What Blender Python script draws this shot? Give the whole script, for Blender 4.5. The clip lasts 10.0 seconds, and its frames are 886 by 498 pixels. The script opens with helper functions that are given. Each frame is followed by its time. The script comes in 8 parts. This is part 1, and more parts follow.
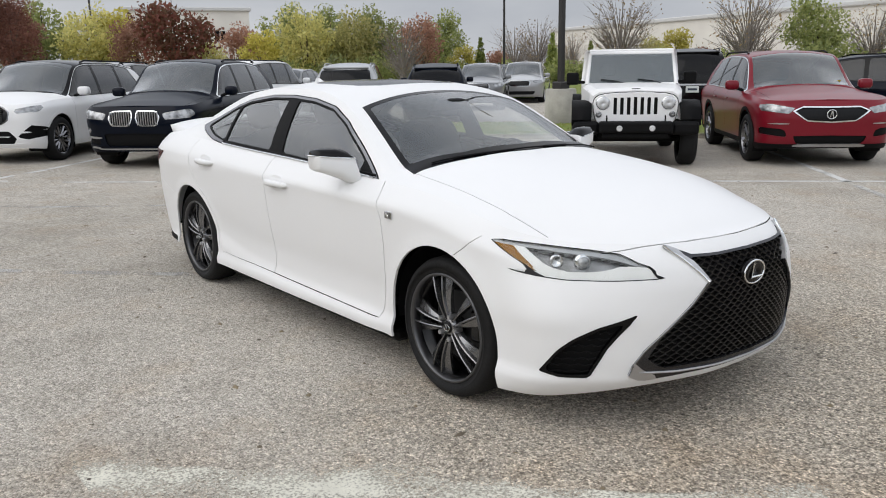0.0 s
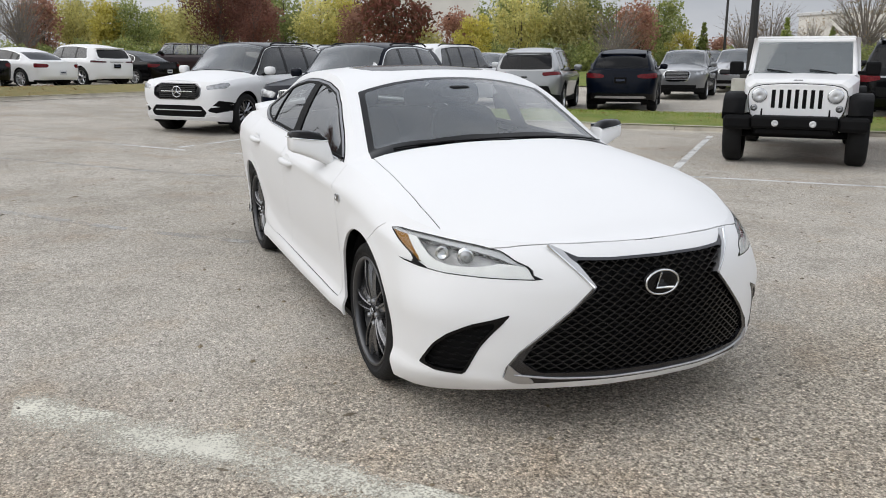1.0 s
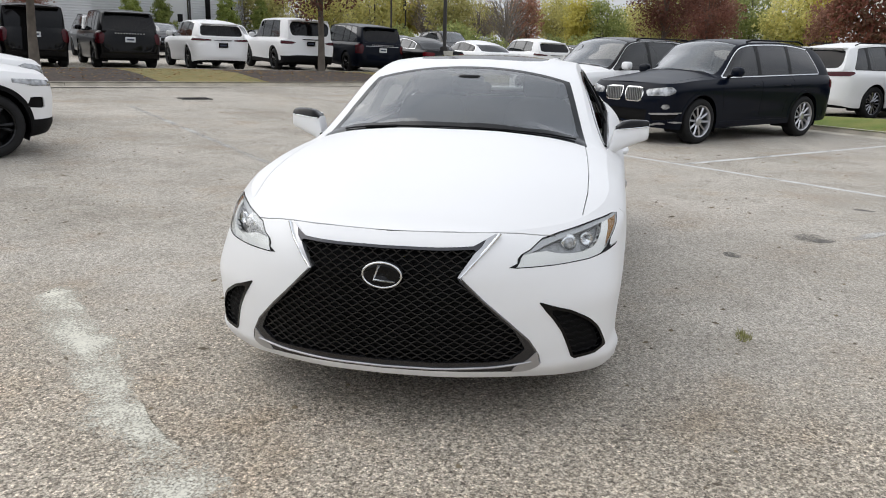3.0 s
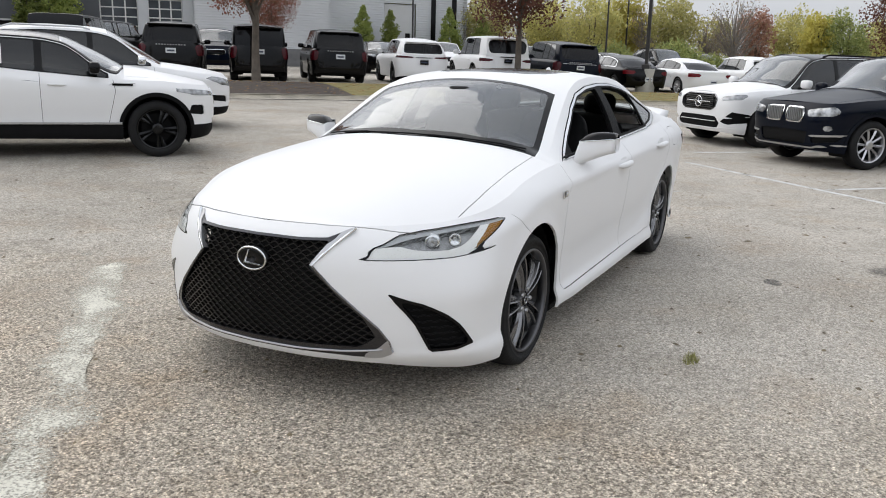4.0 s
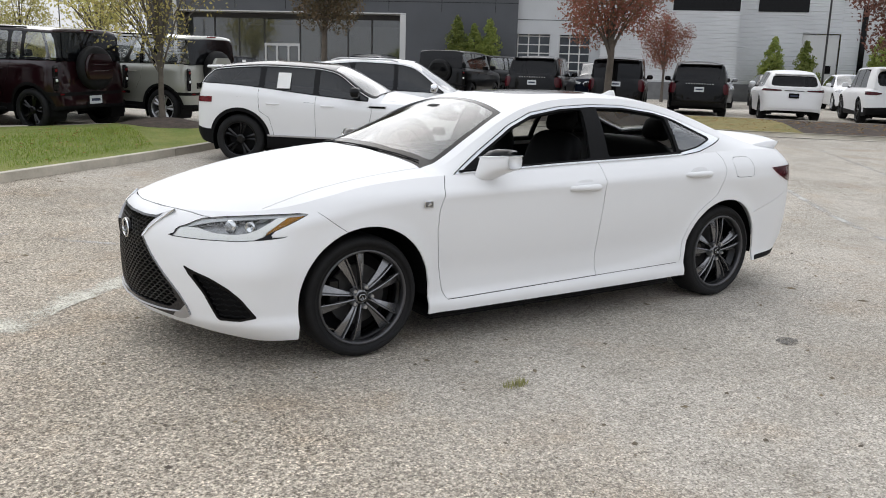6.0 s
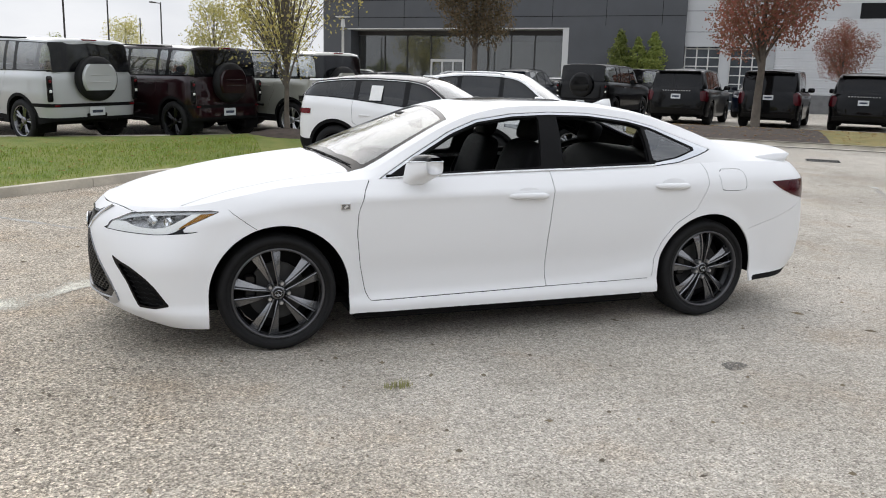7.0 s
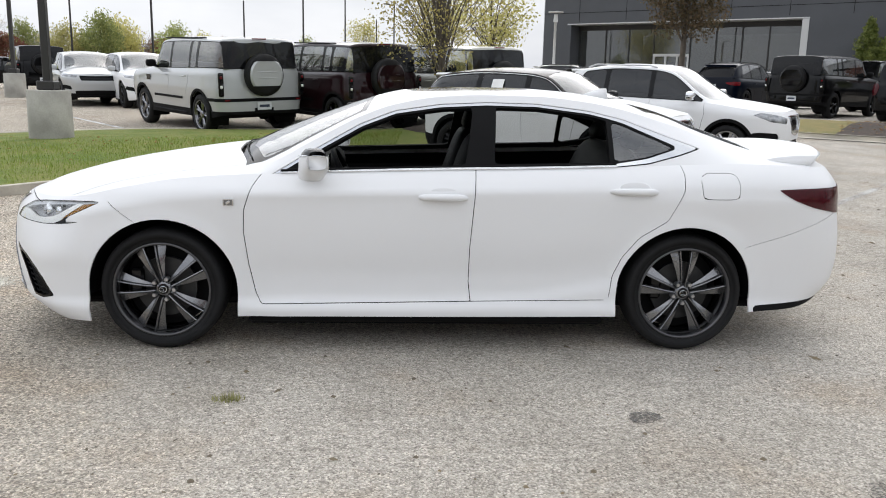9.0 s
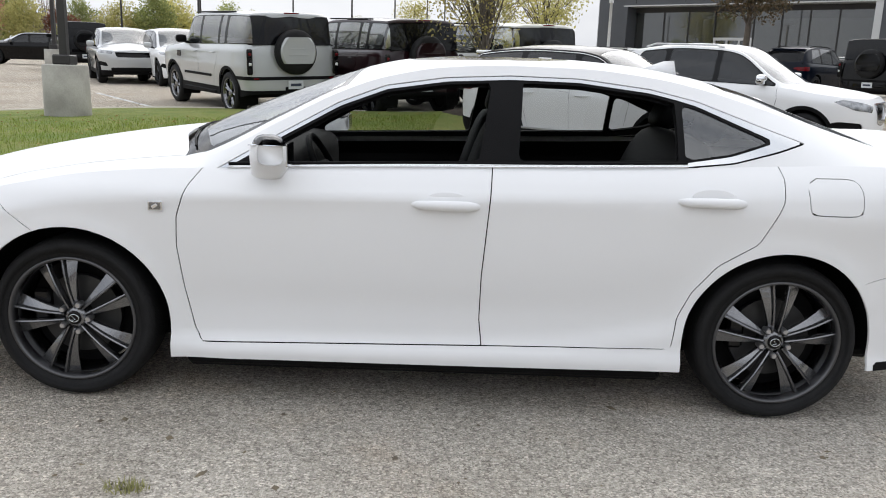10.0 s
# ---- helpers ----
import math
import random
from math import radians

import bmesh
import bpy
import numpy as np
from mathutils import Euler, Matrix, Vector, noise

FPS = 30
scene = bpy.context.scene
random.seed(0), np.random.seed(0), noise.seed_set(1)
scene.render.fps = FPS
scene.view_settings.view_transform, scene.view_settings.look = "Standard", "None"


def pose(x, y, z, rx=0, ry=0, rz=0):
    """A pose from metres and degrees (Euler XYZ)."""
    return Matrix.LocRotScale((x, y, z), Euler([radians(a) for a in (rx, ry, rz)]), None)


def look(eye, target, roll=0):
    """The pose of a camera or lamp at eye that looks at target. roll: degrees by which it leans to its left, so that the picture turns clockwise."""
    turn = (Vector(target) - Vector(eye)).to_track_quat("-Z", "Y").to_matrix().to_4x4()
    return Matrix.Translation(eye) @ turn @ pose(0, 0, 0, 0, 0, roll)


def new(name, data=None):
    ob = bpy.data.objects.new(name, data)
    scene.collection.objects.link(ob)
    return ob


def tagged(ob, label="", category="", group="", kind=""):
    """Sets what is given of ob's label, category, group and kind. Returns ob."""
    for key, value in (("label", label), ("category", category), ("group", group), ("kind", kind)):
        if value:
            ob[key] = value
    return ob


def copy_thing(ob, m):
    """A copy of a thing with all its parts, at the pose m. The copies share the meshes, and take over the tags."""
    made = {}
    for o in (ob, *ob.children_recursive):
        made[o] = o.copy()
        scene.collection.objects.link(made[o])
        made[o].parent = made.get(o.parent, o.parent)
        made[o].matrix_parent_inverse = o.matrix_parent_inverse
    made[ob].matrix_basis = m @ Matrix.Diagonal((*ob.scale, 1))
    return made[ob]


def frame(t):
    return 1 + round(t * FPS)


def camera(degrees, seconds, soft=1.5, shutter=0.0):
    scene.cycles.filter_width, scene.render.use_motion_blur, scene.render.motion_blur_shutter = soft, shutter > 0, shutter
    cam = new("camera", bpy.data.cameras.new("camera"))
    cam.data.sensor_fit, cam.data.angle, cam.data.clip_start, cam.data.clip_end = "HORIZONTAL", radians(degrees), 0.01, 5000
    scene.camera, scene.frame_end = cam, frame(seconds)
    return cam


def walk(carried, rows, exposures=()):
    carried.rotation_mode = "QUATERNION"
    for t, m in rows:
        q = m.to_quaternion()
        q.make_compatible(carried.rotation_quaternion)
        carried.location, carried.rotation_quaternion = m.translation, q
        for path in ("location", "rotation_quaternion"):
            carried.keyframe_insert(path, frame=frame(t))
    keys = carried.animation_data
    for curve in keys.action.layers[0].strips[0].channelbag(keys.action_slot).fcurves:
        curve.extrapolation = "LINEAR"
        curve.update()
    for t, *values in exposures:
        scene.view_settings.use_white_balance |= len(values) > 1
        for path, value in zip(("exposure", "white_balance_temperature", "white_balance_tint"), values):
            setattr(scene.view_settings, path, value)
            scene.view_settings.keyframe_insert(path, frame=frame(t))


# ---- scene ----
cam = camera(57.5, 10.0, 1.0)
PATH = [
    (0, (4.224, -3.121, 1.516), (2.701, -1.901, 1.077), -0.9),
    (0.5, (4.652, -2.587, 1.514), (2.981, -1.585, 1.061), -0.6),
    (1, (4.931, -1.972, 1.518), (3.138, -1.221, 1.048), -0.1),
    (1.5, (5.206, -1.334, 1.514), (3.326, -0.854, 1.031), 0.3),
    (2, (5.293, -0.645, 1.509), (3.364, -0.446, 1.018), 0.6),
    (2.5, (5.379, 0.067, 1.506), (3.442, -0.016, 1.013), 0.9),
    (3, (5.309, 0.773, 1.493), (3.402, 0.414, 1.007), 1.2),
    (4.5, (4.811, 2.946, 1.49), (3.212, 1.83, 1.049), 1.4),
    (5, (4.399, 3.564, 1.485), (2.963, 2.241, 1.055), 1.5),
    (6.5, (2.744, 5.016, 1.464), (1.875, 3.257, 1.076), 1.6),
    (7, (2.097, 5.318, 1.458), (1.418, 3.476, 1.081), 1.5),
    (7.5, (1.467, 5.556, 1.448), (0.965, 3.656, 1.078), 1.4),
    (8, (0.882, 5.623, 1.449), (0.535, 3.689, 1.079), 1.2),
    (8.5, (0.421, 5.58, 1.458), (0.203, 3.628, 1.079), 1.2),
    (9, (0.183, 5.187, 1.45), (0.065, 3.231, 1.053), 1.3),
    (9.5, (-0.012, 4.657, 1.416), (-0.058, 2.701, 0.999), 1.6),
    (10, (-0.064, 4.02, 1.387), (-0.064, 2.069, 0.948), 2.0),
]
walk(cam, [(t, look(eye, target, roll)) for t, eye, target, roll in PATH], [(0, 0.20), (3, 0.31), (7, 0.47), (10, 0.54)])

# ---- light ----
world = bpy.data.worlds.new("overcast")
scene.world = world
world.use_nodes = True
wn, wl = world.node_tree.nodes, world.node_tree.links
wn.clear()
sky = wn.new("ShaderNodeTexSky")
sky.sky_type, sky.sun_disc = "NISHITA", False
sky.sun_elevation, sky.sun_rotation = radians(44), radians(190)
sky.air_density, sky.dust_density, sky.ozone_density = 1.0, 4.0, 1.0
wtc = wn.new("ShaderNodeTexCoord")
wmap = wn.new("ShaderNodeMapping")
wmap.inputs["Scale"].default_value = (1.0, 1.0, 3.2)
wno = wn.new("ShaderNodeTexNoise")
wno.inputs["Scale"].default_value, wno.inputs["Detail"].default_value = 2.2, 6.0
wramp = wn.new("ShaderNodeValToRGB")
wramp.color_ramp.elements[0].position, wramp.color_ramp.elements[0].color = 0.32, (6.0, 6.4, 7.2, 1)
wramp.color_ramp.elements[1].position, wramp.color_ramp.elements[1].color = 0.68, (9.6, 9.8, 10.2, 1)
wmix = wn.new("ShaderNodeMix")
wmix.data_type = "RGBA"
wmix.inputs["Factor"].default_value = 0.9
wbg, wout = wn.new("ShaderNodeBackground"), wn.new("ShaderNodeOutputWorld")
wbg.inputs["Strength"].default_value = 0.095
wl.new(wtc.outputs["Generated"], wmap.inputs["Vector"])
wl.new(wmap.outputs["Vector"], wno.inputs["Vector"])
wl.new(wno.outputs["Fac"], wramp.inputs["Fac"])
wl.new(sky.outputs["Color"], wmix.inputs["A"])
wl.new(wramp.outputs["Color"], wmix.inputs["B"])
wsep, wgr, wmul = wn.new("ShaderNodeSeparateXYZ"), wn.new("ShaderNodeValToRGB"), wn.new("ShaderNodeVectorMath")
for q, (p, c) in zip([wgr.color_ramp.elements[0], wgr.color_ramp.elements[1], wgr.color_ramp.elements.new(0.5)], ((0.14, 0.75), (1.0, 1.12), (0.45, 1.45))):
    q.position, q.color = p, (c, c, c, 1)
wmul.operation = "SCALE"
wl.new(wtc.outputs["Generated"], wsep.inputs["Vector"])
wl.new(wsep.outputs["Z"], wgr.inputs["Fac"])
wl.new(wmix.outputs["Result"], wmul.inputs[0])
wdot, wside, wprod = wn.new("ShaderNodeVectorMath"), wn.new("ShaderNodeMath"), wn.new("ShaderNodeMath")
wdot.operation, wside.operation, wprod.operation = "DOT_PRODUCT", "MULTIPLY_ADD", "MULTIPLY"
wdot.inputs[1].default_value = (-0.72, 0.69, 0.0)
wside.inputs[1].default_value, wside.inputs[2].default_value = -0.13, 1.0
wl.new(wtc.outputs["Generated"], wdot.inputs[0])
wl.new(wdot.outputs["Value"], wside.inputs[0])
wl.new(wside.outputs["Value"], wprod.inputs[0])
wl.new(wgr.outputs["Color"], wprod.inputs[1])
wl.new(wprod.outputs["Value"], wmul.inputs["Scale"])
wl.new(wmul.outputs["Vector"], wbg.inputs["Color"])
wl.new(wbg.outputs["Background"], wout.inputs["Surface"])
sun = new("sun", bpy.data.lights.new("sun", "SUN"))
sun.data.energy, sun.data.angle, sun.data.color = 0.82, radians(70), (1.0, 0.97, 0.92)
sun.matrix_world = look((0, 0, 30), (6, 30, 0))
scene.view_settings.exposure = 0.0


# ---- materials ----
def mat(name, color, rough=0.5, metal=0.0, vary=0.12, scale=6.0, bump=0.0, bump_scale=60.0, coat=0.0, spec=0.5, color2=None, random=0.0, fine=0.0):
    """A surface with two scales of variation, fine relief and, if wanted, a clear coat."""
    m = bpy.data.materials.new(name)
    m.use_nodes = True
    n, l = m.node_tree.nodes, m.node_tree.links
    b = n["Principled BSDF"]
    b.inputs["Roughness"].default_value, b.inputs["Metallic"].default_value = rough, metal
    b.inputs["Coat Weight"].default_value, b.inputs["Coat Roughness"].default_value = coat, 0.03
    b.inputs["Specular IOR Level"].default_value = spec
    tc = n.new("ShaderNodeTexCoord")
    no = n.new("ShaderNodeTexNoise")
    no.inputs["Scale"].default_value, no.inputs["Detail"].default_value = scale, 5.0
    l.new(tc.outputs["Object"], no.inputs["Vector"])
    mx = n.new("ShaderNodeMix")
    mx.data_type = "RGBA"
    c2 = color2 or tuple(c * (1 - vary) for c in color)
    mx.inputs["A"].default_value, mx.inputs["B"].default_value = (*color, 1), (*c2, 1)
    rp = n.new("ShaderNodeMapRange")
    rp.inputs["From Min"].default_value, rp.inputs["From Max"].default_value = 0.35, 0.65
    l.new(no.outputs["Fac"], rp.inputs["Value"])
    l.new(rp.outputs["Result"], mx.inputs["Factor"])
    last = mx.outputs["Result"]
    if random or fine:
        hs = n.new("ShaderNodeHueSaturation")
        mr = n.new("ShaderNodeMapRange")
        mr.inputs["To Min"].default_value, mr.inputs["To Max"].default_value = 1 - max(random, fine), 1 + max(random, fine)
        if random:
            oi = n.new("ShaderNodeObjectInfo")
            l.new(oi.outputs["Random"], mr.inputs["Value"])
        else:
            n2 = n.new("ShaderNodeTexNoise")
            n2.inputs["Scale"].default_value, n2.inputs["Detail"].default_value = scale * 14, 3.0
            l.new(tc.outputs["Object"], n2.inputs["Vector"])
            l.new(n2.outputs["Fac"], mr.inputs["Value"])
        l.new(mr.outputs["Result"], hs.inputs["Value"])
        l.new(last, hs.inputs["Color"])
        last = hs.outputs["Color"]
    l.new(last, b.inputs["Base Color"])
    if bump:
        nb = n.new("ShaderNodeTexNoise")
        nb.inputs["Scale"].default_value, nb.inputs["Detail"].default_value = bump_scale, 4.0
        bp = n.new("ShaderNodeBump")
        bp.inputs["Strength"].default_value, bp.inputs["Distance"].default_value = bump, 0.01
        l.new(tc.outputs["Object"], nb.inputs["Vector"])
        l.new(nb.outputs["Fac"], bp.inputs["Height"])
        l.new(bp.outputs["Normal"], b.inputs["Normal"])
    return m


def glass(name, tint, rough=0.0, alpha=0.5, spec=0.9, ior=1.5, clear=(0.75, 0.8, 0.8)):
    """A dark or clear pane: part clear, part glossy tinted skin."""
    m = bpy.data.materials.new(name)
    m.use_nodes = True
    n, l = m.node_tree.nodes, m.node_tree.links
    b, out = n["Principled BSDF"], n["Material Output"]
    b.inputs["Base Color"].default_value = (*tint, 1)
    b.inputs["Roughness"].default_value = rough
    b.inputs["Specular IOR Level"].default_value = spec
    tr, mx = n.new("ShaderNodeBsdfTransparent"), n.new("ShaderNodeMixShader")
    tr.inputs["Color"].default_value = (*clear, 1)
    gl = n.new("ShaderNodeBsdfGlossy")
    gl.inputs["Roughness"].default_value = 0.02
    lw, pw, fr = n.new("ShaderNodeLayerWeight"), n.new("ShaderNodeMath"), n.new("ShaderNodeMapRange")
    lw.inputs["Blend"].default_value = 0.5
    pw.operation = "POWER"
    pw.inputs[1].default_value = 4.0
    fr.inputs["To Min"].default_value = ((ior - 1) / (ior + 1))**2
    l.new(lw.outputs["Facing"], pw.inputs[0])
    l.new(pw.outputs["Value"], fr.inputs["Value"])
    m2 = n.new("ShaderNodeMixShader")
    mx.inputs["Fac"].default_value = alpha
    l.new(tr.outputs["BSDF"], mx.inputs[1])
    l.new(b.outputs["BSDF"], mx.inputs[2])
    l.new(fr.outputs["Result"], m2.inputs["Fac"])
    l.new(mx.outputs["Shader"], m2.inputs[1])
    l.new(gl.outputs["BSDF"], m2.inputs[2])
    l.new(m2.outputs["Shader"], out.inputs["Surface"])
    return m


WHITE = mat("white_car_paint", (0.78, 0.78, 0.78), 0.40, 0, 0.01, 2.0, coat=0.12, spec=0.15)
PEARL = mat("silver_white_paint", (0.42, 0.43, 0.43), 0.3, 0.2, 0.02, 2.0, coat=1.0)
BLACKP = mat("black_car_paint", (0.003, 0.003, 0.0035), 0.3, 0, 0.1, 2.0, coat=0.45, spec=0.03)
NAVY = mat("dark_navy_paint", (0.002, 0.004, 0.010), 0.3, 0, 0.1, 2.0, coat=0.25, spec=0.03)
MAROON = mat("dark_maroon_paint", (0.014, 0.0035, 0.005), 0.3, 0, 0.1, 2.0, coat=0.75, spec=0.05)
RED = mat("deep_red_paint", (0.165, 0.007, 0.016), 0.28, 0.0, 0.06, 2.0, coat=0.35, spec=0.15)
GREY = mat("grey_metallic_paint", (0.16, 0.165, 0.17), 0.3, 0.5, 0.05, 2.0, coat=1.0)
SILVER = mat("silver_paint", (0.30, 0.305, 0.31), 0.3, 0.5, 0.04, 2.0, coat=1.0)
KHAKI = mat("pale_khaki_paint", (0.36, 0.36, 0.32), 0.35, 0.3, 0.04, 2.0, coat=1.0)
GLOSSB = mat("gloss_black_trim", (0.004, 0.004, 0.0045), 0.14, 0, 0.1, 4.0, spec=0.2)
MATTB = mat("black_plastic", (0.005, 0.005, 0.0055), 0.6, 0, 0.2, 8.0, bump=0.2, bump_scale=300, spec=0.12)
CLAD = mat("dark_grey_cladding", (0.007, 0.007, 0.0075), 0.65, 0, 0.15, 8.0, bump=0.2, bump_scale=300, spec=0.1)
SEAM = mat("shut_line_shadow_gap", (0.010, 0.010, 0.010), 0.9, spec=0.1)
RUBBER = mat("tyre_rubber", (0.011, 0.011, 0.0115), 0.7, 0, 0.25, 12.0, bump=0.3, bump_scale=90, spec=0.25)
CHROME = mat("bright_chrome", (0.72, 0.73, 0.74), 0.12, 1.0, 0.03, 4.0)
DCHROME = mat("dark_chrome", (0.22, 0.22, 0.23), 0.2, 1.0, 0.08, 6.0)
GRILLEF = mat("smoked_chrome_frame", (0.07, 0.07, 0.075), 0.25, 0.9, 0.08, 6.0)
GUNMETAL = mat("gunmetal_alloy", (0.23, 0.23, 0.235), 0.2, 0.85, 0.15, 10.0, spec=0.6)
RIMLIP = mat("dark_rim_lip", (0.10, 0.10, 0.104), 0.35, 0.7, 0.15, 10.0)
ALLOY = mat("silver_alloy", (0.5, 0.5, 0.51), 0.3, 0.9, 0.1, 10.0)
BLKALLOY = mat("black_alloy", (0.004, 0.004, 0.0045), 0.2, 0.2, 0.1, 10.0, spec=0.4)
DISC = mat("brake_steel", (0.05, 0.05, 0.05), 0.5, 0.6, 0.2, 20.0)
LEATHER = mat("black_leather", (0.005, 0.005, 0.0055), 0.5, 0, 0.15, 20.0, bump=0.25, bump_scale=180, spec=0.08)
INNER = mat("dark_cabin_trim", (0.006, 0.006, 0.0065), 0.7, 0, 0.15, 8.0, bump=0.15, bump_scale=200, spec=0.2)
GLASS = glass("tinted_window_glass", (0.05, 0.055, 0.057), alpha=0.22, ior=2.35, clear=(0.85, 0.88, 0.87))
QGLASS = glass("tinted_quarter_glass", (0.03, 0.034, 0.036), alpha=0.35, ior=2.2, clear=(0.75, 0.78, 0.78))
PRIV = glass("privacy_glass", (0.006, 0.007, 0.008), alpha=0.93, spec=0.1, ior=1.55)
REARG = glass("dark_rear_glass", (0.004, 0.004, 0.005), alpha=0.96, spec=0.05, ior=1.3)
# the windscreen's blue-grey tint partly stands in for reflected sky
WSHIELD = glass("windscreen_glass", (0.13, 0.15, 0.165), alpha=0.30, ior=1.7, clear=(0.85, 0.88, 0.87))
LENS = glass("clear_lamp_lens", (0.8, 0.8, 0.8), alpha=0.01, clear=(0.95, 0.96, 0.96))
LAMPIN = mat("lamp_reflector", (0.34, 0.345, 0.35), 0.3, 0.5, 0.6, 16.0)
LAMPCLEAR = mat("round_lamp_glass", (0.66, 0.67, 0.68), 0.2, 0.2, 0.35, 14.0, coat=0.6)
BROW = mat("satin_lamp_shroud", (0.42, 0.43, 0.44), 0.35, 0.4, 0.15, 8.0)
PLAMP = mat("parked_lamp_cluster", (0.42, 0.43, 0.44), 0.15, 0.5, 0.75, 11.0, coat=0.8)
MESHB = mat("gloss_black_lattice", (0.007, 0.007, 0.0075), 0.3, 0.0, 0.1, 4.0, spec=0.45)
WING = mat("satin_silver_trim", (0.50, 0.50, 0.51), 0.35, 0.8, 0.1, 8.0)
AMBER = mat("amber_reflector", (0.27, 0.115, 0.002), 0.5, 0, 0.2, 60.0, spec=0.1)
REDL = mat("red_tail_lens", (0.15, 0.004, 0.008), 0.25, 0, 0.5, 30.0, spec=0.25)
DREDL = mat("smoked_red_tail_lens", (0.06, 0.003, 0.007), 0.2, 0, 0.3, 40.0, coat=0.2, spec=0.2)
PAPER = mat("white_paper", (0.78, 0.78, 0.76), 0.9, 0, 0.05, 10.0)
PLATE = mat("plate_white", (0.62, 0.64, 0.66), 0.6, 0, 0.1, 10.0)
INK = mat("dark_ink", (0.03, 0.04, 0.07), 0.7)
YELLOWP = mat("yellow_paper", (0.7, 0.52, 0.06), 0.9)


# ---- ground ----
GS = [-200, 2.5, 7, 12, 17, 22, 30, 60, 900]
GH = [0, 0, 0.16, 0.32, 0.55, 0.68, 0.8, 0.88, 0.88]


def gz(x, y):
    """The pavement's height: flat round the middle, rising gently towards the big buildings."""
    return float(np.interp(-y - 0.25 * x, GS, GH))


def mesh_ob(name, verts, faces, material, parent=None, smooth=False, label=""):
    me = bpy.data.meshes.new(name)
    me.from_pydata([tuple(map(float, v)) for v in verts], [], [list(map(int, f)) for f in faces])
    if smooth:
        me.shade_smooth()
    for mm in (material if isinstance(material, (list, tuple)) else [material]):
        me.materials.append(mm)
    ob = new(name, me)
    if parent is not None:
        ob.parent = parent
    if label:
        ob["label"] = label
    return ob


def part(name, bm, material, parent, label="", smooth=False):
    me = bpy.data.meshes.new(name)
    bm.to_mesh(me)
    bm.free()
    if smooth:
        me.shade_smooth()
    me.materials.append(material)
    ob = new(name, me)
    ob.parent = parent
    if label:
        ob["label"] = label
    return ob


# ---- shape tools ----
def smooth_table(pts):
    """A smooth (monotone cubic) curve through pairs, given as a function on arrays."""
    xs, ys = np.array([p[0] for p in pts], float), np.array([p[1] for p in pts], float)
    o = np.argsort(xs)
    xs, ys = xs[o], ys[o]
    d = np.diff(ys) / np.diff(xs)
    m = np.zeros_like(xs)
    m[0], m[-1] = d[0], d[-1]
    for i in range(1, len(xs) - 1):
        m[i] = 0 if d[i - 1] * d[i] <= 0 else 2 * d[i - 1] * d[i] / (d[i - 1] + d[i])

    def f(x):
        x = np.clip(np.asarray(x, float), xs[0], xs[-1])
        i = np.clip(np.searchsorted(xs, x) - 1, 0, len(xs) - 2)
        h = xs[i + 1] - xs[i]
        t = (x - xs[i]) / h
        return ((2 * t**3 - 3 * t**2 + 1) * ys[i] + (t**3 - 2 * t**2 + t) * h * m[i] + (3 * t**2 - 2 * t**3) * ys[i + 1] + (t**3 - t**2) * h * m[i + 1])
    return f


def rounded(poly, times=2):
    """Corner cutting on a closed outline."""
    for _ in range(times):
        out = []
        for (a, b), (c, d) in zip(poly, poly[1:] + poly[:1]):
            out += [(0.8 * a + 0.2 * c, 0.8 * b + 0.2 * d), (0.2 * a + 0.8 * c, 0.2 * b + 0.8 * d)]
        poly = out
    return poly


def sdist(px, py, poly):
    """Signed distance to a closed outline, negative inside."""
    px, py = np.asarray(px, float), np.asarray(py, float)
    d2, inside = np.full(px.shape, 1e9), np.zeros(px.shape, bool)
    for (ax, ay), (bx, by) in zip(poly, poly[1:] + poly[:1]):
        ex, ey = bx - ax, by - ay
        t = np.clip(((px - ax) * ex + (py - ay) * ey) / max(ex * ex + ey * ey, 1e-12), 0, 1)
        d2 = np.minimum(d2, (px - ax - t * ex)**2 + (py - ay - t * ey)**2)
        hit = (ay > py) != (by > py)
        with np.errstate(divide="ignore", invalid="ignore"):
            inside ^= hit & (px < (bx - ax) * (py - ay) / (by - ay if by != ay else 1e-12) + ax)
    d = np.sqrt(d2)
    return np.where(inside, -d, d)


def sline(px, py, line):
    """Distance to an open line."""
    px, py = np.asarray(px, float), np.asarray(py, float)
    d2 = np.full(px.shape, 1e9)
    for (ax, ay), (bx, by) in zip(line, line[1:]):
        ex, ey = bx - ax, by - ay
        t = np.clip(((px - ax) * ex + (py - ay) * ey) / max(ex * ex + ey * ey, 1e-12), 0, 1)
        d2 = np.minimum(d2, (px - ax - t * ex)**2 + (py - ay - t * ey)**2)
    return np.sqrt(d2)


def side_of(px, py, line):
    """Signed distance to an open line, by the side of its nearest stretch."""
    px, py = np.asarray(px, float), np.asarray(py, float)
    d2, sg = np.full(px.shape, 1e9), np.ones(px.shape)
    for (ax, ay), (bx, by) in zip(line, line[1:]):
        ex, ey = bx - ax, by - ay
        t = np.clip(((px - ax) * ex + (py - ay) * ey) / max(ex * ex + ey * ey, 1e-12), 0, 1)
        q = (px - ax - t * ex)**2 + (py - ay - t * ey)**2
        sg = np.where(q < d2, np.sign(ex * (py - ay) - ey * (px - ax) + 1e-12), sg)
        d2 = np.minimum(d2, q)
    return np.sqrt(d2) * sg


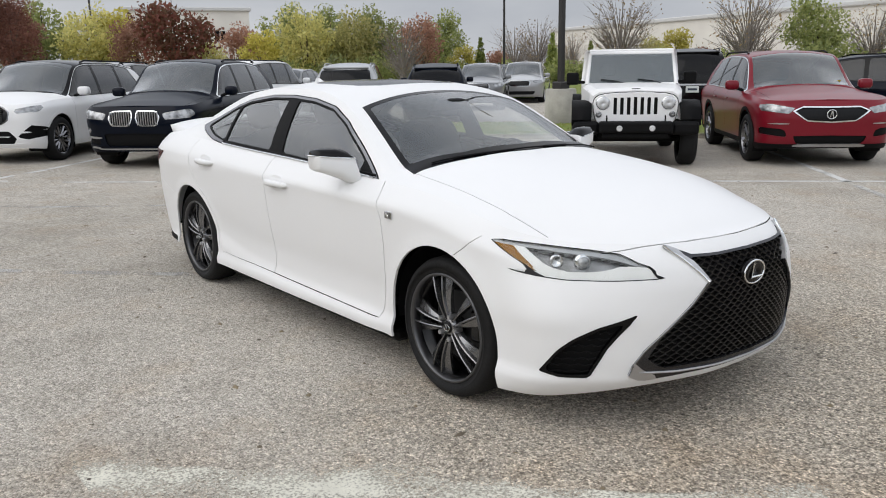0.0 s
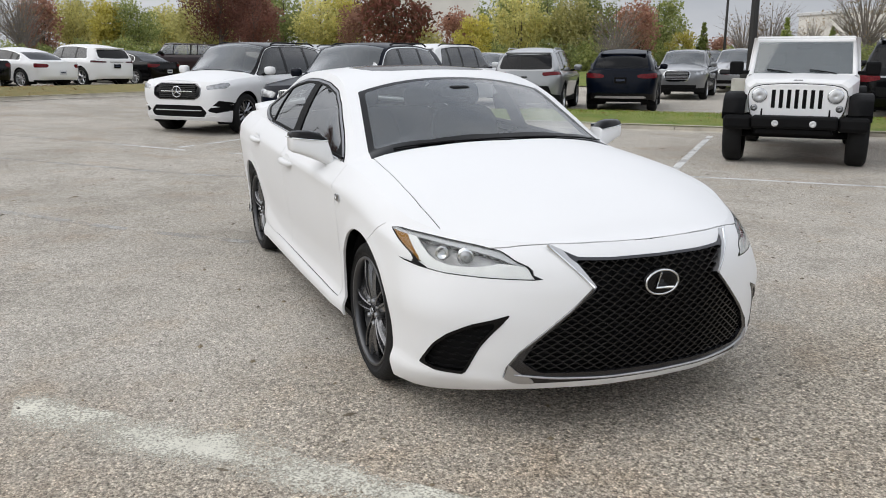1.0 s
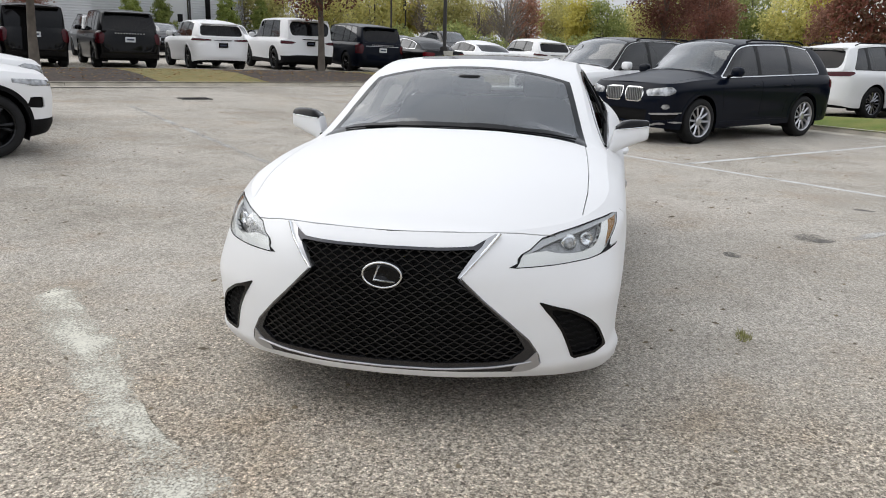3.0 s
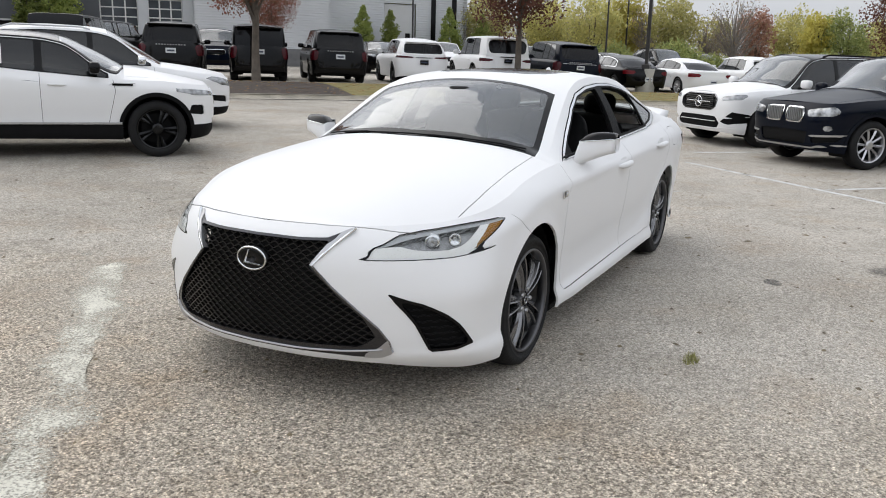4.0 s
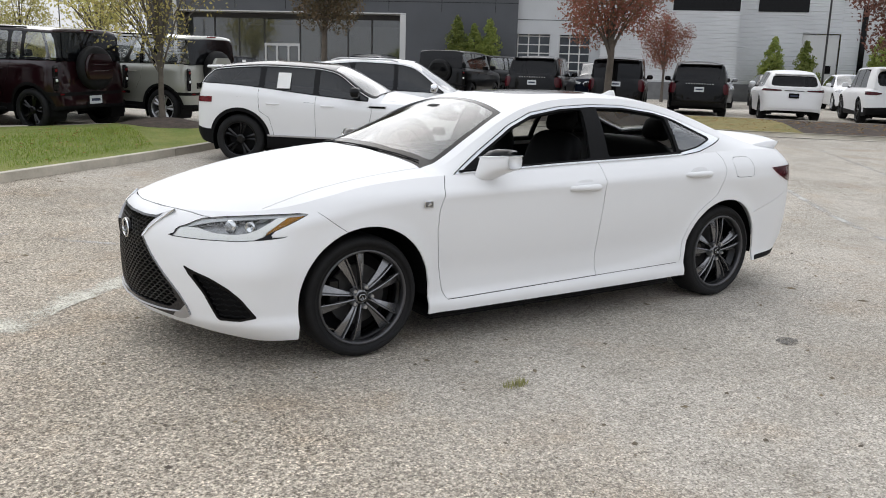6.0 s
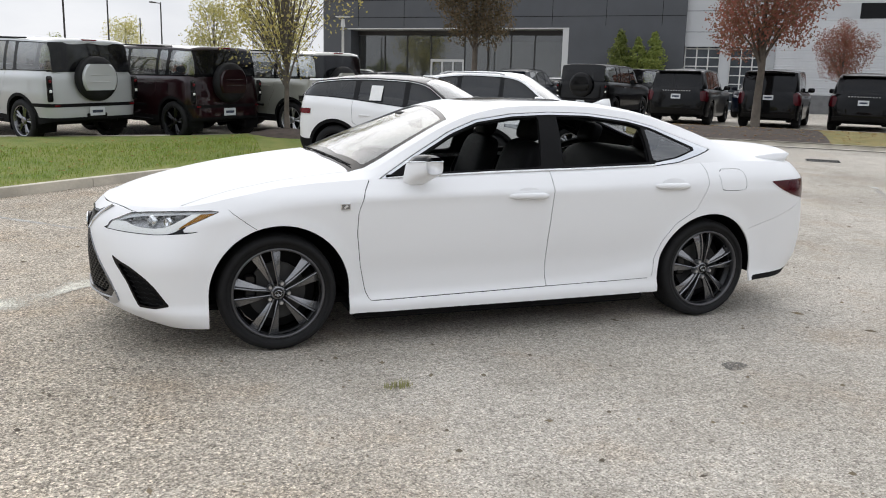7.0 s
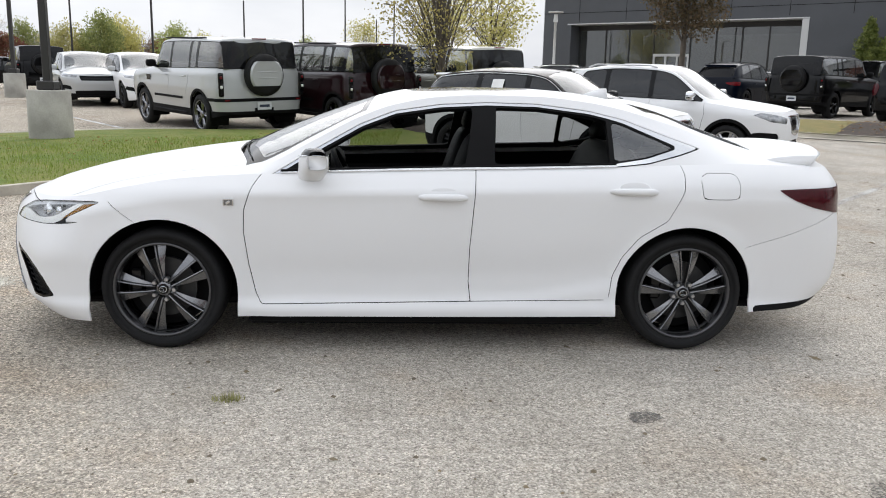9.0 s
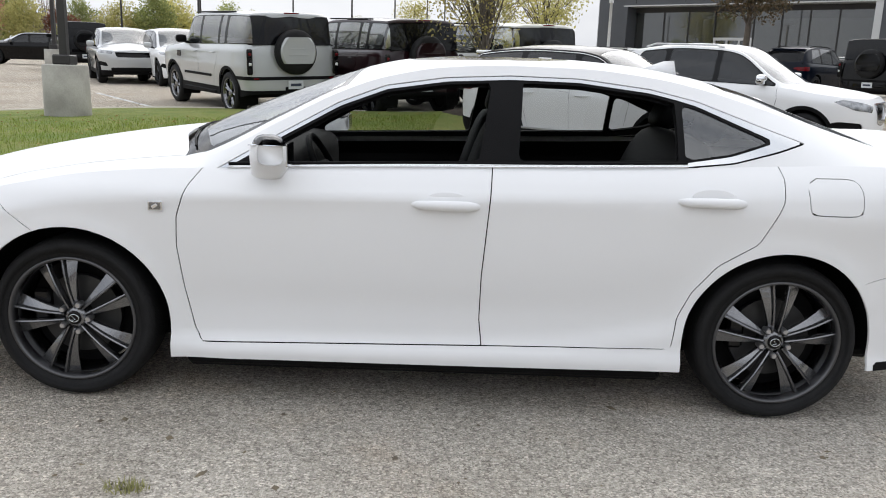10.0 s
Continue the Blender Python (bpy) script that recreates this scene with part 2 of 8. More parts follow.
class Skin:
    """A surface with named regions that can be cut along outlines."""

    def __init__(self):
        self.v, self.n, self.f, self.tag = np.zeros((0, 3)), np.zeros((0, 3)), [], []

    def grid(self, pts, tag, flip=False):
        """Adds a grid of points, rows by columns."""
        r, c, _ = pts.shape
        base = len(self.v)
        du = np.gradient(pts, axis=0)
        dv = np.gradient(pts, axis=1)
        nn = np.cross(du, dv)
        ln = np.linalg.norm(nn, axis=2, keepdims=True)
        nn = np.where(ln > 1e-9, nn / np.maximum(ln, 1e-9), 0)
        if flip:
            nn = -nn
        self.v, self.n = np.vstack([self.v, pts.reshape(-1, 3)]), np.vstack([self.n, nn.reshape(-1, 3)])
        for i in range(r - 1):
            for j in range(c - 1):
                q = [base + i * c + j, base + (i + 1) * c + j, base + (i + 1) * c + j + 1, base + i * c + j + 1]
                self.f.append(q[::-1] if flip else q)
                self.tag.append(tag)

    def mirror(self):
        k = len(self.v)
        self.v = np.vstack([self.v, self.v * [1, -1, 1]])
        self.n = np.vstack([self.n, self.n * [1, -1, 1]])
        self.f += [[i + k for i in q[::-1]] for q in self.f]
        self.tag += list(self.tag)

    def cut(self, value, inside, only):
        """Splits the regions in only along value(v) = 0; what lies below becomes the region inside."""
        fv = value(self.v)
        fv = np.where(np.abs(fv) < 2e-5, 2e-5, fv)
        extra, made, faces, tags = [], {}, [], []
        k = len(self.v)
        for q, tg in zip(self.f, self.tag):
            if tg not in only:
                faces.append(q), tags.append(tg)
                continue
            s = [fv[i] < 0 for i in q]
            if not any(s):
                faces.append(q), tags.append(tg)
                continue
            if all(s):
                faces.append(q), tags.append(inside)
                continue
            pos, neg = [], []
            for a, b, sa, sb in zip(q, q[1:] + q[:1], s, s[1:] + s[:1]):
                (neg if sa else pos).append(a)
                if sa != sb:
                    e = (a, b) if a < b else (b, a)
                    if e not in made:
                        t = fv[e[0]] / (fv[e[0]] - fv[e[1]])
                        made[e] = k + len(extra)
                        extra.append((e[0], e[1], t))
                    pos.append(made[e]), neg.append(made[e])
            faces.append(pos), tags.append(tg)
            faces.append(neg), tags.append(inside)
        if extra:
            a, b, t = (np.array(c) for c in zip(*extra))
            a, b, t = a.astype(int), b.astype(int), t[:, None]
            self.v = np.vstack([self.v, self.v[a] * (1 - t) + self.v[b] * t])
            self.n = np.vstack([self.n, self.n[a] * (1 - t) + self.n[b] * t])
        self.f, self.tag = faces, tags

    def seam(self, value, half, only):
        """Opens a narrow gap along value(v) = 0: first a crease on the line itself, then the gap round it."""
        for tg in only:
            self.cut(value, "_crease", (tg,))
            self.tag = [tg if q == "_crease" else q for q in self.tag]
        self.cut(lambda v: np.abs(value(v)) - half, "seam", only)

    def emit_each(self, tags, name, material, parent, **k):
        """One part for every separate piece of the regions in tags."""
        tags = (tags,) if isinstance(tags, str) else tags
        ids = [i for i, tg in enumerate(self.tag) if tg in tags]
        up = {}

        def find(a):
            while up.setdefault(a, a) != a:
                up[a] = up[up[a]]
                a = up[a]
            return a
        key = {}
        for i in ids:
            r = None
            for p in self.f[i]:
                q = key.setdefault(tuple(np.round(self.v[p], 4)), len(key))
                r = find(q) if r is None else r
                up[find(q)] = r
        groups = {}
        for i in ids:
            groups.setdefault(find(key[tuple(np.round(self.v[self.f[i][0]], 4))]), []).append(i)
        old, made = self.tag, []
        for g in groups.values():
            if len(g) < 3:
                continue
            self.tag = list(old)
            for i in g:
                self.tag[i] = "_one"
            made.append(self.emit("_one", name, material, parent, **k))
        self.tag = old
        return made

    def emit_panels(self, tags, material, parent, ends, **k):
        """The painted skin, one part for every panel between the shut lines, named by where it lies; ends: front and rear of the car."""
        made = self.emit_each(tags, "body", material, parent, **k)
        made.sort(key=lambda o: -len(o.data.polygons))
        for o in made[1:]:
            co = np.array([v.co[:] for v in o.data.vertices])
            lo, hi = co.min(0), co.max(0)
            m = (lo + hi) / 2
            u = (m[0] - ends[1]) / (ends[0] - ends[1])
            if abs(m[1]) < 0.2:
                o.name = ("roof_panel" if hi[2] > 1.3 else "hood" if u > 0.5 and m[2] > 0.75 else "front_bumper" if u > 0.5 else "boot_lid" if m[2] > 0.8 else "rear_bumper")
            elif hi[0] - lo[0] < 0.3:
                o.name = "flap"
            else:
                o.name = "wing_panel" if u > 0.72 else "front_door" if u > 0.47 else "rear_door" if u > 0.24 else "rear_wing"
        return made[0]

    def emit(self, tags, name, material, parent, shift=0.0, rim=0.0, label="", side=0, flip=False):
        """Makes a part of the regions in tags. shift: along the normal; rim: depth of the folded edge; side: +1 left, -1 right."""
        tags = (tags,) if isinstance(tags, str) else tags
        pick = [q for q, tg in zip(self.f, self.tag) if tg in tags]
        if side:
            pick = [q for q in pick if np.mean(self.v[q, 1]) * side > 0]
        if not pick:
            return None
        used = sorted({i for q in pick for i in q})
        at = {i: j for j, i in enumerate(used)}
        nn = self.n[used]
        nn = nn / np.maximum(np.linalg.norm(nn, axis=1, keepdims=True), 1e-9)
        vv = self.v[used] + nn * shift
        faces = [[at[i] for i in q] for q in pick]
        norms = [list(map(tuple, nn[q])) for q in faces]
        if rim:
            count = {}
            for q in faces:
                for a, b in zip(q, q[1:] + q[:1]):
                    e = (min(a, b), max(a, b))
                    count[e] = (a, b) if e not in count else None
            edge = [e for e in count.values() if e]
            low, base = {}, len(vv)
            ex = []
            for a, b in edge:
                for i in (a, b):
                    if i not in low:
                        low[i] = base + len(ex)
                        ex.append(vv[i] - nn[i] * rim)
            if ex:
                vv = np.vstack([vv, ex])
            for a, b in edge:
                faces.append([b, a, low[a], low[b]])
                p = np.cross(vv[a] - vv[b], -nn[a])
                p = p / max(np.linalg.norm(p), 1e-9)
                norms.append([tuple(p)] * 4)
        if flip:
            faces = [q[::-1] for q in faces]
            norms = [[tuple(-c for c in w) for w in q[::-1]] for q in norms]
        me = bpy.data.meshes.new(name)
        me.from_pydata([tuple(map(float, c)) for c in vv], [], faces)
        me.shade_smooth()
        flat = [w if sum(c * c for c in w) > 0.2 else (0, 0, 0) for q in norms for w in q]
        if len(flat) == len(me.loops):
            me.normals_split_custom_set(flat)
        me.materials.append(material)
        ob = new(name, me)
        ob.parent = parent
        if label:
            ob["label"] = label
        return ob


def lathe(profile, steps=48, axis="y", closed=True):
    """Turns a list of (radius, offset) about an axis; gives vertices and faces."""
    vs, fs, k = [], [], len(profile)
    for i in range(steps):
        a = 2 * math.pi * i / steps
        for r, o in profile:
            vs.append((r * math.cos(a), o, r * math.sin(a)) if axis == "y" else (r * math.cos(a), r * math.sin(a), o))
    for i in range(steps):
        j = (i + 1) % steps
        for p in range(k if closed else k - 1):
            q = (p + 1) % k
            fs.append([i * k + p, i * k + q, j * k + q, j * k + p])
    return vs, fs


def box_bm(size, at=(0, 0, 0), bevel=0.0, turn=None, taper=None, segs=1):
    bm = bmesh.new()
    bmesh.ops.create_cube(bm, size=1.0)
    for v in bm.verts:
        v.co = Vector((v.co.x * size[0], v.co.y * size[1], v.co.z * size[2]))
        if taper and v.co.z > 0:
            v.co.x *= taper[0]
            v.co.y *= taper[1]
    if bevel:
        bmesh.ops.bevel(bm, geom=bm.edges[:], offset=bevel, segments=segs, affect="EDGES", profile=0.5)
    if turn is not None:
        bmesh.ops.transform(bm, matrix=turn, verts=bm.verts)
    bmesh.ops.translate(bm, vec=Vector(at), verts=bm.verts)
    return bm


def tube(points, radius, sides=8, close=False, ends=True):
    """Vertices and faces of a round bar along points; radius may be a list."""
    pts = [Vector(p) for p in points]
    rad = radius if isinstance(radius, (list, tuple)) else [radius] * len(pts)
    vs, fs = [], []
    up = Vector((0.13, 0.21, 1)).normalized()
    for i, p in enumerate(pts):
        a, b = pts[max(i - 1, 0)], pts[min(i + 1, len(pts) - 1)]
        if close:
            a, b = pts[i - 1], pts[(i + 1) % len(pts)]
        d = (b - a).normalized()
        s = d.cross(up)
        s = s.normalized() if s.length > 1e-4 else d.orthogonal().normalized()
        w = s.cross(d)
        for k in range(sides):
            t = 2 * math.pi * k / sides
            vs.append(p + (s * math.cos(t) + w * math.sin(t)) * rad[i])
    n = len(pts)
    for i in range(n if close else n - 1):
        j = (i + 1) % n
        for k in range(sides):
            m = (k + 1) % sides
            fs.append([i * sides + k, i * sides + m, j * sides + m, j * sides + k])
    if ends and not close:
        fs += [list(range(sides)), list(range((n - 1) * sides, n * sides))[::-1]]
    return vs, fs


# ---- car shells ----
def arc(nexp, k):
    """Evenly spaced (along, across) factors of a rounded end."""
    a = np.linspace(0, math.pi / 2, 1500)
    t, e = np.cos(a)**(2 / nexp), np.sin(a)**(2 / nexp)
    s = np.concatenate([[0], np.cumsum(np.hypot(np.diff(t), np.diff(e)))])
    q = np.linspace(0, s[-1], k)
    return np.interp(q, s, t), np.interp(q, s, e)


def plan_arc(pts, k):
    """Evenly spaced factors along a drawn nose outline, from the middle to the side."""
    p = np.array(pts, float)
    s = np.concatenate([[0], np.cumsum(np.hypot(*np.diff(p, axis=0).T))])
    q = np.linspace(0, s[-1], k)
    return smooth_table(list(zip(s, p[:, 0])))(q), smooth_table(list(zip(s, p[:, 1])))(q)


def shell(c, fine=1.0):
    """The skin of a car from its tables: sides with both ends, hood and deck, cabin."""
    T = {k: smooth_table(c[k]) for k in ("xf", "xr", "W", "inset", "ztop", "zbot", "zhood", "zc", "yr", "zr")}
    x0, x1 = c["x0"], c["x1"]
    kf, ks, kr, rows = int(44 * fine), int(96 * fine), int(26 * fine), int(34 * fine)
    tf, ef = arc(c.get("nf", 3.0), kf)
    low = plan_arc(c["plan"][0], kf) if "plan" in c else (tf, ef)
    high = plan_arc(c["plan"][1], kf) if "plan" in c else (tf, ef)
    tf = low[0]
    tr, er = arc(c["nr"], kr)
    sh, hs, pw = c.get("shoulder", (0.085, 0.11, 1.6))
    XF, XR = max(p[1] for p in c["xf"]), min(p[1] for p in c["xr"])
    cols = [("f", (low[0][i], high[0][i]), (low[1][i], high[1][i]), x0 + (XF - x0) * tf[i]) for i in range(kf)]
    cols += [("s", x, 1.0, x) for x in np.linspace(x0, x1, ks + 2)[1:-1]]
    cols += [("r", t, e, x1 + (XR - x1) * t) for t, e in zip(tr[::-1], er[::-1])]
    side, top = np.zeros((rows, len(cols), 3)), np.zeros((int(16 * fine), len(cols), 3))
    edge = np.array([float(T["ztop"](q[3])) for q in cols])
    for j, (zone, t, e, xn) in enumerate(cols):
        zt, zb = edge[j], float(T["zbot"](xn))
        z = zb + (zt - zb) * np.linspace(0, 1, rows)
        ins = T["inset"](z) + sh * np.clip((z - (zt - hs)) / hs, 0, 1)**pw
        if zone == "f":
            m = np.clip((z - 0.48) / 0.27, 0, 1)
            m = m * m * (3 - 2 * m)
            t, e = t[0] + (t[1] - t[0]) * m, e[0] + (e[1] - e[0]) * m
        x = x0 + (T["xf"](z) - x0) * t if zone == "f" else x1 + (T["xr"](z) - x1) * t if zone == "r" else np.full(rows, t)
        if "sculpt" in c:
            ins = ins - c["sculpt"](x, z) * (1.0 if zone == "s" else e)
        side[:, j] = np.stack([x, (T["W"](x) - ins) * e, z], 1)
        ex, ey, ez = side[-1, j]
        q = np.linspace(1, 0, top.shape[0])
        zh = max(float(T["zhood"](ex)), ez)
        top[:, j] = np.stack([np.full_like(q, ex), ey * q, ez + (zh - ez) * (1 - q**c.get("crown", 2.4))], 1)
    s = Skin()
    s.grid(side, "side", flip=True)
    s.grid(top, "top", flip=True)
    # cabin
    xs = np.concatenate([np.linspace(c["cab"][0], c["cab"][0] - 0.25, int(14 * fine)), np.linspace(c["cab"][0] - 0.25, c["cab"][1], int(86 * fine))[1:]])
    by, bz = np.interp(xs, side[-1, ::-1, 0], side[-1, ::-1, 1]), np.interp(xs, side[-1, ::-1, 0], side[-1, ::-1, 2])
    ka, kb = int(20 * fine), int(20 * fine)
    cab = np.zeros((ka + kb, len(xs), 3))
    for j, x in enumerate(xs):
        yr, zr, zc = float(T["yr"](x)), float(T["zr"](x)), float(T["zc"](x))
        t = np.linspace(0, 1, ka)
        b = c.get("bow", 0.02) * np.sin(math.pi * t) * min(1, max(0, (zr - bz[j]) / 0.25))
        y0 = max(by[j], yr)
        cab[:ka, j] = np.stack([np.full(ka, x), y0 + (yr - y0) * t + b, bz[j] + (zr - bz[j]) * t], 1)
        q = np.cos(np.linspace(0, math.pi / 2, kb + 1)[1:])
        cab[ka:, j] = np.stack([np.full(kb, x), yr * q, zr + (zc - zr) * (1 - q**c.get("roofcrown", 2.2))], 1)
    s.grid(cab, "cab", flip=True)
    s.n[np.abs(s.v[:, 1]) < 1e-4, 1] = 0
    s.mirror()
    return s


def side_poly(poly, only_side=0):
    def f(v):
        d = sdist(v[:, 0], v[:, 2], poly)
        return d if not only_side else np.where(v[:, 1] * only_side > 0, d, 9.0)
    return f


def side_line(line, half, only_side=0):
    def f(v):
        d = sline(v[:, 0], v[:, 2], line) - half
        return d if not only_side else np.where(v[:, 1] * only_side > 0, d, 9.0)
    return f


def across(poly):
    """Lets an outline that starts at the middle reach past it, so that its halves meet evenly."""
    return [(-0.7 if -0.02 < a < 0 else a, b) for a, b in poly]


def end_poly(poly, front=True, both=True):
    """An outline seen from the front or rear, in (across, up)."""
    wide = across(poly)

    def f(v):
        d = sdist(np.abs(v[:, 1]) if both else v[:, 1], v[:, 2], wide)
        return np.where((v[:, 0] > 0) == front, d, 9.0)
    return f


def turn_poly(poly, cx):
    """An outline round a front corner, in (angle about the middle of the nose in degrees, up)."""
    def f(v):
        a = np.degrees(np.arctan2(np.abs(v[:, 1]), v[:, 0] - cx))
        d = sdist(a / 50.0, v[:, 2], [(p / 50.0, q) for p, q in poly])
        return np.where(v[:, 0] > cx + 0.3, d, 9.0)
    return f


def arch(cx, cz, r, low=-1.0):
    def f(v):
        dx, dz = v[:, 0] - cx, np.maximum(v[:, 2] - cz, 0) 
        return np.where(v[:, 2] > low, np.hypot(dx, dz) - r, np.abs(dx) - r)
    return f


def sedan_wheel(parent, x, y, r=0.335, w=0.235, out=1, spin=0.0):
    """Twin-spoke gunmetal wheel with its tyre, disc and nuts; out: +1 faces +y."""
    wheel = new("wheel")
    wheel.parent = parent
    wheel.location = (x, y, r)
    if out < 0:
        wheel.rotation_euler = (0, 0, math.pi)
    R = 0.256
    h = w / 2
    prof = [(R - 0.004, -h + 0.02), (R + 0.012, -h + 0.004), (r - 0.055, -h - 0.004), (r - 0.016, -h + 0.012), (r - 0.003, -h + 0.04), (r, 0), (r - 0.003, h - 0.04),
            (r - 0.014, h - 0.014), (r - 0.05, h + 0.003), (R + 0.03, h + 0.001), (R + 0.014, h - 0.004), (R + 0.004, h - 0.010), (R - 0.004, h - 0.02)]
    mesh_ob("tyre", *lathe(prof, 72), RUBBER, wheel, True)
    rim = [(R + 0.006, h - 0.012), (R + 0.002, h - 0.003), (R - 0.007, h - 0.005), (R - 0.011, h - 0.020), (R - 0.014, h - 0.050), (R - 0.004, h - 0.050)]
    mesh_ob("rim", *lathe(rim, 72), RIMLIP, wheel, True)
    # barrel and disc are coloured near black, for the shade behind the spokes
    mesh_ob("barrel", *lathe([(R - 0.004, h - 0.051), (R - 0.015, h - 0.051), (R - 0.024, -h + 0.04), (R - 0.02, -h + 0.02), (R - 0.004, -h + 0.02)], 72), BLKALLOY, wheel, True)
    mesh_ob("brake_disc", *lathe([(0.05, 0.02), (0.165, 0.02), (0.165, -0.005), (0.05, -0.005)], 40), DISC, wheel)
    mesh_ob("drum_cover", *lathe([(0.001, -0.03), (R - 0.03, -0.03), (R - 0.03, -0.05), (0.001, -0.05)], 40), MATTB, wheel)
    # pairs of spokes: each has a sharp ridge along the pair's slot and a wide facet that falls away from it
    for k in range(5):
        base = math.radians(90 + spin + 72 * k)
        ax, az, px, pz = math.cos(base), math.sin(base), -math.sin(base), math.cos(base)
        for sgn in (-1, 1):
            vs, fs, N = [], [], 11
            for i in range(N):
                t = i / (N - 1)
                rad = 0.042 + (R - 0.006 - 0.042) * t
                inn = 0.006 + 0.021 * t**1.1
                wide = 0.018 + 0.047 * t**1.2
                crest = h - 0.026 + 0.012 * math.sin(math.pi * min(1, t * 1.05)) + 0.006 * t
                drop = 0.018 + 0.018 * t
                sag = rad - (1 - math.cos(min(1.0, (inn + wide) / rad * 0.5))) * rad * t
                for off, yy in ((inn, crest - 0.026), (inn + 0.002, crest - 0.003), (inn + 0.006, crest), (inn + 0.0105, crest - 0.004), (inn + 0.013 + 0.003 * t, crest - drop * 0.62), (inn + wide, crest - drop), (inn + wide * 0.94, crest - 0.046), (inn + 0.004, crest - 0.046)):
                    vs.append((sag * ax + sgn * off * px, yy, sag * az + sgn * off * pz))
            for i in range(N - 1):
                for p in range(8):
                    q = (p + 1) % 8
                    f = [i * 8 + p, i * 8 + q, (i + 1) * 8 + q, (i + 1) * 8 + p]
                    fs.append(f if sgn > 0 else f[::-1])
            mesh_ob("spoke", vs, fs, GUNMETAL, wheel)
    mesh_ob("hub", *lathe([(0.001, h - 0.028), (0.032, h - 0.028), (0.042, h - 0.036), (0.050, h - 0.05), (0.050, h - 0.09), (0.001, h - 0.09)], 32), GUNMETAL, wheel, True)
    mesh_ob("centre_cap", *lathe([(0.001, h - 0.020), (0.024, h - 0.021), (0.029, h - 0.026), (0.029, h - 0.032), (0.001, h - 0.032)], 28), GLOSSB, wheel, True)
    ring = [(0.020 * math.cos(a), h - 0.0195, 0.016 * math.sin(a)) for a in np.linspace(0, 2 * math.pi, 21)[:-1]]
    mesh_ob("cap_ring", *tube(ring, 0.0016, 6, True), CHROME, wheel, True)
    mesh_ob("cap_mark", *tube([(0.007, h - 0.019, 0.009), (-0.005, h - 0.019, -0.007), (0.010, h - 0.019, -0.008)], 0.0018, 6), CHROME, wheel)
    for k in range(5):
        a = math.radians(54 + spin + 72 * k)
        vs, fs = lathe([(0.001, h - 0.014), (0.010, h - 0.014), (0.0125, h - 0.022), (0.0125, h - 0.06), (0.001, h - 0.06)], 6)
        mesh_ob("lug_nut", [(v[0] + 0.058 * math.cos(a), v[1], v[2] + 0.058 * math.sin(a)) for v in vs], fs, ALLOY, wheel)
    cal = box_bm((0.07, 0.05, 0.15), (0.15 * out, 0.03, 0.03), 0.012)
    part("brake_caliper", cal, BLKALLOY, wheel)
    return wheel


def sedan_sculpt(x, z):
    """How far the flanks swell: a kicked-out lower door edge that rises to the rear wheel, a hollow above it, a rear haunch and lips round the wheels."""
    x, z = np.asarray(x, float), np.asarray(z, float)
    line = np.interp(x, [-1.15, -1.0, -0.55, 0.1, 0.9], [0.50, 0.425, 0.345, 0.318, 0.305])
    mid = np.clip((1.05 - x) / 0.25, 0, 1) * np.clip((x + 1.12) / 0.15, 0, 1)
    kick = np.clip((line - z) / 0.07, 0, 1) * 0.020 * mid
    hollow = -0.006 * np.exp(-((z - line - 0.10) / 0.10)**2) * mid
    haunch = 0.020 * np.exp(-((x + 1.62) / 0.42)**2) * np.exp(-((z - 0.86) / 0.12)**2)
    lip = 0.0
    for cx in (1.424, -1.424):
        d = np.hypot(x - cx, np.maximum(z - 0.335, 0)) - 0.39
        lip = lip + 0.012 * np.exp(-(np.maximum(d, 0) / 0.045)**2)
    crease = 0.006 * np.exp(-((z - np.interp(x, [-1.6, 0.9], [0.93, 0.868])) / 0.022)**2) * np.clip((1.2 - x) / 0.4, 0, 1)
    return kick + hollow + haunch + lip + crease


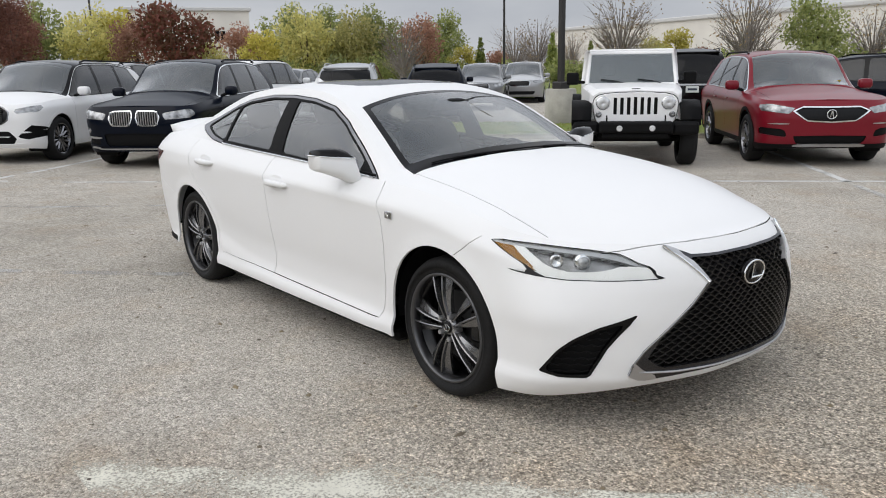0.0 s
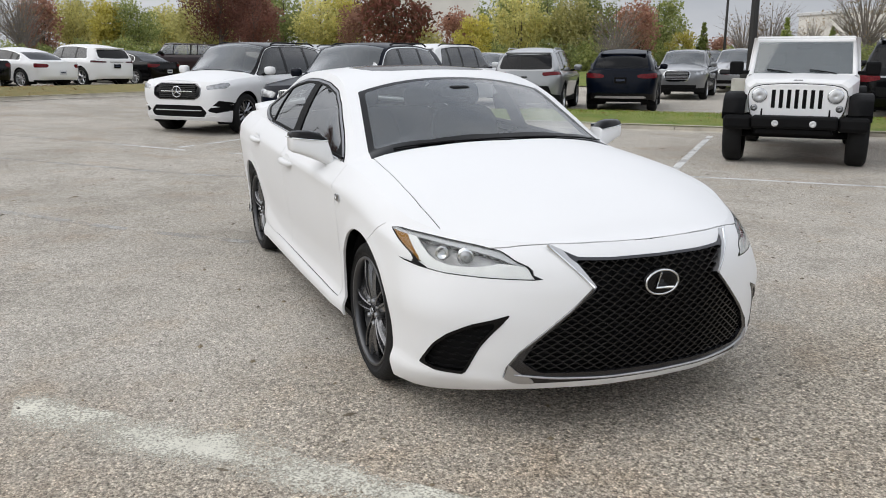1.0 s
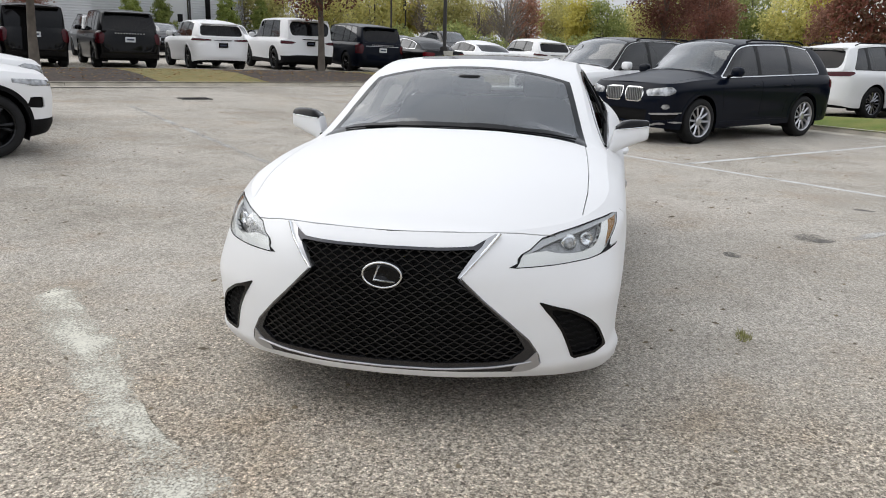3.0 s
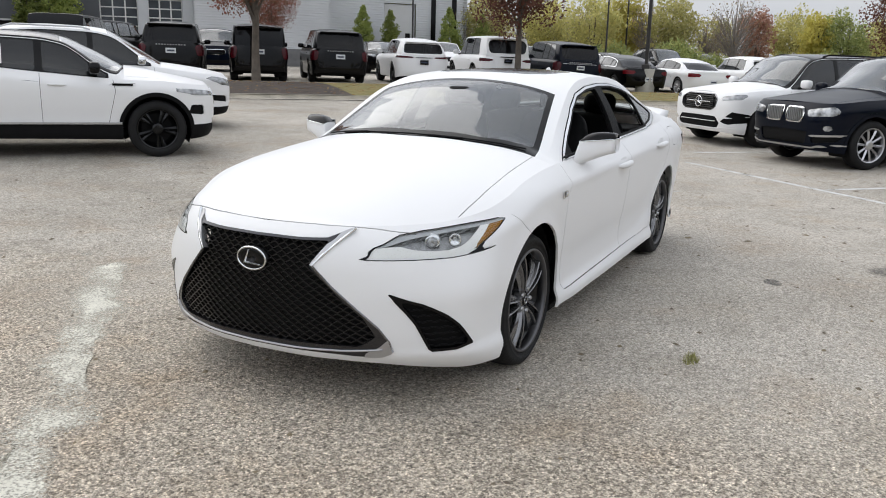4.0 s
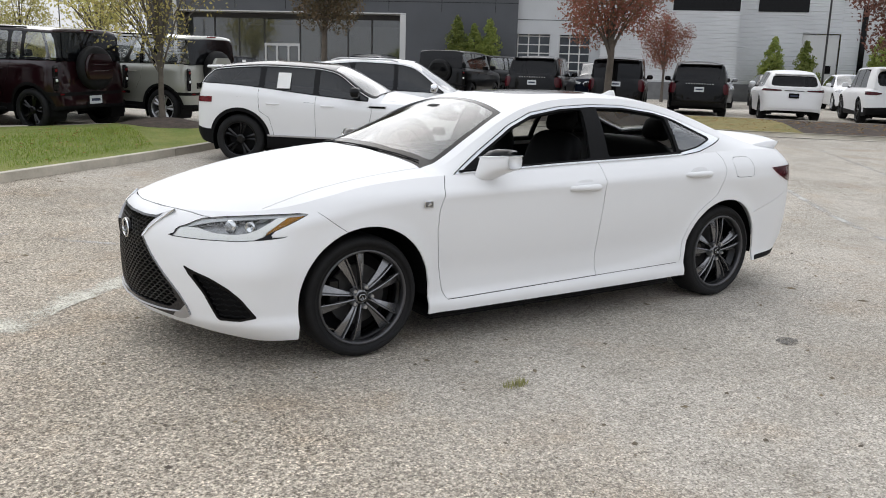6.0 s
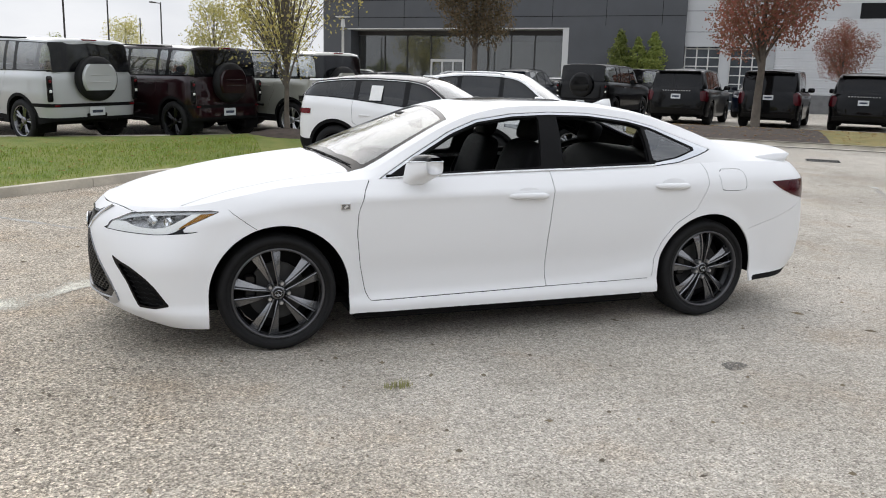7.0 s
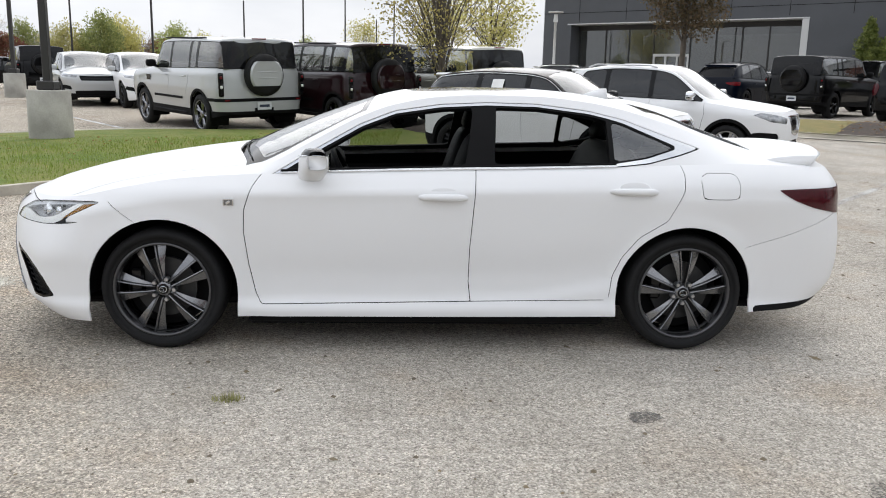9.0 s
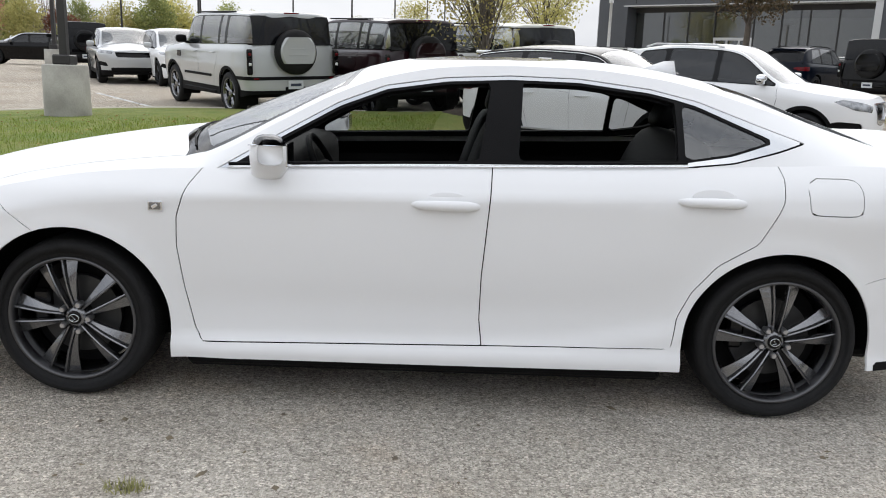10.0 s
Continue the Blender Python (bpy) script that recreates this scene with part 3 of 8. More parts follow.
SEDAN = dict(
    sculpt=sedan_sculpt,
    plan=([(1, 0), (0.99, 0.215), (0.951, 0.43), (0.88, 0.655), (0.80, 0.81), (0.74, 0.905), (0.68, 0.962), (0.60, 0.99), (0.3, 1), (0, 1)],
          [(1, 0), (0.985, 0.28), (0.915, 0.53), (0.78, 0.765), (0.65, 0.895), (0.54, 0.96), (0.40, 0.988), (0, 1)]),
    x0=1.05, x1=-1.68, nr=4.0, cab=(1.10, -1.97), crown=2.6,
    xf=[(0.13, 2.27), (0.20, 2.38), (0.27, 2.445), (0.36, 2.465), (0.5, 2.47), (0.62, 2.46), (0.70, 2.435), (0.76, 2.40), (0.81, 2.345)],
    xr=[(0.2, -2.25), (0.32, -2.42), (0.40, -2.475), (0.5, -2.488), (0.62, -2.48), (0.74, -2.458), (0.80, -2.445), (0.93, -2.43), (1.05, -2.37)],
    W=[(2.47, 0.945), (1.8, 0.942), (1.435, 0.932), (1.0, 0.922), (0.6, 0.924), (0, 0.93), (-0.8, 0.93), (-1.435, 0.93), (-1.9, 0.915), (-2.5, 0.90)],
    inset=[(0.13, 0.06), (0.19, 0.035), (0.24, 0.028), (0.30, 0.045), (0.42, 0.040), (0.55, 0.025), (0.70, 0.010), (0.82, 0.003), (0.87, 0.0), (0.93, 0.012), (1.1, 0.02)],
    ztop=[(2.47, 0.80), (2.2, 0.805), (2.0, 0.828), (1.7, 0.885), (1.435, 0.928), (1.1, 0.955), (0.85, 0.966), (0.0, 0.998), (-0.5, 1.012), (-1.0, 1.03), (-1.4, 1.05), (-1.7, 1.06), (-2.0, 1.055), (-2.3, 1.04), (-2.5, 1.03)],
    zbot=[(2.47, 0.235), (2.35, 0.215), (2.1, 0.16), (1.85, 0.165), (1.0, 0.195), (-1.0, 0.21), (-1.8, 0.235), (-2.2, 0.25), (-2.5, 0.31)],
    zhood=[(2.40, 0.80), (2.35, 0.805), (2.2, 0.865), (2.0, 0.925), (1.79, 0.972), (1.47, 1.028), (1.15, 1.072), (1.0, 1.085), (-1.85, 1.16), (-2.0, 1.115), (-2.2, 1.10), (-2.35, 1.08), (-2.45, 1.05)],
    zc=[(1.10, 1.072), (0.9, 1.165), (0.6, 1.283), (0.32, 1.378), (0.12, 1.422), (-0.15, 1.443), (-0.48, 1.445), (-0.82, 1.43), (-1.17, 1.383), (-1.38, 1.338), (-1.64, 1.248), (-1.86, 1.168), (-1.97, 1.125)],
    yr=[(1.10, 0.0), (1.075, 0.3), (1.03, 0.52), (0.98, 0.68), (0.93, 0.755), (0.88, 0.752), (0.627, 0.705), (0.377, 0.66), (0.19, 0.628), (-0.06, 0.605), (-0.6, 0.60), (-1.1, 0.605), (-1.45, 0.62), (-1.85, 0.66), (-1.97, 0.68)],
    zr=[(1.10, 1.072), (1.03, 1.045), (0.98, 1.018), (0.93, 0.995), (0.88, 1.01), (0.627, 1.145), (0.377, 1.275), (0.19, 1.342), (-0.06, 1.388), (-0.32, 1.402), (-0.6, 1.40), (-0.89, 1.374), (-1.1, 1.335), (-1.32, 1.275), (-1.45, 1.235), (-1.65, 1.168), (-1.85, 1.112), (-1.97, 1.08)],
)
FDOOR = [(0.889, 1.2), (0.889, 0.985), (0.943, 0.906), (0.985, 0.785), (0.991, 0.664), (0.969, 0.479), (0.937, 0.322), (0.908, 0.264), (-0.232, 0.288), (-0.219, 0.395), (-0.220, 0.585), (-0.235, 0.802), (-0.25, 1.02), (-0.25, 1.2)]
RDOOR = [(-0.25, 1.2), (-0.25, 1.02), (-0.235, 0.802), (-0.22, 0.585), (-0.219, 0.395), (-0.232, 0.288), (-0.998, 0.302), (-1.015, 0.434), (-1.061, 0.546), (-1.148, 0.658), (-1.299, 0.754), (-1.374, 0.911), (-1.385, 1.004), (-1.372, 1.065), (-1.347, 1.2)]
GRILLE_OUT = [(-0.01, 0.752), (0.2, 0.752), (0.335, 0.758), (0.422, 0.799), (0.432, 0.794), (0.335, 0.69), (0.293, 0.648), (0.475, 0.474), (0.56, 0.385), (0.597, 0.32), (0.605, 0.275), (0.555, 0.252), (0.4, 0.262), (0.245, 0.270), (-0.01, 0.274)]
GRILLE_IN = [(-0.01, 0.742), (0.2, 0.742), (0.352, 0.748), (0.284, 0.647), (0.384, 0.548), (0.502, 0.431), (0.546, 0.35), (0.485, 0.303), (0.245, 0.308), (-0.01, 0.312)]
DLO = [(0.86, 0.955), (0.488, 0.975), (-0.256, 1.006), (-1.014, 1.031), (-1.201, 1.052), (-1.388, 1.10), (-1.504, 1.135), (-1.318, 1.199), (-1.084, 1.283), (-0.888, 1.326), (-0.598, 1.358), (-0.319, 1.361), (-0.06, 1.346), (0.19, 1.307), (0.377, 1.235), (0.627, 1.094)]


def nose_x(y, z):
    """How far forward the nose reaches at a height, on its outline."""
    t, e = plan_arc(SEDAN["plan"][0], 200)
    t2, e2 = plan_arc(SEDAN["plan"][1], 200)
    m = min(1, max(0, (z - 0.48) / 0.27))
    m = m * m * (3 - 2 * m)
    t, e = t + (t2 - t) * m, e + (e2 - e) * m
    w = 0.945 - float(smooth_table(SEDAN["inset"])(z))
    return SEDAN["x0"] + (float(smooth_table(SEDAN["xf"])(z)) - SEDAN["x0"]) * float(np.interp(abs(y) / w, e, t))


def blob(size, at, power=2.6, n=20, m=12, turn=None):
    """A soft box (rounded block), as vertices and faces."""
    vs, fs = [], []
    sg = lambda c: math.copysign(abs(c)**(2 / power), c)
    for i in range(m + 1):
        p = -math.pi / 2 + math.pi * i / m
        for j in range(n):
            q = 2 * math.pi * j / n
            v = Vector((sg(math.cos(p)) * sg(math.cos(q)) * size[0] / 2, sg(math.cos(p)) * sg(math.sin(q)) * size[1] / 2, sg(math.sin(p)) * size[2] / 2))
            vs.append(tuple((turn @ v if turn else v) + Vector(at)))
    for i in range(m):
        for j in range(n):
            k = (j + 1) % n
            fs.append([i * n + j, i * n + k, (i + 1) * n + k, (i + 1) * n + j])
    return vs, fs


def seat(name, x, y, wide, base, car, tilt=18, rest=0.62, heads=(0,)):
    """A leather seat with cushion, backrest and head restraints."""
    st = new(name)
    st.parent = car
    mesh_ob("cushion", *blob((0.52, wide, 0.20), (x, y, base), 4), LEATHER, st, True)
    r = Matrix.Rotation(math.radians(-tilt), 3, "Y")
    bx, bz = x - 0.24, base + 0.08
    mesh_ob("backrest", *blob((0.16, wide * 0.94, rest), tuple(Vector((bx, y, bz)) + r @ Vector((0, 0, rest / 2))), 4, turn=r), LEATHER, st, True)
    for h in heads:
        mesh_ob("head_restraint", *blob((0.11, 0.25, 0.17), tuple(Vector((bx + 0.01, y + h, bz)) + r @ Vector((0, 0, rest + 0.08))), 3.4, turn=r), LEATHER, st, True)
    return st


def sedan_details(car, s, body):
    # lamps
    for sd in (1, -1):
        lamp = s.emit("lamp_edge", "headlamp", GLOSSB, car, shift=0.001, side=sd, label="slim L-shaped headlamp with an amber side reflector")
        s.emit(("lamp", "lamp_strip", "lamp_brow", "lamp_amber", "lamp_blade"), "lens", LENS, lamp, shift=0.0, side=sd)
        s.emit("lamp", "housing", LAMPIN, lamp, shift=-0.040, rim=-0.03, side=sd)
        s.emit("lamp_strip", "light_strip", PAPER, lamp, shift=-0.003, rim=0.03, side=sd)
        s.emit("lamp_brow", "upper_shroud", BROW, lamp, shift=-0.006, rim=0.03, side=sd)
        s.emit("lamp_amber", "amber_reflector", AMBER, lamp, shift=-0.007, rim=0.03, side=sd)
        s.emit("lamp_blade", "light_blade", PAPER, lamp, shift=-0.004, rim=0.03, side=sd)
        # projector and bowls
        def at(a, z, d):
            k = math.radians(a)
            lo, hi = 0.1, 1.6
            for _ in range(40):
                m = (lo + hi) / 2
                if 1.2 + m * math.cos(k) < nose_x(m * math.sin(k), z):
                    lo = m
                else:
                    hi = m
            return Vector((1.2 + (lo - d) * math.cos(k), sd * (lo - d) * math.sin(k), z))
        c = at(37.5, 0.732, 0.05)
        d = Vector((0.88, 0.48 * sd, 0.0))
        rot = d.to_track_quat("Y", "Z").to_matrix()
        for rr, mm, nm in ((0.038, CHROME, "projector_ring"), (0.028, PLAMP, "projector")):
            vs, fs = lathe([(0.001, 0.03 if rr < 0.03 else 0.012), (rr * 0.7, 0.022 if rr < 0.03 else 0.012), (rr, 0.005), (rr, -0.03), (0.001, -0.03)], 24)
            mesh_ob(nm, [tuple(c + rot @ Vector(v)) for v in vs], fs, mm, lamp, True)
        c2 = at(43.0, 0.735, 0.045)
        vs, fs = lathe([(0.001, 0.0), (0.02, 0.004), (0.027, 0.012), (0.027, -0.02), (0.001, -0.02)], 20)
        mesh_ob("reflector_bowl", [tuple(c2 + rot @ Vector(v)) for v in vs], fs, CHROME, lamp, True)
        # corner air intake
        f = s.emit("fog_edge", "corner_intake", GLOSSB, car, shift=0.002, rim=0.03, side=sd)
        s.emit("fog", "intake_floor", MATTB, f, shift=-0.022, side=sd)
        for i in range(7):
            z = 0.295 + 0.028 * i
            a0 = np.interp(z, [0.27, 0.40, 0.46, 0.53], [37.3, 34.2, 32.2, 30])
            a1 = np.interp(z, [0.27, 0.29, 0.39, 0.44, 0.488, 0.53], [42, 45.6, 42.3, 39.3, 34.9, 31])
            pts = [at(a0 + (a1 - a0) * k / 6, z + 0.004 * (-1)**k, 0.012) for k in range(7)]
            mesh_ob("intake_slat", *tube(pts, 0.0035, 5), MATTB, f)
        tl = s.emit("tail", "tail_lamp", DREDL, car, shift=0.004, rim=0.012, side=sd)
        mesh_ob("lamp_line", *tube([(-1.90, sd * 0.895, 0.932), (-2.07, sd * 0.868, 0.930), (-2.24, sd * 0.80, 0.926)], 0.004, 6), GLOSSB, tl, True)
    # grille
    g = s.emit("surround", "grille", GRILLEF, car, shift=0.004, rim=0.05, label="spindle-shaped black mesh grille in a dark chrome frame")
    s.emit_each("wing", "grille_wing", WING, g, shift=0.007, rim=0.03)
    s.emit("grille", "grille_backing", MATTB, g, shift=-0.045)
    vs, fs = [], []
    rows = 27
    for r in range(rows):
        z0 = 0.305 + r * 0.0166
        ys = np.arange(-0.5616, 0.5617, 0.0234)
        for k in range(len(ys) - 1):
            za = z0 + (0.0060 if (k + r) % 2 else -0.0060)
            zb = z0 + (0.0060 if (k + 1 + r) % 2 else -0.0060)
            ym, zm = abs(ys[k] + ys[k + 1]) / 2, z0
            if float(sdist(np.array([ym]), np.array([zm]), GRILLE_IN)[0]) < -0.002:
                b = len(vs)
                for y, z in ((ys[k], za), (ys[k + 1], zb)):
                    x = nose_x(y, z) - 0.012
                    vs += [(x - 0.012, y, z - 0.0022), (x + 0.003, y, z - 0.0026), (x + 0.003, y, z + 0.0022), (x - 0.012, y, z + 0.0022)]
                fs += [[b, b + 4, b + 5, b + 1], [b + 1, b + 5, b + 6, b + 2], [b + 2, b + 6, b + 7, b + 3]]
    tagged(mesh_ob("grille_mesh", vs, fs, MESHB, g), kind="stuff")
    # lower chrome edge of the grille
    for z, dz, mt, nm in ((0.281, 0.010, WING, "grille_blade"),):
        line = [(nose_x(y, z - 0.008) + 0.010, y, z + 0.06 * max(0, abs(y) - 0.42)) for y in np.linspace(-0.57, 0.57, 44)]
        mesh_ob(nm, *tube(line, 0.005, 8), mt, g, True)
    for sd in (1, -1):
        for pts, rad in (([(0.428, 0.797), (0.385, 0.748), (0.335, 0.692), (0.296, 0.650)], 0.0065), ([(0.296, 0.648), (0.38, 0.563), (0.475, 0.472), (0.558, 0.385), (0.595, 0.32), (0.603, 0.280)], 0.005)):
            mesh_ob("frame_edge", *tube([(nose_x(y, z) + 0.003, sd * y, z) for y, z in pts], rad, 6), CHROME if rad > 0.006 else DCHROME, g, True)
    # oval badge
    bx = nose_x(0, 0.646) - 0.010
    badge = new("badge")
    badge.parent = g
    vs, fs = lathe([(0.001, 0.010), (0.07, 0.007), (0.083, 0.0), (0.083, -0.02), (0.001, -0.02)], 40)
    mesh_ob("badge_disc", [(bx + v[1], v[0], 0.646 + v[2] * 0.66) for v in vs], [q[::-1] for q in fs], GLOSSB, badge, True)
    ring = [(bx + 0.006, 0.076 * math.cos(a), 0.646 + 0.049 * math.sin(a)) for a in np.linspace(0, 2 * math.pi, 49)[:-1]]
    mesh_ob("badge_ring", *tube(ring, 0.0048, 8, True), CHROME, badge, True)
    mesh_ob("badge_stroke", *tube([(bx + 0.010, -0.008, 0.686), (bx + 0.011, -0.034, 0.626), (bx + 0.010, 0.052, 0.622)], [0.0055, 0.0065, 0.006], 6), CHROME, badge, True)
    # bright strip along the foot of the side windows
    for sd in (1, -1):
        line = []
        for x in np.linspace(0.80, -1.02, 40):
            zt = float(smooth_table(SEDAN["ztop"])(x))
            line.append((x, sd * (float(smooth_table(SEDAN["W"])(x)) - float(smooth_table(SEDAN["inset"])(zt)) - 0.0835), zt + 0.004))
        mesh_ob("belt_strip", *tube(line, 0.0065, 8), CHROME, car, True, "bright strip under the side windows")
        mesh_ob("belt_seal", *tube([(a, b - sd * 0.008, c + 0.013) for a, b, c in line], 0.006, 6), MATTB, car, True)
    # lower lips, sill and floor
    s.emit_each("valance", "rear_valance", MATTB, car, shift=0.002, rim=0.02)
    # floor plate, set low and wide to block light and darken the ground beneath
    part("underbody", box_bm((1.98, 1.68, 0.07), (0.0, 0, 0.17), 0.02), MATTB, car)
    part("axle_tray", box_bm((4.0, 1.14, 0.06), (0.0, 0, 0.205), 0.02), MATTB, car)
    for x in (1.43, -1.43):
        for sd in (1, -1):
            vs, fs = [], []
            for i in range(25):
                a = math.radians(-6 + 192 * i / 24)
                for y in (0.852, 0.50):
                    vs.append((x + 0.405 * math.cos(a), sd * y, 0.335 + 0.405 * math.sin(a)))
            fs = [[2 * i, 2 * i + 1, 2 * i + 3, 2 * i + 2] for i in range(24)]
            k = len(vs)
            vs.append((x, sd * 0.50, 0.2))
            fs += [[2 * i + 1, k, 2 * i + 3] for i in range(24)]
            mesh_ob("wheel_liner", vs, fs, MATTB, car, True)
    # mirrors
    for sd in (1, -1):
        m = new("door_mirror")
        m.parent = car
        # sections from the foot on the door out to the tip: across, bottom, top, rear and front edge
        cuts = [(0.80, 0.905, 0.945, 0.60, 0.72), (0.835, 0.915, 0.975, 0.585, 0.71), (0.865, 0.93, 1.075, 0.565, 0.70), (0.90, 0.95, 1.108, 0.545, 0.695), (0.95, 0.972, 1.118, 0.535, 0.685), (1.0, 0.992, 1.118, 0.53, 0.665), (1.035, 1.002, 1.116, 0.53, 0.65), (1.050, 1.012, 1.108, 0.535, 0.632)]
        K, vs, shell_f, cap_f = 22, [], [], []
        split = lambda y: 1.074 + 0.10 * (y - 0.95)
        low = math.sin(2 * math.pi * 2 / K)**0.62
        for y, z0, z1, xa, xb in cuts:
            zs = split(y) if y > 0.85 else z0 + 0.7 * (z1 - z0)
            for k in range(K):
                a = 2 * math.pi * k / K
                c, n = math.cos(a), math.sin(a)
                q = math.copysign(abs(n)**0.62, n)
                z = zs + (z1 - zs) * (q - low) / (1 - low) if q > low else zs - (zs - z0) * (low - q) / (1 + low)
                vs.append(((xa + xb) / 2 + (xb - xa) / 2 * math.copysign(abs(c)**0.62, c), sd * y, z))
        for i in range(len(cuts) - 1):
            for k in range(K):
                q = [i * K + k, i * K + (k + 1) % K, (i + 1) * K + (k + 1) % K, (i + 1) * K + k]
                (cap_f if i > 1 and 2 <= k < 9 else shell_f).append(q if sd < 0 else q[::-1])
        last = (len(cuts) - 1) * K
        shell_f.append([last + k for k in range(9, K)] + [last, last + 1, last + 2])
        cap_f.append([last + k for k in range(2, 10)])
        for nm, fs, mt in (("mirror_shell", shell_f, WHITE), ("mirror_cap", cap_f, GLOSSB)):
            used = sorted({p for q in fs for p in q})
            mesh_ob(nm, [vs[p] for p in used], [[used.index(p) for p in q] for q in fs], mt, m, True)
        edge = [((xb + 0.002 if y < 1.04 else 0.60), sd * y, split(y)) for y, z0, z1, xa, xb in cuts[2:]] + [(0.535, sd * 1.055, split(1.05))]
        mesh_ob("mirror_stripe", *tube(edge, 0.0035, 6), CHROME, m, True)
        part("mirror_face", box_bm((0.006, 0.130, 0.085), (0.530, sd * 0.955, 1.045), 0.002), CHROME, m)
    # handles, badges, antenna, wipers
    for sd in (1, -1):
        for x, z, w in ((-0.068, 0.862, 0.90), (-1.10, 0.908, 0.90)):
            h = new("door_handle")
            h.parent = car
            yy = 0.935
            mesh_ob("grip", *tube([(x + 0.128, sd * (yy - 0.012), z + 0.002), (x + 0.10, sd * (yy + 0.012), z + 0.004), (x, sd * (yy + 0.02), z + 0.005), (x - 0.09, sd * (yy + 0.015), z + 0.004), (x - 0.128, sd * (yy - 0.012), z)], [0.010, 0.017, 0.020, 0.020, 0.013], 12), WHITE, h, True)
            mesh_ob("handle_recess", *blob((0.17, 0.010, 0.075), (x - 0.005, sd * (yy - 0.010), z + 0.018), 2.2), WHITE, h, True)
        fb = new("fender_badge")
        fb.parent = car
        part("badge_plate", box_bm((0.056, 0.006, 0.038), (1.063, sd * 0.926, 0.823), 0.002), CHROME, fb)
        part("badge_field", box_bm((0.044, 0.003, 0.027), (1.063, sd * 0.931, 0.823), 0.001), GUNMETAL, fb)
        part("badge_mark", box_bm((0.024, 0.003, 0.012), (1.063, sd * 0.933, 0.823), 0.001, Matrix.Rotation(0.6, 4, "Y")), CHROME, fb)
    fin = new("shark_fin_antenna")
    fin.parent = car
    vs = [(-0.96, 0, 1.40), (-1.16, 0.028, 1.375), (-1.16, -0.028, 1.375), (-1.15, 0, 1.455), (-1.10, 0, 1.452), (-1.03, 0.02, 1.395), (-1.03, -0.02, 1.395)]
    mesh_ob("fin", vs, [[0, 5, 4], [5, 1, 3, 4], [0, 4, 6], [6, 4, 3, 2], [1, 2, 3], [0, 6, 2, 1, 5]], WHITE, fin, True)
    for y0, y1 in ((0.66, -0.02), (0.02, -0.60)):
        w = new("wiper")
        w.parent = car
        line = []
        for k in range(11):
            y = y0 + (y1 - y0) * k / 10
            x = float(np.interp(abs(y), [0, 0.3, 0.52, 0.68, 0.755], [1.085, 1.06, 1.015, 0.965, 0.92])) + 0.006
            line.append((x, y, float(smooth_table(SEDAN["zr"])(x)) + 0.018))
        mesh_ob("wiper_blade", *tube(line, 0.0045, 6), MATTB, w)
        mesh_ob("wiper_arm", *tube([line[8], line[5]], 0.007, 6), MATTB, w)
    # boot lip
    vs, fs = [], []
    N = 33
    for i in range(N):
        q = -1 + 2 * i / (N - 1)
        y = 0.74 * q
        fwd = 0.20 * abs(q)**2.6
        hgt = 1 - 0.35 * abs(q)**4
        zz = 1.068 + 0.02 * (1 - q * q)
        for dx, dz in ((-2.00, -0.01), (-2.13, 0.030 * hgt), (-2.26, 0.054 * hgt), (-2.37, 0.056 * hgt), (-2.395, 0.036), (-2.35, -0.022), (-2.2, -0.05)):
            vs.append((dx + fwd, y, zz + dz))
    for i in range(N - 1):
        for p in range(7):
            k = (p + 1) % 7
            fs.append([i * 7 + p, i * 7 + k, (i + 1) * 7 + k, (i + 1) * 7 + p])
    fs += [list(range(7))[::-1], list(range((N - 1) * 7, N * 7))]
    mesh_ob("boot_spoiler", vs, fs, WHITE, car, True)
    # cabin
    seat("driver_seat", 0.12, 0.37, 0.52, 0.50, car)
    seat("passenger_seat", 0.12, -0.37, 0.52, 0.50, car)
    seat("rear_bench", -0.74, 0.0, 1.36, 0.52, car, 24, 0.56, (-0.40, 0.40))
    mesh_ob("dashboard", *blob((0.55, 1.46, 0.42), (0.80, 0, 0.83), 5), INNER, car, True)
    part("centre_console", box_bm((0.95, 0.26, 0.30), (0.15, 0, 0.50), 0.04, segs=2), INNER, car)
    part("cabin_floor", box_bm((2.6, 1.5, 0.06), (-0.3, 0, 0.32), 0.01), INNER, car)
    part("parcel_shelf", box_bm((0.6, 1.3, 0.04), (-1.55, 0, 0.98), 0.01), INNER, car)
    sw = new("steering_wheel")
    sw.parent = car
    tilt = Matrix.Rotation(math.radians(-64), 3, "Y")
    c = Vector((0.47, 0.37, 0.90))
    ring = [tuple(c + tilt @ Vector((0.185 * math.cos(a), 0.185 * math.sin(a), 0))) for a in np.linspace(0, 2 * math.pi, 37)[:-1]]
    mesh_ob("wheel_rim", *tube(ring, 0.016, 8, True), LEATHER, sw, True)
    mesh_ob("wheel_hub", *blob((0.13, 0.15, 0.06), c, 3, turn=tilt), INNER, sw, True)
    for a in (0, math.pi, -math.pi / 2):
        mesh_ob("wheel_spoke", *tube([tuple(c), tuple(c + tilt @ Vector((0.18 * math.sin(a), 0.18 * math.cos(a), 0)))], 0.014, 6), DISC, sw)
    mesh_ob("rear_view_mirror", *blob((0.03, 0.24, 0.07), (0.36, 0, 1.26), 4), GLOSSB, car, True)
    mesh_ob("sensor_housing", *blob((0.16, 0.16, 0.07), (0.42, 0, 1.30), 4), MATTB, car, True)


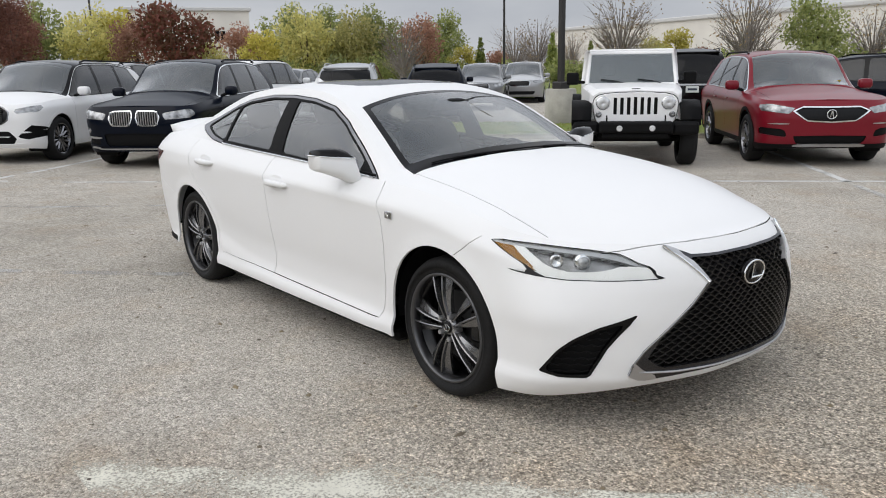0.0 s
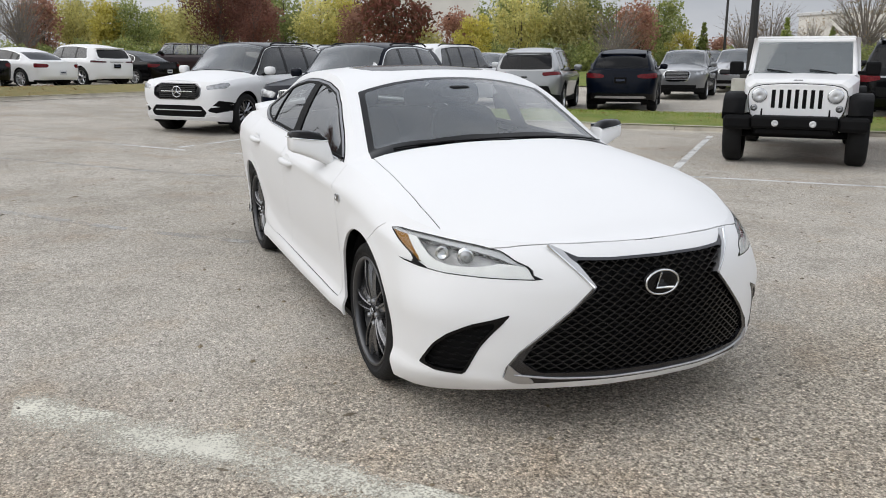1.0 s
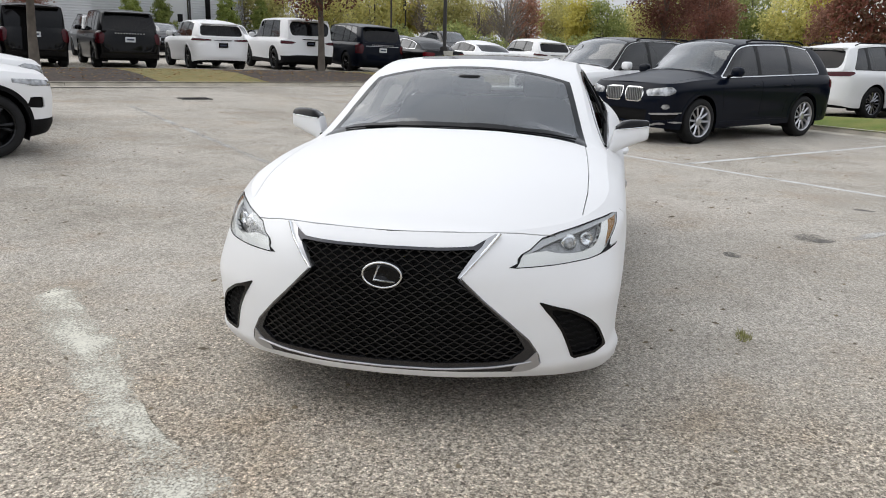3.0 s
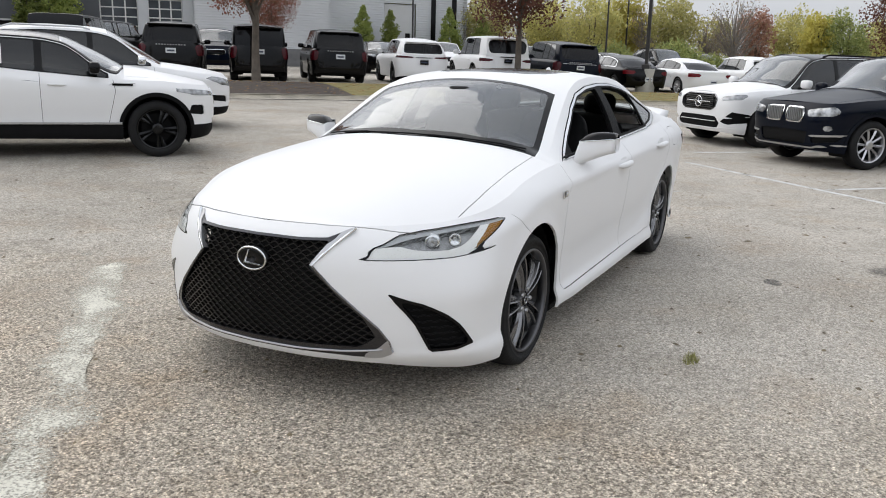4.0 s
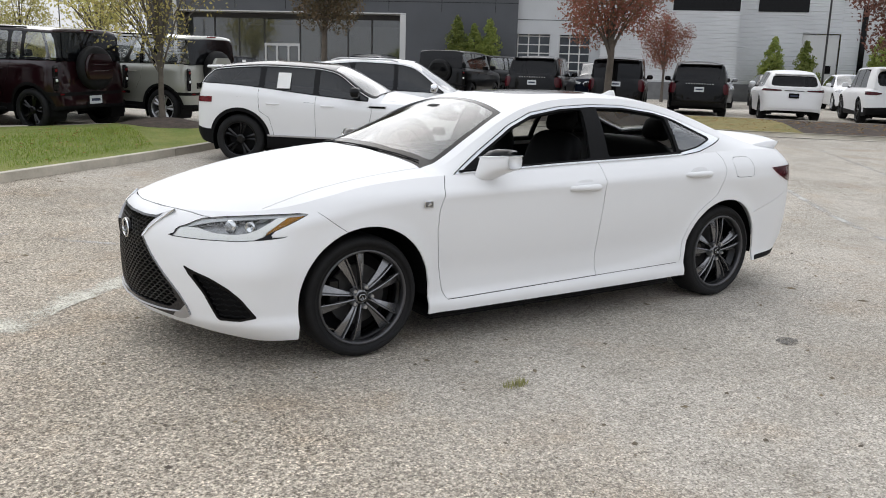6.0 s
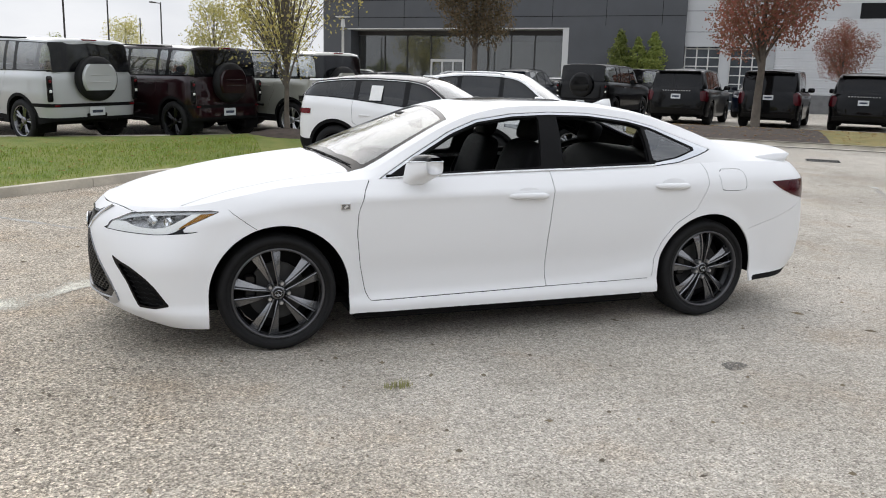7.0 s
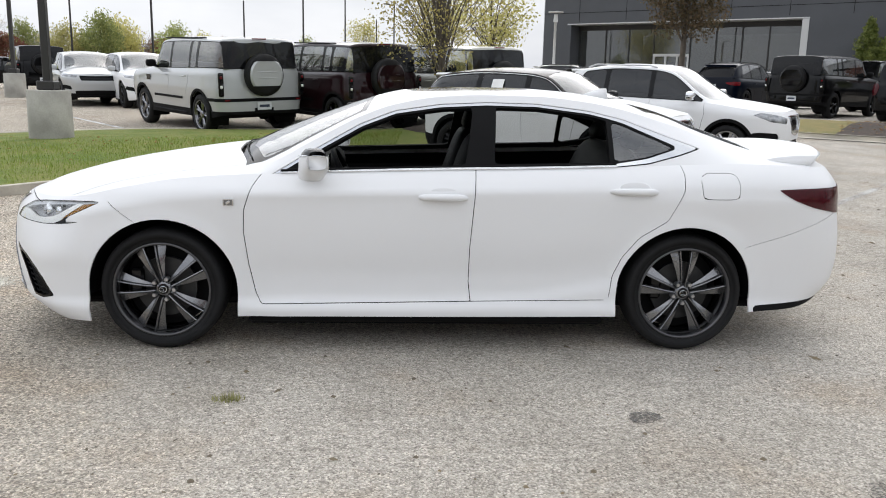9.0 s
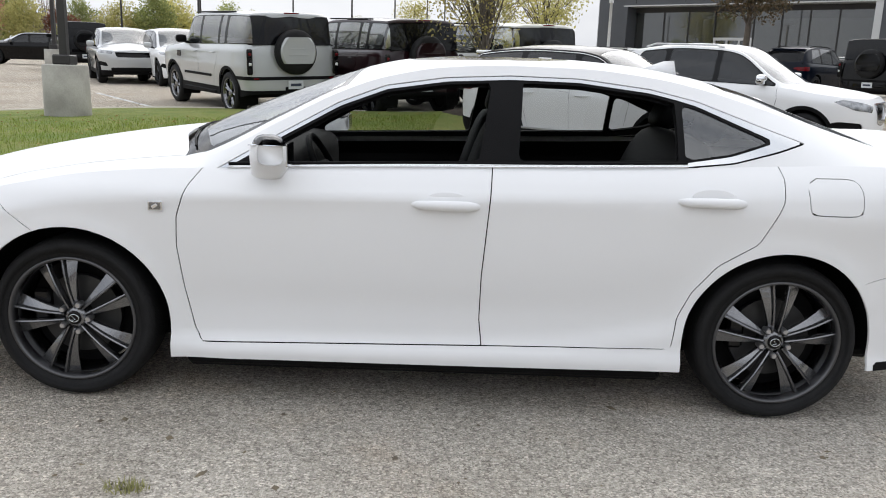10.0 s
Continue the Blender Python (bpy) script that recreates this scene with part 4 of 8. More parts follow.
def build_sedan():
    car = new("sedan_car")
    tagged(car, "white four-door sedan with gunmetal wheels and open driver-side windows", "car")
    s = shell(SEDAN, 1.15)
    S = ("side",)
    s.cut(arch(1.424, 0.335, 0.392), "hole", S)
    s.cut(arch(-1.424, 0.335, 0.384), "hole", S)
    s.seam(lambda v: v[:, 0] + 0.232, -1, S)
    s.seam(lambda v: v[:, 2] - 0.288, -1, S)
    for off in (-0.006, 0.006):
        s.seam(lambda v: v[:, 0] + 0.232 + off, -1, S)
        s.seam(lambda v: v[:, 2] - 0.288 + off, -1, S)
    s.cut(side_poly(FDOOR), "fdoor", S)
    s.cut(side_poly(RDOOR), "rdoor", S)
    s.cut(side_line(FDOOR[1:-1], 0.0023), "seam", ("side", "fdoor", "rdoor"))
    s.cut(side_line(RDOOR[5:-1], 0.0020), "seam", ("side", "fdoor", "rdoor"))
    # cabin glass
    s.cut(side_poly(DLO), "trim", ("cab",))
    s.cut(lambda v: np.maximum(sdist(v[:, 0], v[:, 2], DLO) + 0.016 + np.clip(-1.0 - v[:, 0], 0, 0.4) * 0.05, -1.36 - v[:, 0]), "pillar", ("trim",))
    s.cut(lambda v: np.maximum(np.maximum(sdist(v[:, 0], v[:, 2], DLO) + 0.026, -0.205 - 0.15 * (v[:, 2] - 1.1) - v[:, 0]), v[:, 0] - 0.66), "fwin", ("pillar",))
    s.cut(lambda v: np.maximum(np.maximum(sdist(v[:, 0], v[:, 2], DLO) + 0.026, v[:, 0] + 0.355 + 0.06 * (v[:, 2] - 1.1)), -0.985 - v[:, 0]), "rwin", ("pillar",))
    s.cut(lambda v: np.maximum(np.maximum(sdist(v[:, 0], v[:, 2], DLO) + 0.026 + np.clip(-1.0 - v[:, 0], 0, 0.4) * 0.05, -1.35 - v[:, 0]), v[:, 0] + 1.012), "qwin", ("pillar",))
    s.cut(lambda v: np.abs(sdist(v[:, 0], v[:, 2], DLO)) - 0.0028, "seam", ("cab", "trim"))

    def wscreen(v):
        yr = np.interp(v[:, 0], [0.3, 0.6, 0.9, 1.0], [0.575, 0.64, 0.705, 0.72])
        return np.maximum(np.maximum(np.abs(v[:, 1]) - yr, 0.31 + 0.10 * (v[:, 1] / 0.57)**2 * 0.4 - v[:, 0]), 0.2 - v[:, 0])
    s.cut(wscreen, "screen_band", ("cab",))
    s.cut(lambda v: np.maximum(wscreen(v) + 0.035, v[:, 0] - np.interp(np.abs(v[:, 1]), [0, 0.4, 0.7], [1.035, 1.005, 0.90])), "screen", ("screen_band",))
    s.cut(lambda v: np.maximum(np.abs(v[:, 1]) - np.interp(v[:, 0], [-1.9, -1.2], [0.60, 0.50]), np.maximum(v[:, 0] + 1.18 + 0.08 * (v[:, 1] / 0.5)**2, -1.87 - v[:, 0])), "backlight", ("cab",))
    s.cut(lambda v: sdist(v[:, 0], v[:, 1], rounded([(0.12, -0.42), (0.12, 0.42), (-0.62, 0.42), (-0.62, -0.42)])), "sunroof", ("cab",))
    # hood
    s.cut(lambda v: np.where(v[:, 0] > 0, np.maximum(v[:, 0] - 3, v[:, 0] - np.interp(np.abs(v[:, 1]), [0, 0.4, 0.68, 0.8], [1.12, 1.09, 1.0, 0.945])), 9.0), "cowl", ("top",))
    s.cut(lambda v: np.where(v[:, 0] < 0.8, np.maximum(v[:, 0] - 0.95, -1.85 - v[:, 0]), 9.0), "under", ("top", "cowl"))
    hood_edge = [(0.0, 0.801), (0.25, 0.803), (0.39, 0.80), (0.5, 0.792), (0.56, 0.782), (0.60, 0.777), (0.64, 0.773)]
    s.seam(lambda v: np.where(v[:, 0] > 1.5, side_of(np.abs(v[:, 1]), v[:, 2], hood_edge), 9.0), 0.0015, ("side", "top"))
    hood_line = [(1.95, 0.73), (1.75, 0.745), (1.53, 0.742), (1.2, 0.725), (1.0, 0.71), (0.95, 0.705)]
    LAMP = [(59.4, 0.816), (53.4, 0.806), (46, 0.798), (35.2, 0.783), (30, 0.770), (27.1, 0.738), (24.2, 0.718), (23.9, 0.711), (25.4, 0.704), (25.0, 0.698), (22.6, 0.686), (22.4, 0.675), (33, 0.671), (41.5, 0.672), (48.3, 0.683), (52.8, 0.695), (55.4, 0.712), (47.7, 0.702), (53.7, 0.759)]
    s.cut(turn_poly(LAMP, 1.2), "lamp_edge", S)
    s.cut(lambda v: turn_poly(LAMP, 1.2)(v) + 0.0034, "lamp", ("lamp_edge",))
    s.cut(turn_poly([(56, 0.700), (55.2, 0.7085), (47.4, 0.7), (44, 0.706), (37, 0.705), (33.5, 0.712), (30.5, 0.728), (27.4, 0.726), (21, 0.707), (20, 0.66), (50, 0.66)], 1.2), "lamp_strip", ("lamp",))
    s.cut(turn_poly([(60, 0.83), (60, 0.806), (53, 0.792), (45, 0.781), (35, 0.763), (31, 0.749), (28.5, 0.733), (26, 0.722), (20, 0.74), (30, 0.80)], 1.2), "lamp_brow", ("lamp",))
    s.cut(turn_poly([(59.4, 0.812), (53.0, 0.798), (47.0, 0.704), (48.6, 0.699), (54.4, 0.757)], 1.2), "lamp_amber", ("lamp",))
    s.cut(turn_poly([(53.1, 0.798), (50.4, 0.794), (44.6, 0.718), (40.0, 0.704), (40.4, 0.693), (47.1, 0.698)], 1.2), "lamp_blade", ("lamp",))
    FOG = [(27.6, 0.545), (31.5, 0.515), (35.5, 0.488), (40, 0.44), (43, 0.39), (46.5, 0.292), (42.5, 0.272), (36.7, 0.270), (33.5, 0.40), (31.3, 0.46)]
    s.cut(turn_poly(FOG, 1.2), "fog_edge", S)
    s.cut(lambda v: turn_poly(FOG, 1.2)(v) + 0.012, "fog", ("fog_edge",))
    s.cut(end_poly(GRILLE_OUT), "surround", S)
    s.cut(end_poly(GRILLE_IN), "grille", ("surround",))
    s.cut(end_poly([(0.288, 0.641), (0.288, 0.70), (0.362, 0.7475), (0.40, 0.82), (0.46, 0.82), (0.40, 0.69), (0.31, 0.638)]), "wing", ("surround",))
    s.cut(end_poly([(0.49, 0.24), (0.65, 0.24), (0.65, 0.325), (0.588, 0.335), (0.553, 0.300), (0.50, 0.272)]), "wing", ("surround",))
    TAIL = [(-1.905, 0.930), (-2.07, 0.936), (-2.5, 0.940), (-2.5, 0.772), (-2.30, 0.792), (-2.12, 0.832), (-1.99, 0.878)]
    s.cut(side_poly(TAIL), "tail", S)
    s.cut(lambda v: np.maximum(v[:, 2] - (0.268 + 0.05 * (-1.8 - v[:, 0])), v[:, 0] + 1.835), "valance", S)
    s.seam(lambda v: side_of(v[:, 0], np.abs(v[:, 1]), hood_line), 0.002, ("top",))
    # fuel flap and bumper joints
    flap = rounded([(-1.467, 1.012), (-1.66, 1.015), (-1.683, 0.98), (-1.683, 0.89), (-1.66, 0.876), (-1.487, 0.876), (-1.475, 0.90)], 1)
    s.seam(lambda v: np.where(v[:, 1] > 0, sdist(v[:, 0], v[:, 2], flap), 9.0), 0.0018, S)
    s.seam(lambda v: side_of(v[:, 0], v[:, 2], [(-1.735, 0.60), (-2.0, 0.68), (-2.32, 0.80)]), 0.0018, S)
    s.seam(lambda v: side_of(v[:, 0], v[:, 2], [(1.70, 0.815), (1.60, 0.74), (1.54, 0.70)]), 0.0016, S)
    body = s.emit_panels(("side", "top", "cab"), WHITE, car, (2.47, -2.49), rim=0.012)
    s.emit_each("seam", "shut_line", SEAM, car, shift=-0.006)
    for nm, tg in (("front_door", "fdoor"), ("rear_door", "rdoor")):
        for sd in (1, -1):
            d = s.emit(tg, nm, WHITE, car, rim=0.012, side=sd)
            s.emit(tg, "door_lining", INNER, d, shift=-0.05, side=sd)
    s.emit(("cab", "trim", "pillar"), "headlining", INNER, car, shift=-0.03, label="dark roof lining and pillar trim")
    for sd in (1, -1):
        # dark chrome on the right side, bright chrome on the left
        s.emit("trim", "window_trim", DCHROME if sd < 0 else CHROME, car, shift=0.002, rim=0.006, side=sd, label="metal strip round the side windows, darker on the car's right")
        s.emit("pillar", "window_pillar", MATTB, car, rim=0.015, side=sd)
        s.emit("qwin", "quarter_window", QGLASS, car, shift=-0.004, side=sd)
    s.emit("fwin", "front_window", GLASS, car, shift=-0.006, side=-1)
    s.emit("rwin", "rear_window", GLASS, car, shift=-0.006, side=-1)
    s.emit("screen", "windscreen", WSHIELD, car, shift=-0.002)
    s.emit("screen_band", "windscreen_border", GLOSSB, car, shift=-0.001)
    s.emit("backlight", "rear_screen", GLASS, car, shift=-0.003)
    s.emit("sunroof", "sunroof_glass", GLOSSB, car, shift=-0.001, rim=0.01)
    s.emit("cowl", "cowl_panel", MATTB, car, shift=-0.03)
    sedan_details(car, s, body)
    for x in (1.435, -1.435):
        for sd in (1, -1):
            sedan_wheel(car, x, 0.775 * sd, out=sd, spin=-16 if x > 0 else 0)
    return car, s


SEDAN_CAR, SEDAN_SKIN = build_sedan()


def asphalt():
    """Worn pale asphalt: coarse stone chips, mottling, brown stains."""
    m = mat("worn_asphalt", (0.30, 0.29, 0.27), 0.92)
    n, l = m.node_tree.nodes, m.node_tree.links
    b = n["Principled BSDF"]
    tc = n.new("ShaderNodeTexCoord")

    def nz(scale, detail=3.0, rough=0.55):
        q = n.new("ShaderNodeTexNoise")
        q.inputs["Scale"].default_value, q.inputs["Detail"].default_value, q.inputs["Roughness"].default_value = scale, detail, rough
        l.new(tc.outputs["Object"], q.inputs["Vector"])
        return q.outputs["Fac"]

    def ramp(src, stops):
        r = n.new("ShaderNodeValToRGB")
        e = r.color_ramp.elements
        while len(e) < len(stops):
            e.new(0.5)
        for q, (p, c) in zip(e, stops):
            q.position, q.color = p, (*c, 1)
        l.new(src, r.inputs["Fac"])
        return r.outputs["Color"]

    def mul(a, c, f=1.0, kind="MULTIPLY"):
        x = n.new("ShaderNodeMix")
        x.data_type, x.blend_type = "RGBA", kind
        x.inputs["Factor"].default_value = f
        l.new(a, x.inputs["A"])
        l.new(c, x.inputs["B"])
        return x.outputs["Result"]
    vo = n.new("ShaderNodeTexVoronoi")
    vo.inputs["Scale"].default_value = 125.0
    l.new(tc.outputs["Object"], vo.inputs["Vector"])
    sp = n.new("ShaderNodeSeparateColor")
    l.new(vo.outputs["Color"], sp.inputs["Color"])
    chips = ramp(sp.outputs["Red"], [(0.0, (0.26, 0.24, 0.21)), (0.25, (0.42, 0.397, 0.355)), (0.75, (0.54, 0.513, 0.46)), (1.0, (0.72, 0.69, 0.63))])
    gaps = ramp(vo.outputs["Distance"], [(0.0, (1, 1, 1)), (0.55, (0.94, 0.94, 0.94)), (0.95, (0.55, 0.54, 0.53))])
    col = mul(chips, gaps, 0.9)
    col = mul(col, ramp(nz(26.0, 4.0, 0.7), [(0.33, (0.70, 0.69, 0.68)), (0.5, (1, 1, 1)), (0.68, (1.16, 1.16, 1.16))]))
    col = mul(col, ramp(nz(75.0, 3.0, 0.7), [(0.34, (0.55, 0.53, 0.51)), (0.45, (1, 1, 1)), (0.75, (1.10, 1.10, 1.10))]))
    col = mul(col, ramp(nz(2.2, 5.0, 0.65), [(0.30, (0.80, 0.785, 0.76)), (0.5, (0.99, 0.985, 0.98)), (0.70, (1.10, 1.10, 1.09))]))
    col = mul(col, ramp(nz(0.33, 5.0, 0.6), [(0.34, (0.82, 0.80, 0.765)), (0.5, (1.0, 0.98, 0.955)), (0.66, (1.11, 1.09, 1.07))]))
    col = mul(col, ramp(nz(1.1, 6.0, 0.7), [(0.0, (1, 1, 1)), (0.50, (1, 1, 1)), (0.70, (0.78, 0.71, 0.64))]))
    # a dirtier stretch, with open dark joints between the stones, towards the kerb of the grass island
    sx, wob, zone = n.new("ShaderNodeSeparateXYZ"), n.new("ShaderNodeMath"), n.new("ShaderNodeMapRange")
    l.new(tc.outputs["Object"], sx.inputs["Vector"])
    wob.operation = "MULTIPLY_ADD"
    l.new(nz(0.9, 4.0, 0.6), wob.inputs[0])
    wob.inputs[1].default_value = 3.2
    l.new(sx.outputs["X"], wob.inputs[2])
    l.new(wob.outputs["Value"], zone.inputs["Value"])
    zone.inputs["From Min"].default_value, zone.inputs["From Max"].default_value = 2.2, 4.0
    dirt = ramp(nz(48.0, 5.0, 0.75), [(0.38, (0.42, 0.385, 0.35)), (0.50, (0.98, 0.955, 0.92)), (0.68, (1.22, 1.20, 1.16))])
    v2, s2 = n.new("ShaderNodeTexVoronoi"), n.new("ShaderNodeSeparateColor")
    v2.inputs["Scale"].default_value = 88.0
    l.new(tc.outputs["Object"], v2.inputs["Vector"])
    l.new(v2.outputs["Color"], s2.inputs["Color"])
    dirt = mul(dirt, ramp(s2.outputs["Green"], [(0.0, (0.52, 0.51, 0.49)), (0.4, (0.99, 0.975, 0.96)), (1.0, (1.48, 1.46, 1.42))]))
    x = n.new("ShaderNodeMix")
    x.data_type, x.blend_type = "RGBA", "MULTIPLY"
    l.new(zone.outputs["Result"], x.inputs["Factor"])
    l.new(col, x.inputs["A"])
    l.new(dirt, x.inputs["B"])
    l.new(x.outputs["Result"], b.inputs["Base Color"])
    ad = n.new("ShaderNodeMath")
    ad.operation = "SUBTRACT"
    l.new(nz(26.0, 4.0, 0.7), ad.inputs[0])
    l.new(vo.outputs["Distance"], ad.inputs[1])
    bp = n.new("ShaderNodeBump")
    bp.inputs["Strength"].default_value, bp.inputs["Distance"].default_value = 0.7, 0.008
    l.new(ad.outputs["Value"], bp.inputs["Height"])
    l.new(bp.outputs["Normal"], b.inputs["Normal"])
    return m


ASPHALT = asphalt()
gx = np.concatenate([[-900, -300, -120], np.arange(-70, 40, 1.0), [80, 200, 900]])
gy = np.concatenate([[-900, -300, -120], np.arange(-60, 40, 1.0), [80, 200, 900]])
gv = [(x, y, gz(x, y)) for y in gy for x in gx]
gf = [[j * len(gx) + i, j * len(gx) + i + 1, (j + 1) * len(gx) + i + 1, (j + 1) * len(gx) + i] for j in range(len(gy) - 1) for i in range(len(gx) - 1)]
tagged(mesh_ob("ground", gv, gf, ASPHALT), "worn pale grey asphalt of a car park", "ground", kind="structure")


# ---- parked cars ----
def place(ob, x, y, yaw):
    """Sets a thing on the pavement, tilted with its slope."""
    e = 0.8
    nrm = Vector(((gz(x - e, y) - gz(x + e, y)) / (2 * e), (gz(x, y - e) - gz(x, y + e)) / (2 * e), 1)).normalized()
    f = Vector((math.cos(math.radians(yaw)), math.sin(math.radians(yaw)), 0))
    f = (f - nrm * f.dot(nrm)).normalized()
    l = nrm.cross(f)
    m = Matrix(((f.x, l.x, nrm.x, x), (f.y, l.y, nrm.y, y), (f.z, l.z, nrm.z, gz(x, y)), (0, 0, 0, 1)))
    ob.matrix_basis = m
    return ob


WHEEL_MESH = {}


def wheel_of(parent, x, y, r, w, style, out):
    """A road wheel: tyre and cast rim with spokes; meshes are shared between alike wheels."""
    key = (round(r, 3), style)
    if key not in WHEEL_MESH:
        R, h = r * 0.70, w / 2
        prof = [(R - 0.01, -h + 0.02), (R + 0.02, -h), (r - 0.05, -h - 0.006), (r - 0.012, -h + 0.02), (r, -h + 0.05), (r, h - 0.05), (r - 0.012, h - 0.02), (r - 0.05, h + 0.006), (R + 0.02, h), (R - 0.01, h - 0.02)]
        v, f = lathe(prof, 28)
        t = mesh_ob("tyre", v, f, RUBBER, None, True)
        n, mt, kind = {"silver5": (5, ALLOY, 1), "silver10": (10, ALLOY, 0), "black": (5, BLKALLOY, 1), "multi": (14, DCHROME, 0), "twin": (5, DCHROME, 1), "grey": (5, GUNMETAL, 1)}[style]
        vs, fs = lathe([(R + 0.004, h - 0.012), (R, h - 0.004), (R - 0.015, h - 0.012), (R - 0.03, h - 0.06), (R - 0.03, -h + 0.05), (R - 0.01, -h + 0.03)], 28)
        for k in range(n):
            for sgn in ((-1, 1) if kind else (0,)):
                b = len(vs)
                for i in range(4):
                    q = i / 3
                    a = 2 * math.pi * k / n + sgn * (0.11 + 0.06 * q)
                    rad = 0.03 + (R - 0.02) * q
                    wd = (0.016 + 0.014 * q) if kind else 0.016 + 0.008 * q
                    yy = h - 0.045 + 0.022 * math.sin(q * 2.2)
                    dx, dz = math.cos(a), math.sin(a)
                    vs += [(rad * dx + wd * dz, yy - 0.02, rad * dz - wd * dx), (rad * dx, yy, rad * dz), (rad * dx - wd * dz, yy - 0.02, rad * dz + wd * dx)]
                for i in range(3):
                    for p in (0, 1):
                        fs.append([b + i * 3 + p, b + (i + 1) * 3 + p, b + (i + 1) * 3 + p + 1, b + i * 3 + p + 1])
        b = len(vs)
        v2, f2 = lathe([(0.001, h - 0.02), (0.05, h - 0.022), (0.075, h - 0.04), (0.075, h - 0.08), (0.001, h - 0.08)], 16)
        vs += v2
        fs += [[i + b for i in q] for q in f2]
        rim = mesh_ob("rim", vs, fs, mt)
        back = mesh_ob("brake_disc", *lathe([(0.001, -0.01), (R * 0.75, -0.01), (R - 0.03, -0.03), (R - 0.03, -0.05), (0.001, -0.05)], 24), MATTB)
        WHEEL_MESH[key] = [o.data for o in (t, rim, back)]
        for o in (t, rim, back):
            bpy.data.objects.remove(o)
    wh = new("wheel")
    wh.parent = parent
    wh.location = (x, y, r)
    wh.rotation_euler = (0, 0.37 * x, 0 if out > 0 else math.pi)
    for nm, me in zip(("tyre", "rim", "brake_disc"), WHEEL_MESH[key]):
        o = new(nm, me)
        o.parent = wh
    return wh


def car_spec(p):
    L, hw, H, wb = p["L"], p["W"] / 2, p["H"], p["wb"]
    xf = wb / 2 + p["fo"]
    xr = xf - L
    hood, belt, cow, cz = p["hood"], p["belt"], p["cow"], p["cz"]
    rf, rr, rb = p["rf"], xr + p["rr"], xr + p["rb"]
    yt, rake = p.get("yt", 0.70), p.get("rake", 0.12)
    c = dict(x0=xf - p.get("nose", 0.75), x1=xr + 0.55, nf=p.get("nf", 3.2), nr=p.get("nr", 3.6), cab=(cow + 0.12, rb), crown=2.6, shoulder=(p.get("sh", 0.07), 0.12, 1.6))
    c["xf"] = [(0.2, xf - 0.12), (0.42, xf - 0.01), (hood - 0.3, xf), (hood - 0.12, xf - 0.03), (hood, xf - rake)]
    c["xr"] = [(0.25, xr + 0.14), (0.5, xr + 0.01), (0.75, xr + 0.02), (belt - 0.1, xr + 0.05), (belt + 0.08, xr + 0.08)]
    c["W"] = [(xr, hw * 0.95), (xr + 0.7, hw), (0, hw), (xf - 0.7, hw), (xf, hw * 0.96)]
    c["inset"] = [(0.2, 0.09), (0.34, 0.045), (0.5, 0.04), (0.72, 0.012), (0.9, 0.0), (1.05, 0.012), (1.4, 0.03)]
    up = p.get("rise", 0.0)
    c["ztop"] = [(xf, hood - 0.02), (xf - 0.3, hood + 0.0), (xf - 0.8, hood + 0.04), (cow, belt - 0.02 - up * 0.4), (0, belt), (xr + 0.6, belt + 0.04 + up), (xr, belt + 0.05 + up)]
    zb = p.get("zb", 0.26)
    c["zbot"] = [(xf, zb + 0.02), (xf - 0.5, zb - 0.02), (0, zb), (xr + 0.5, zb + 0.02), (xr, zb + 0.1)]
    c["zhood"] = [(xf - rake, hood), (xf - 0.5, hood + 0.075), (cow, cz), (xr + 0.3, belt + 0.05 + up), (xr, belt + 0.05 + up)]
    c["roofcrown"] = p.get("roofcrown", 2.2)
    m = (rf + rr) / 2
    c["zc"] = [(cow + 0.12, cz), ((cow + rf) / 2 + 0.03, (cz + H) / 2 + 0.015), (rf, H - 0.045), (rf - 0.35, H - 0.01), (m, H), (rr, H - p.get("drop", 0.06)), (rr - (rr - rb) * 0.4, H - p.get("drop", 0.06) - 0.07), (rb, belt + 0.05)]
    yb = p.get("yb", 0.80)
    c["yr"] = [(cow + 0.12, 0.0), (cow + 0.08, hw * 0.5), (cow - 0.02, hw * yb), (rf, hw * (yt + 0.01)), (m, hw * yt), (rr, hw * (yt - 0.01)), (rb, hw * 0.80)]
    c["zr"] = [(cow + 0.12, cz), (cow + 0.05, cz - 0.02), (cow - 0.02, belt + 0.03), (rf, H - 0.12), (rf - 0.3, H - 0.075), (m, H - 0.06), (rr, H - p.get("drop", 0.06) - 0.05), (rr - (rr - rb) * 0.4, H - p.get("drop", 0.06) - 0.14), (rb, belt + 0.05)]
    return c, xf, xr


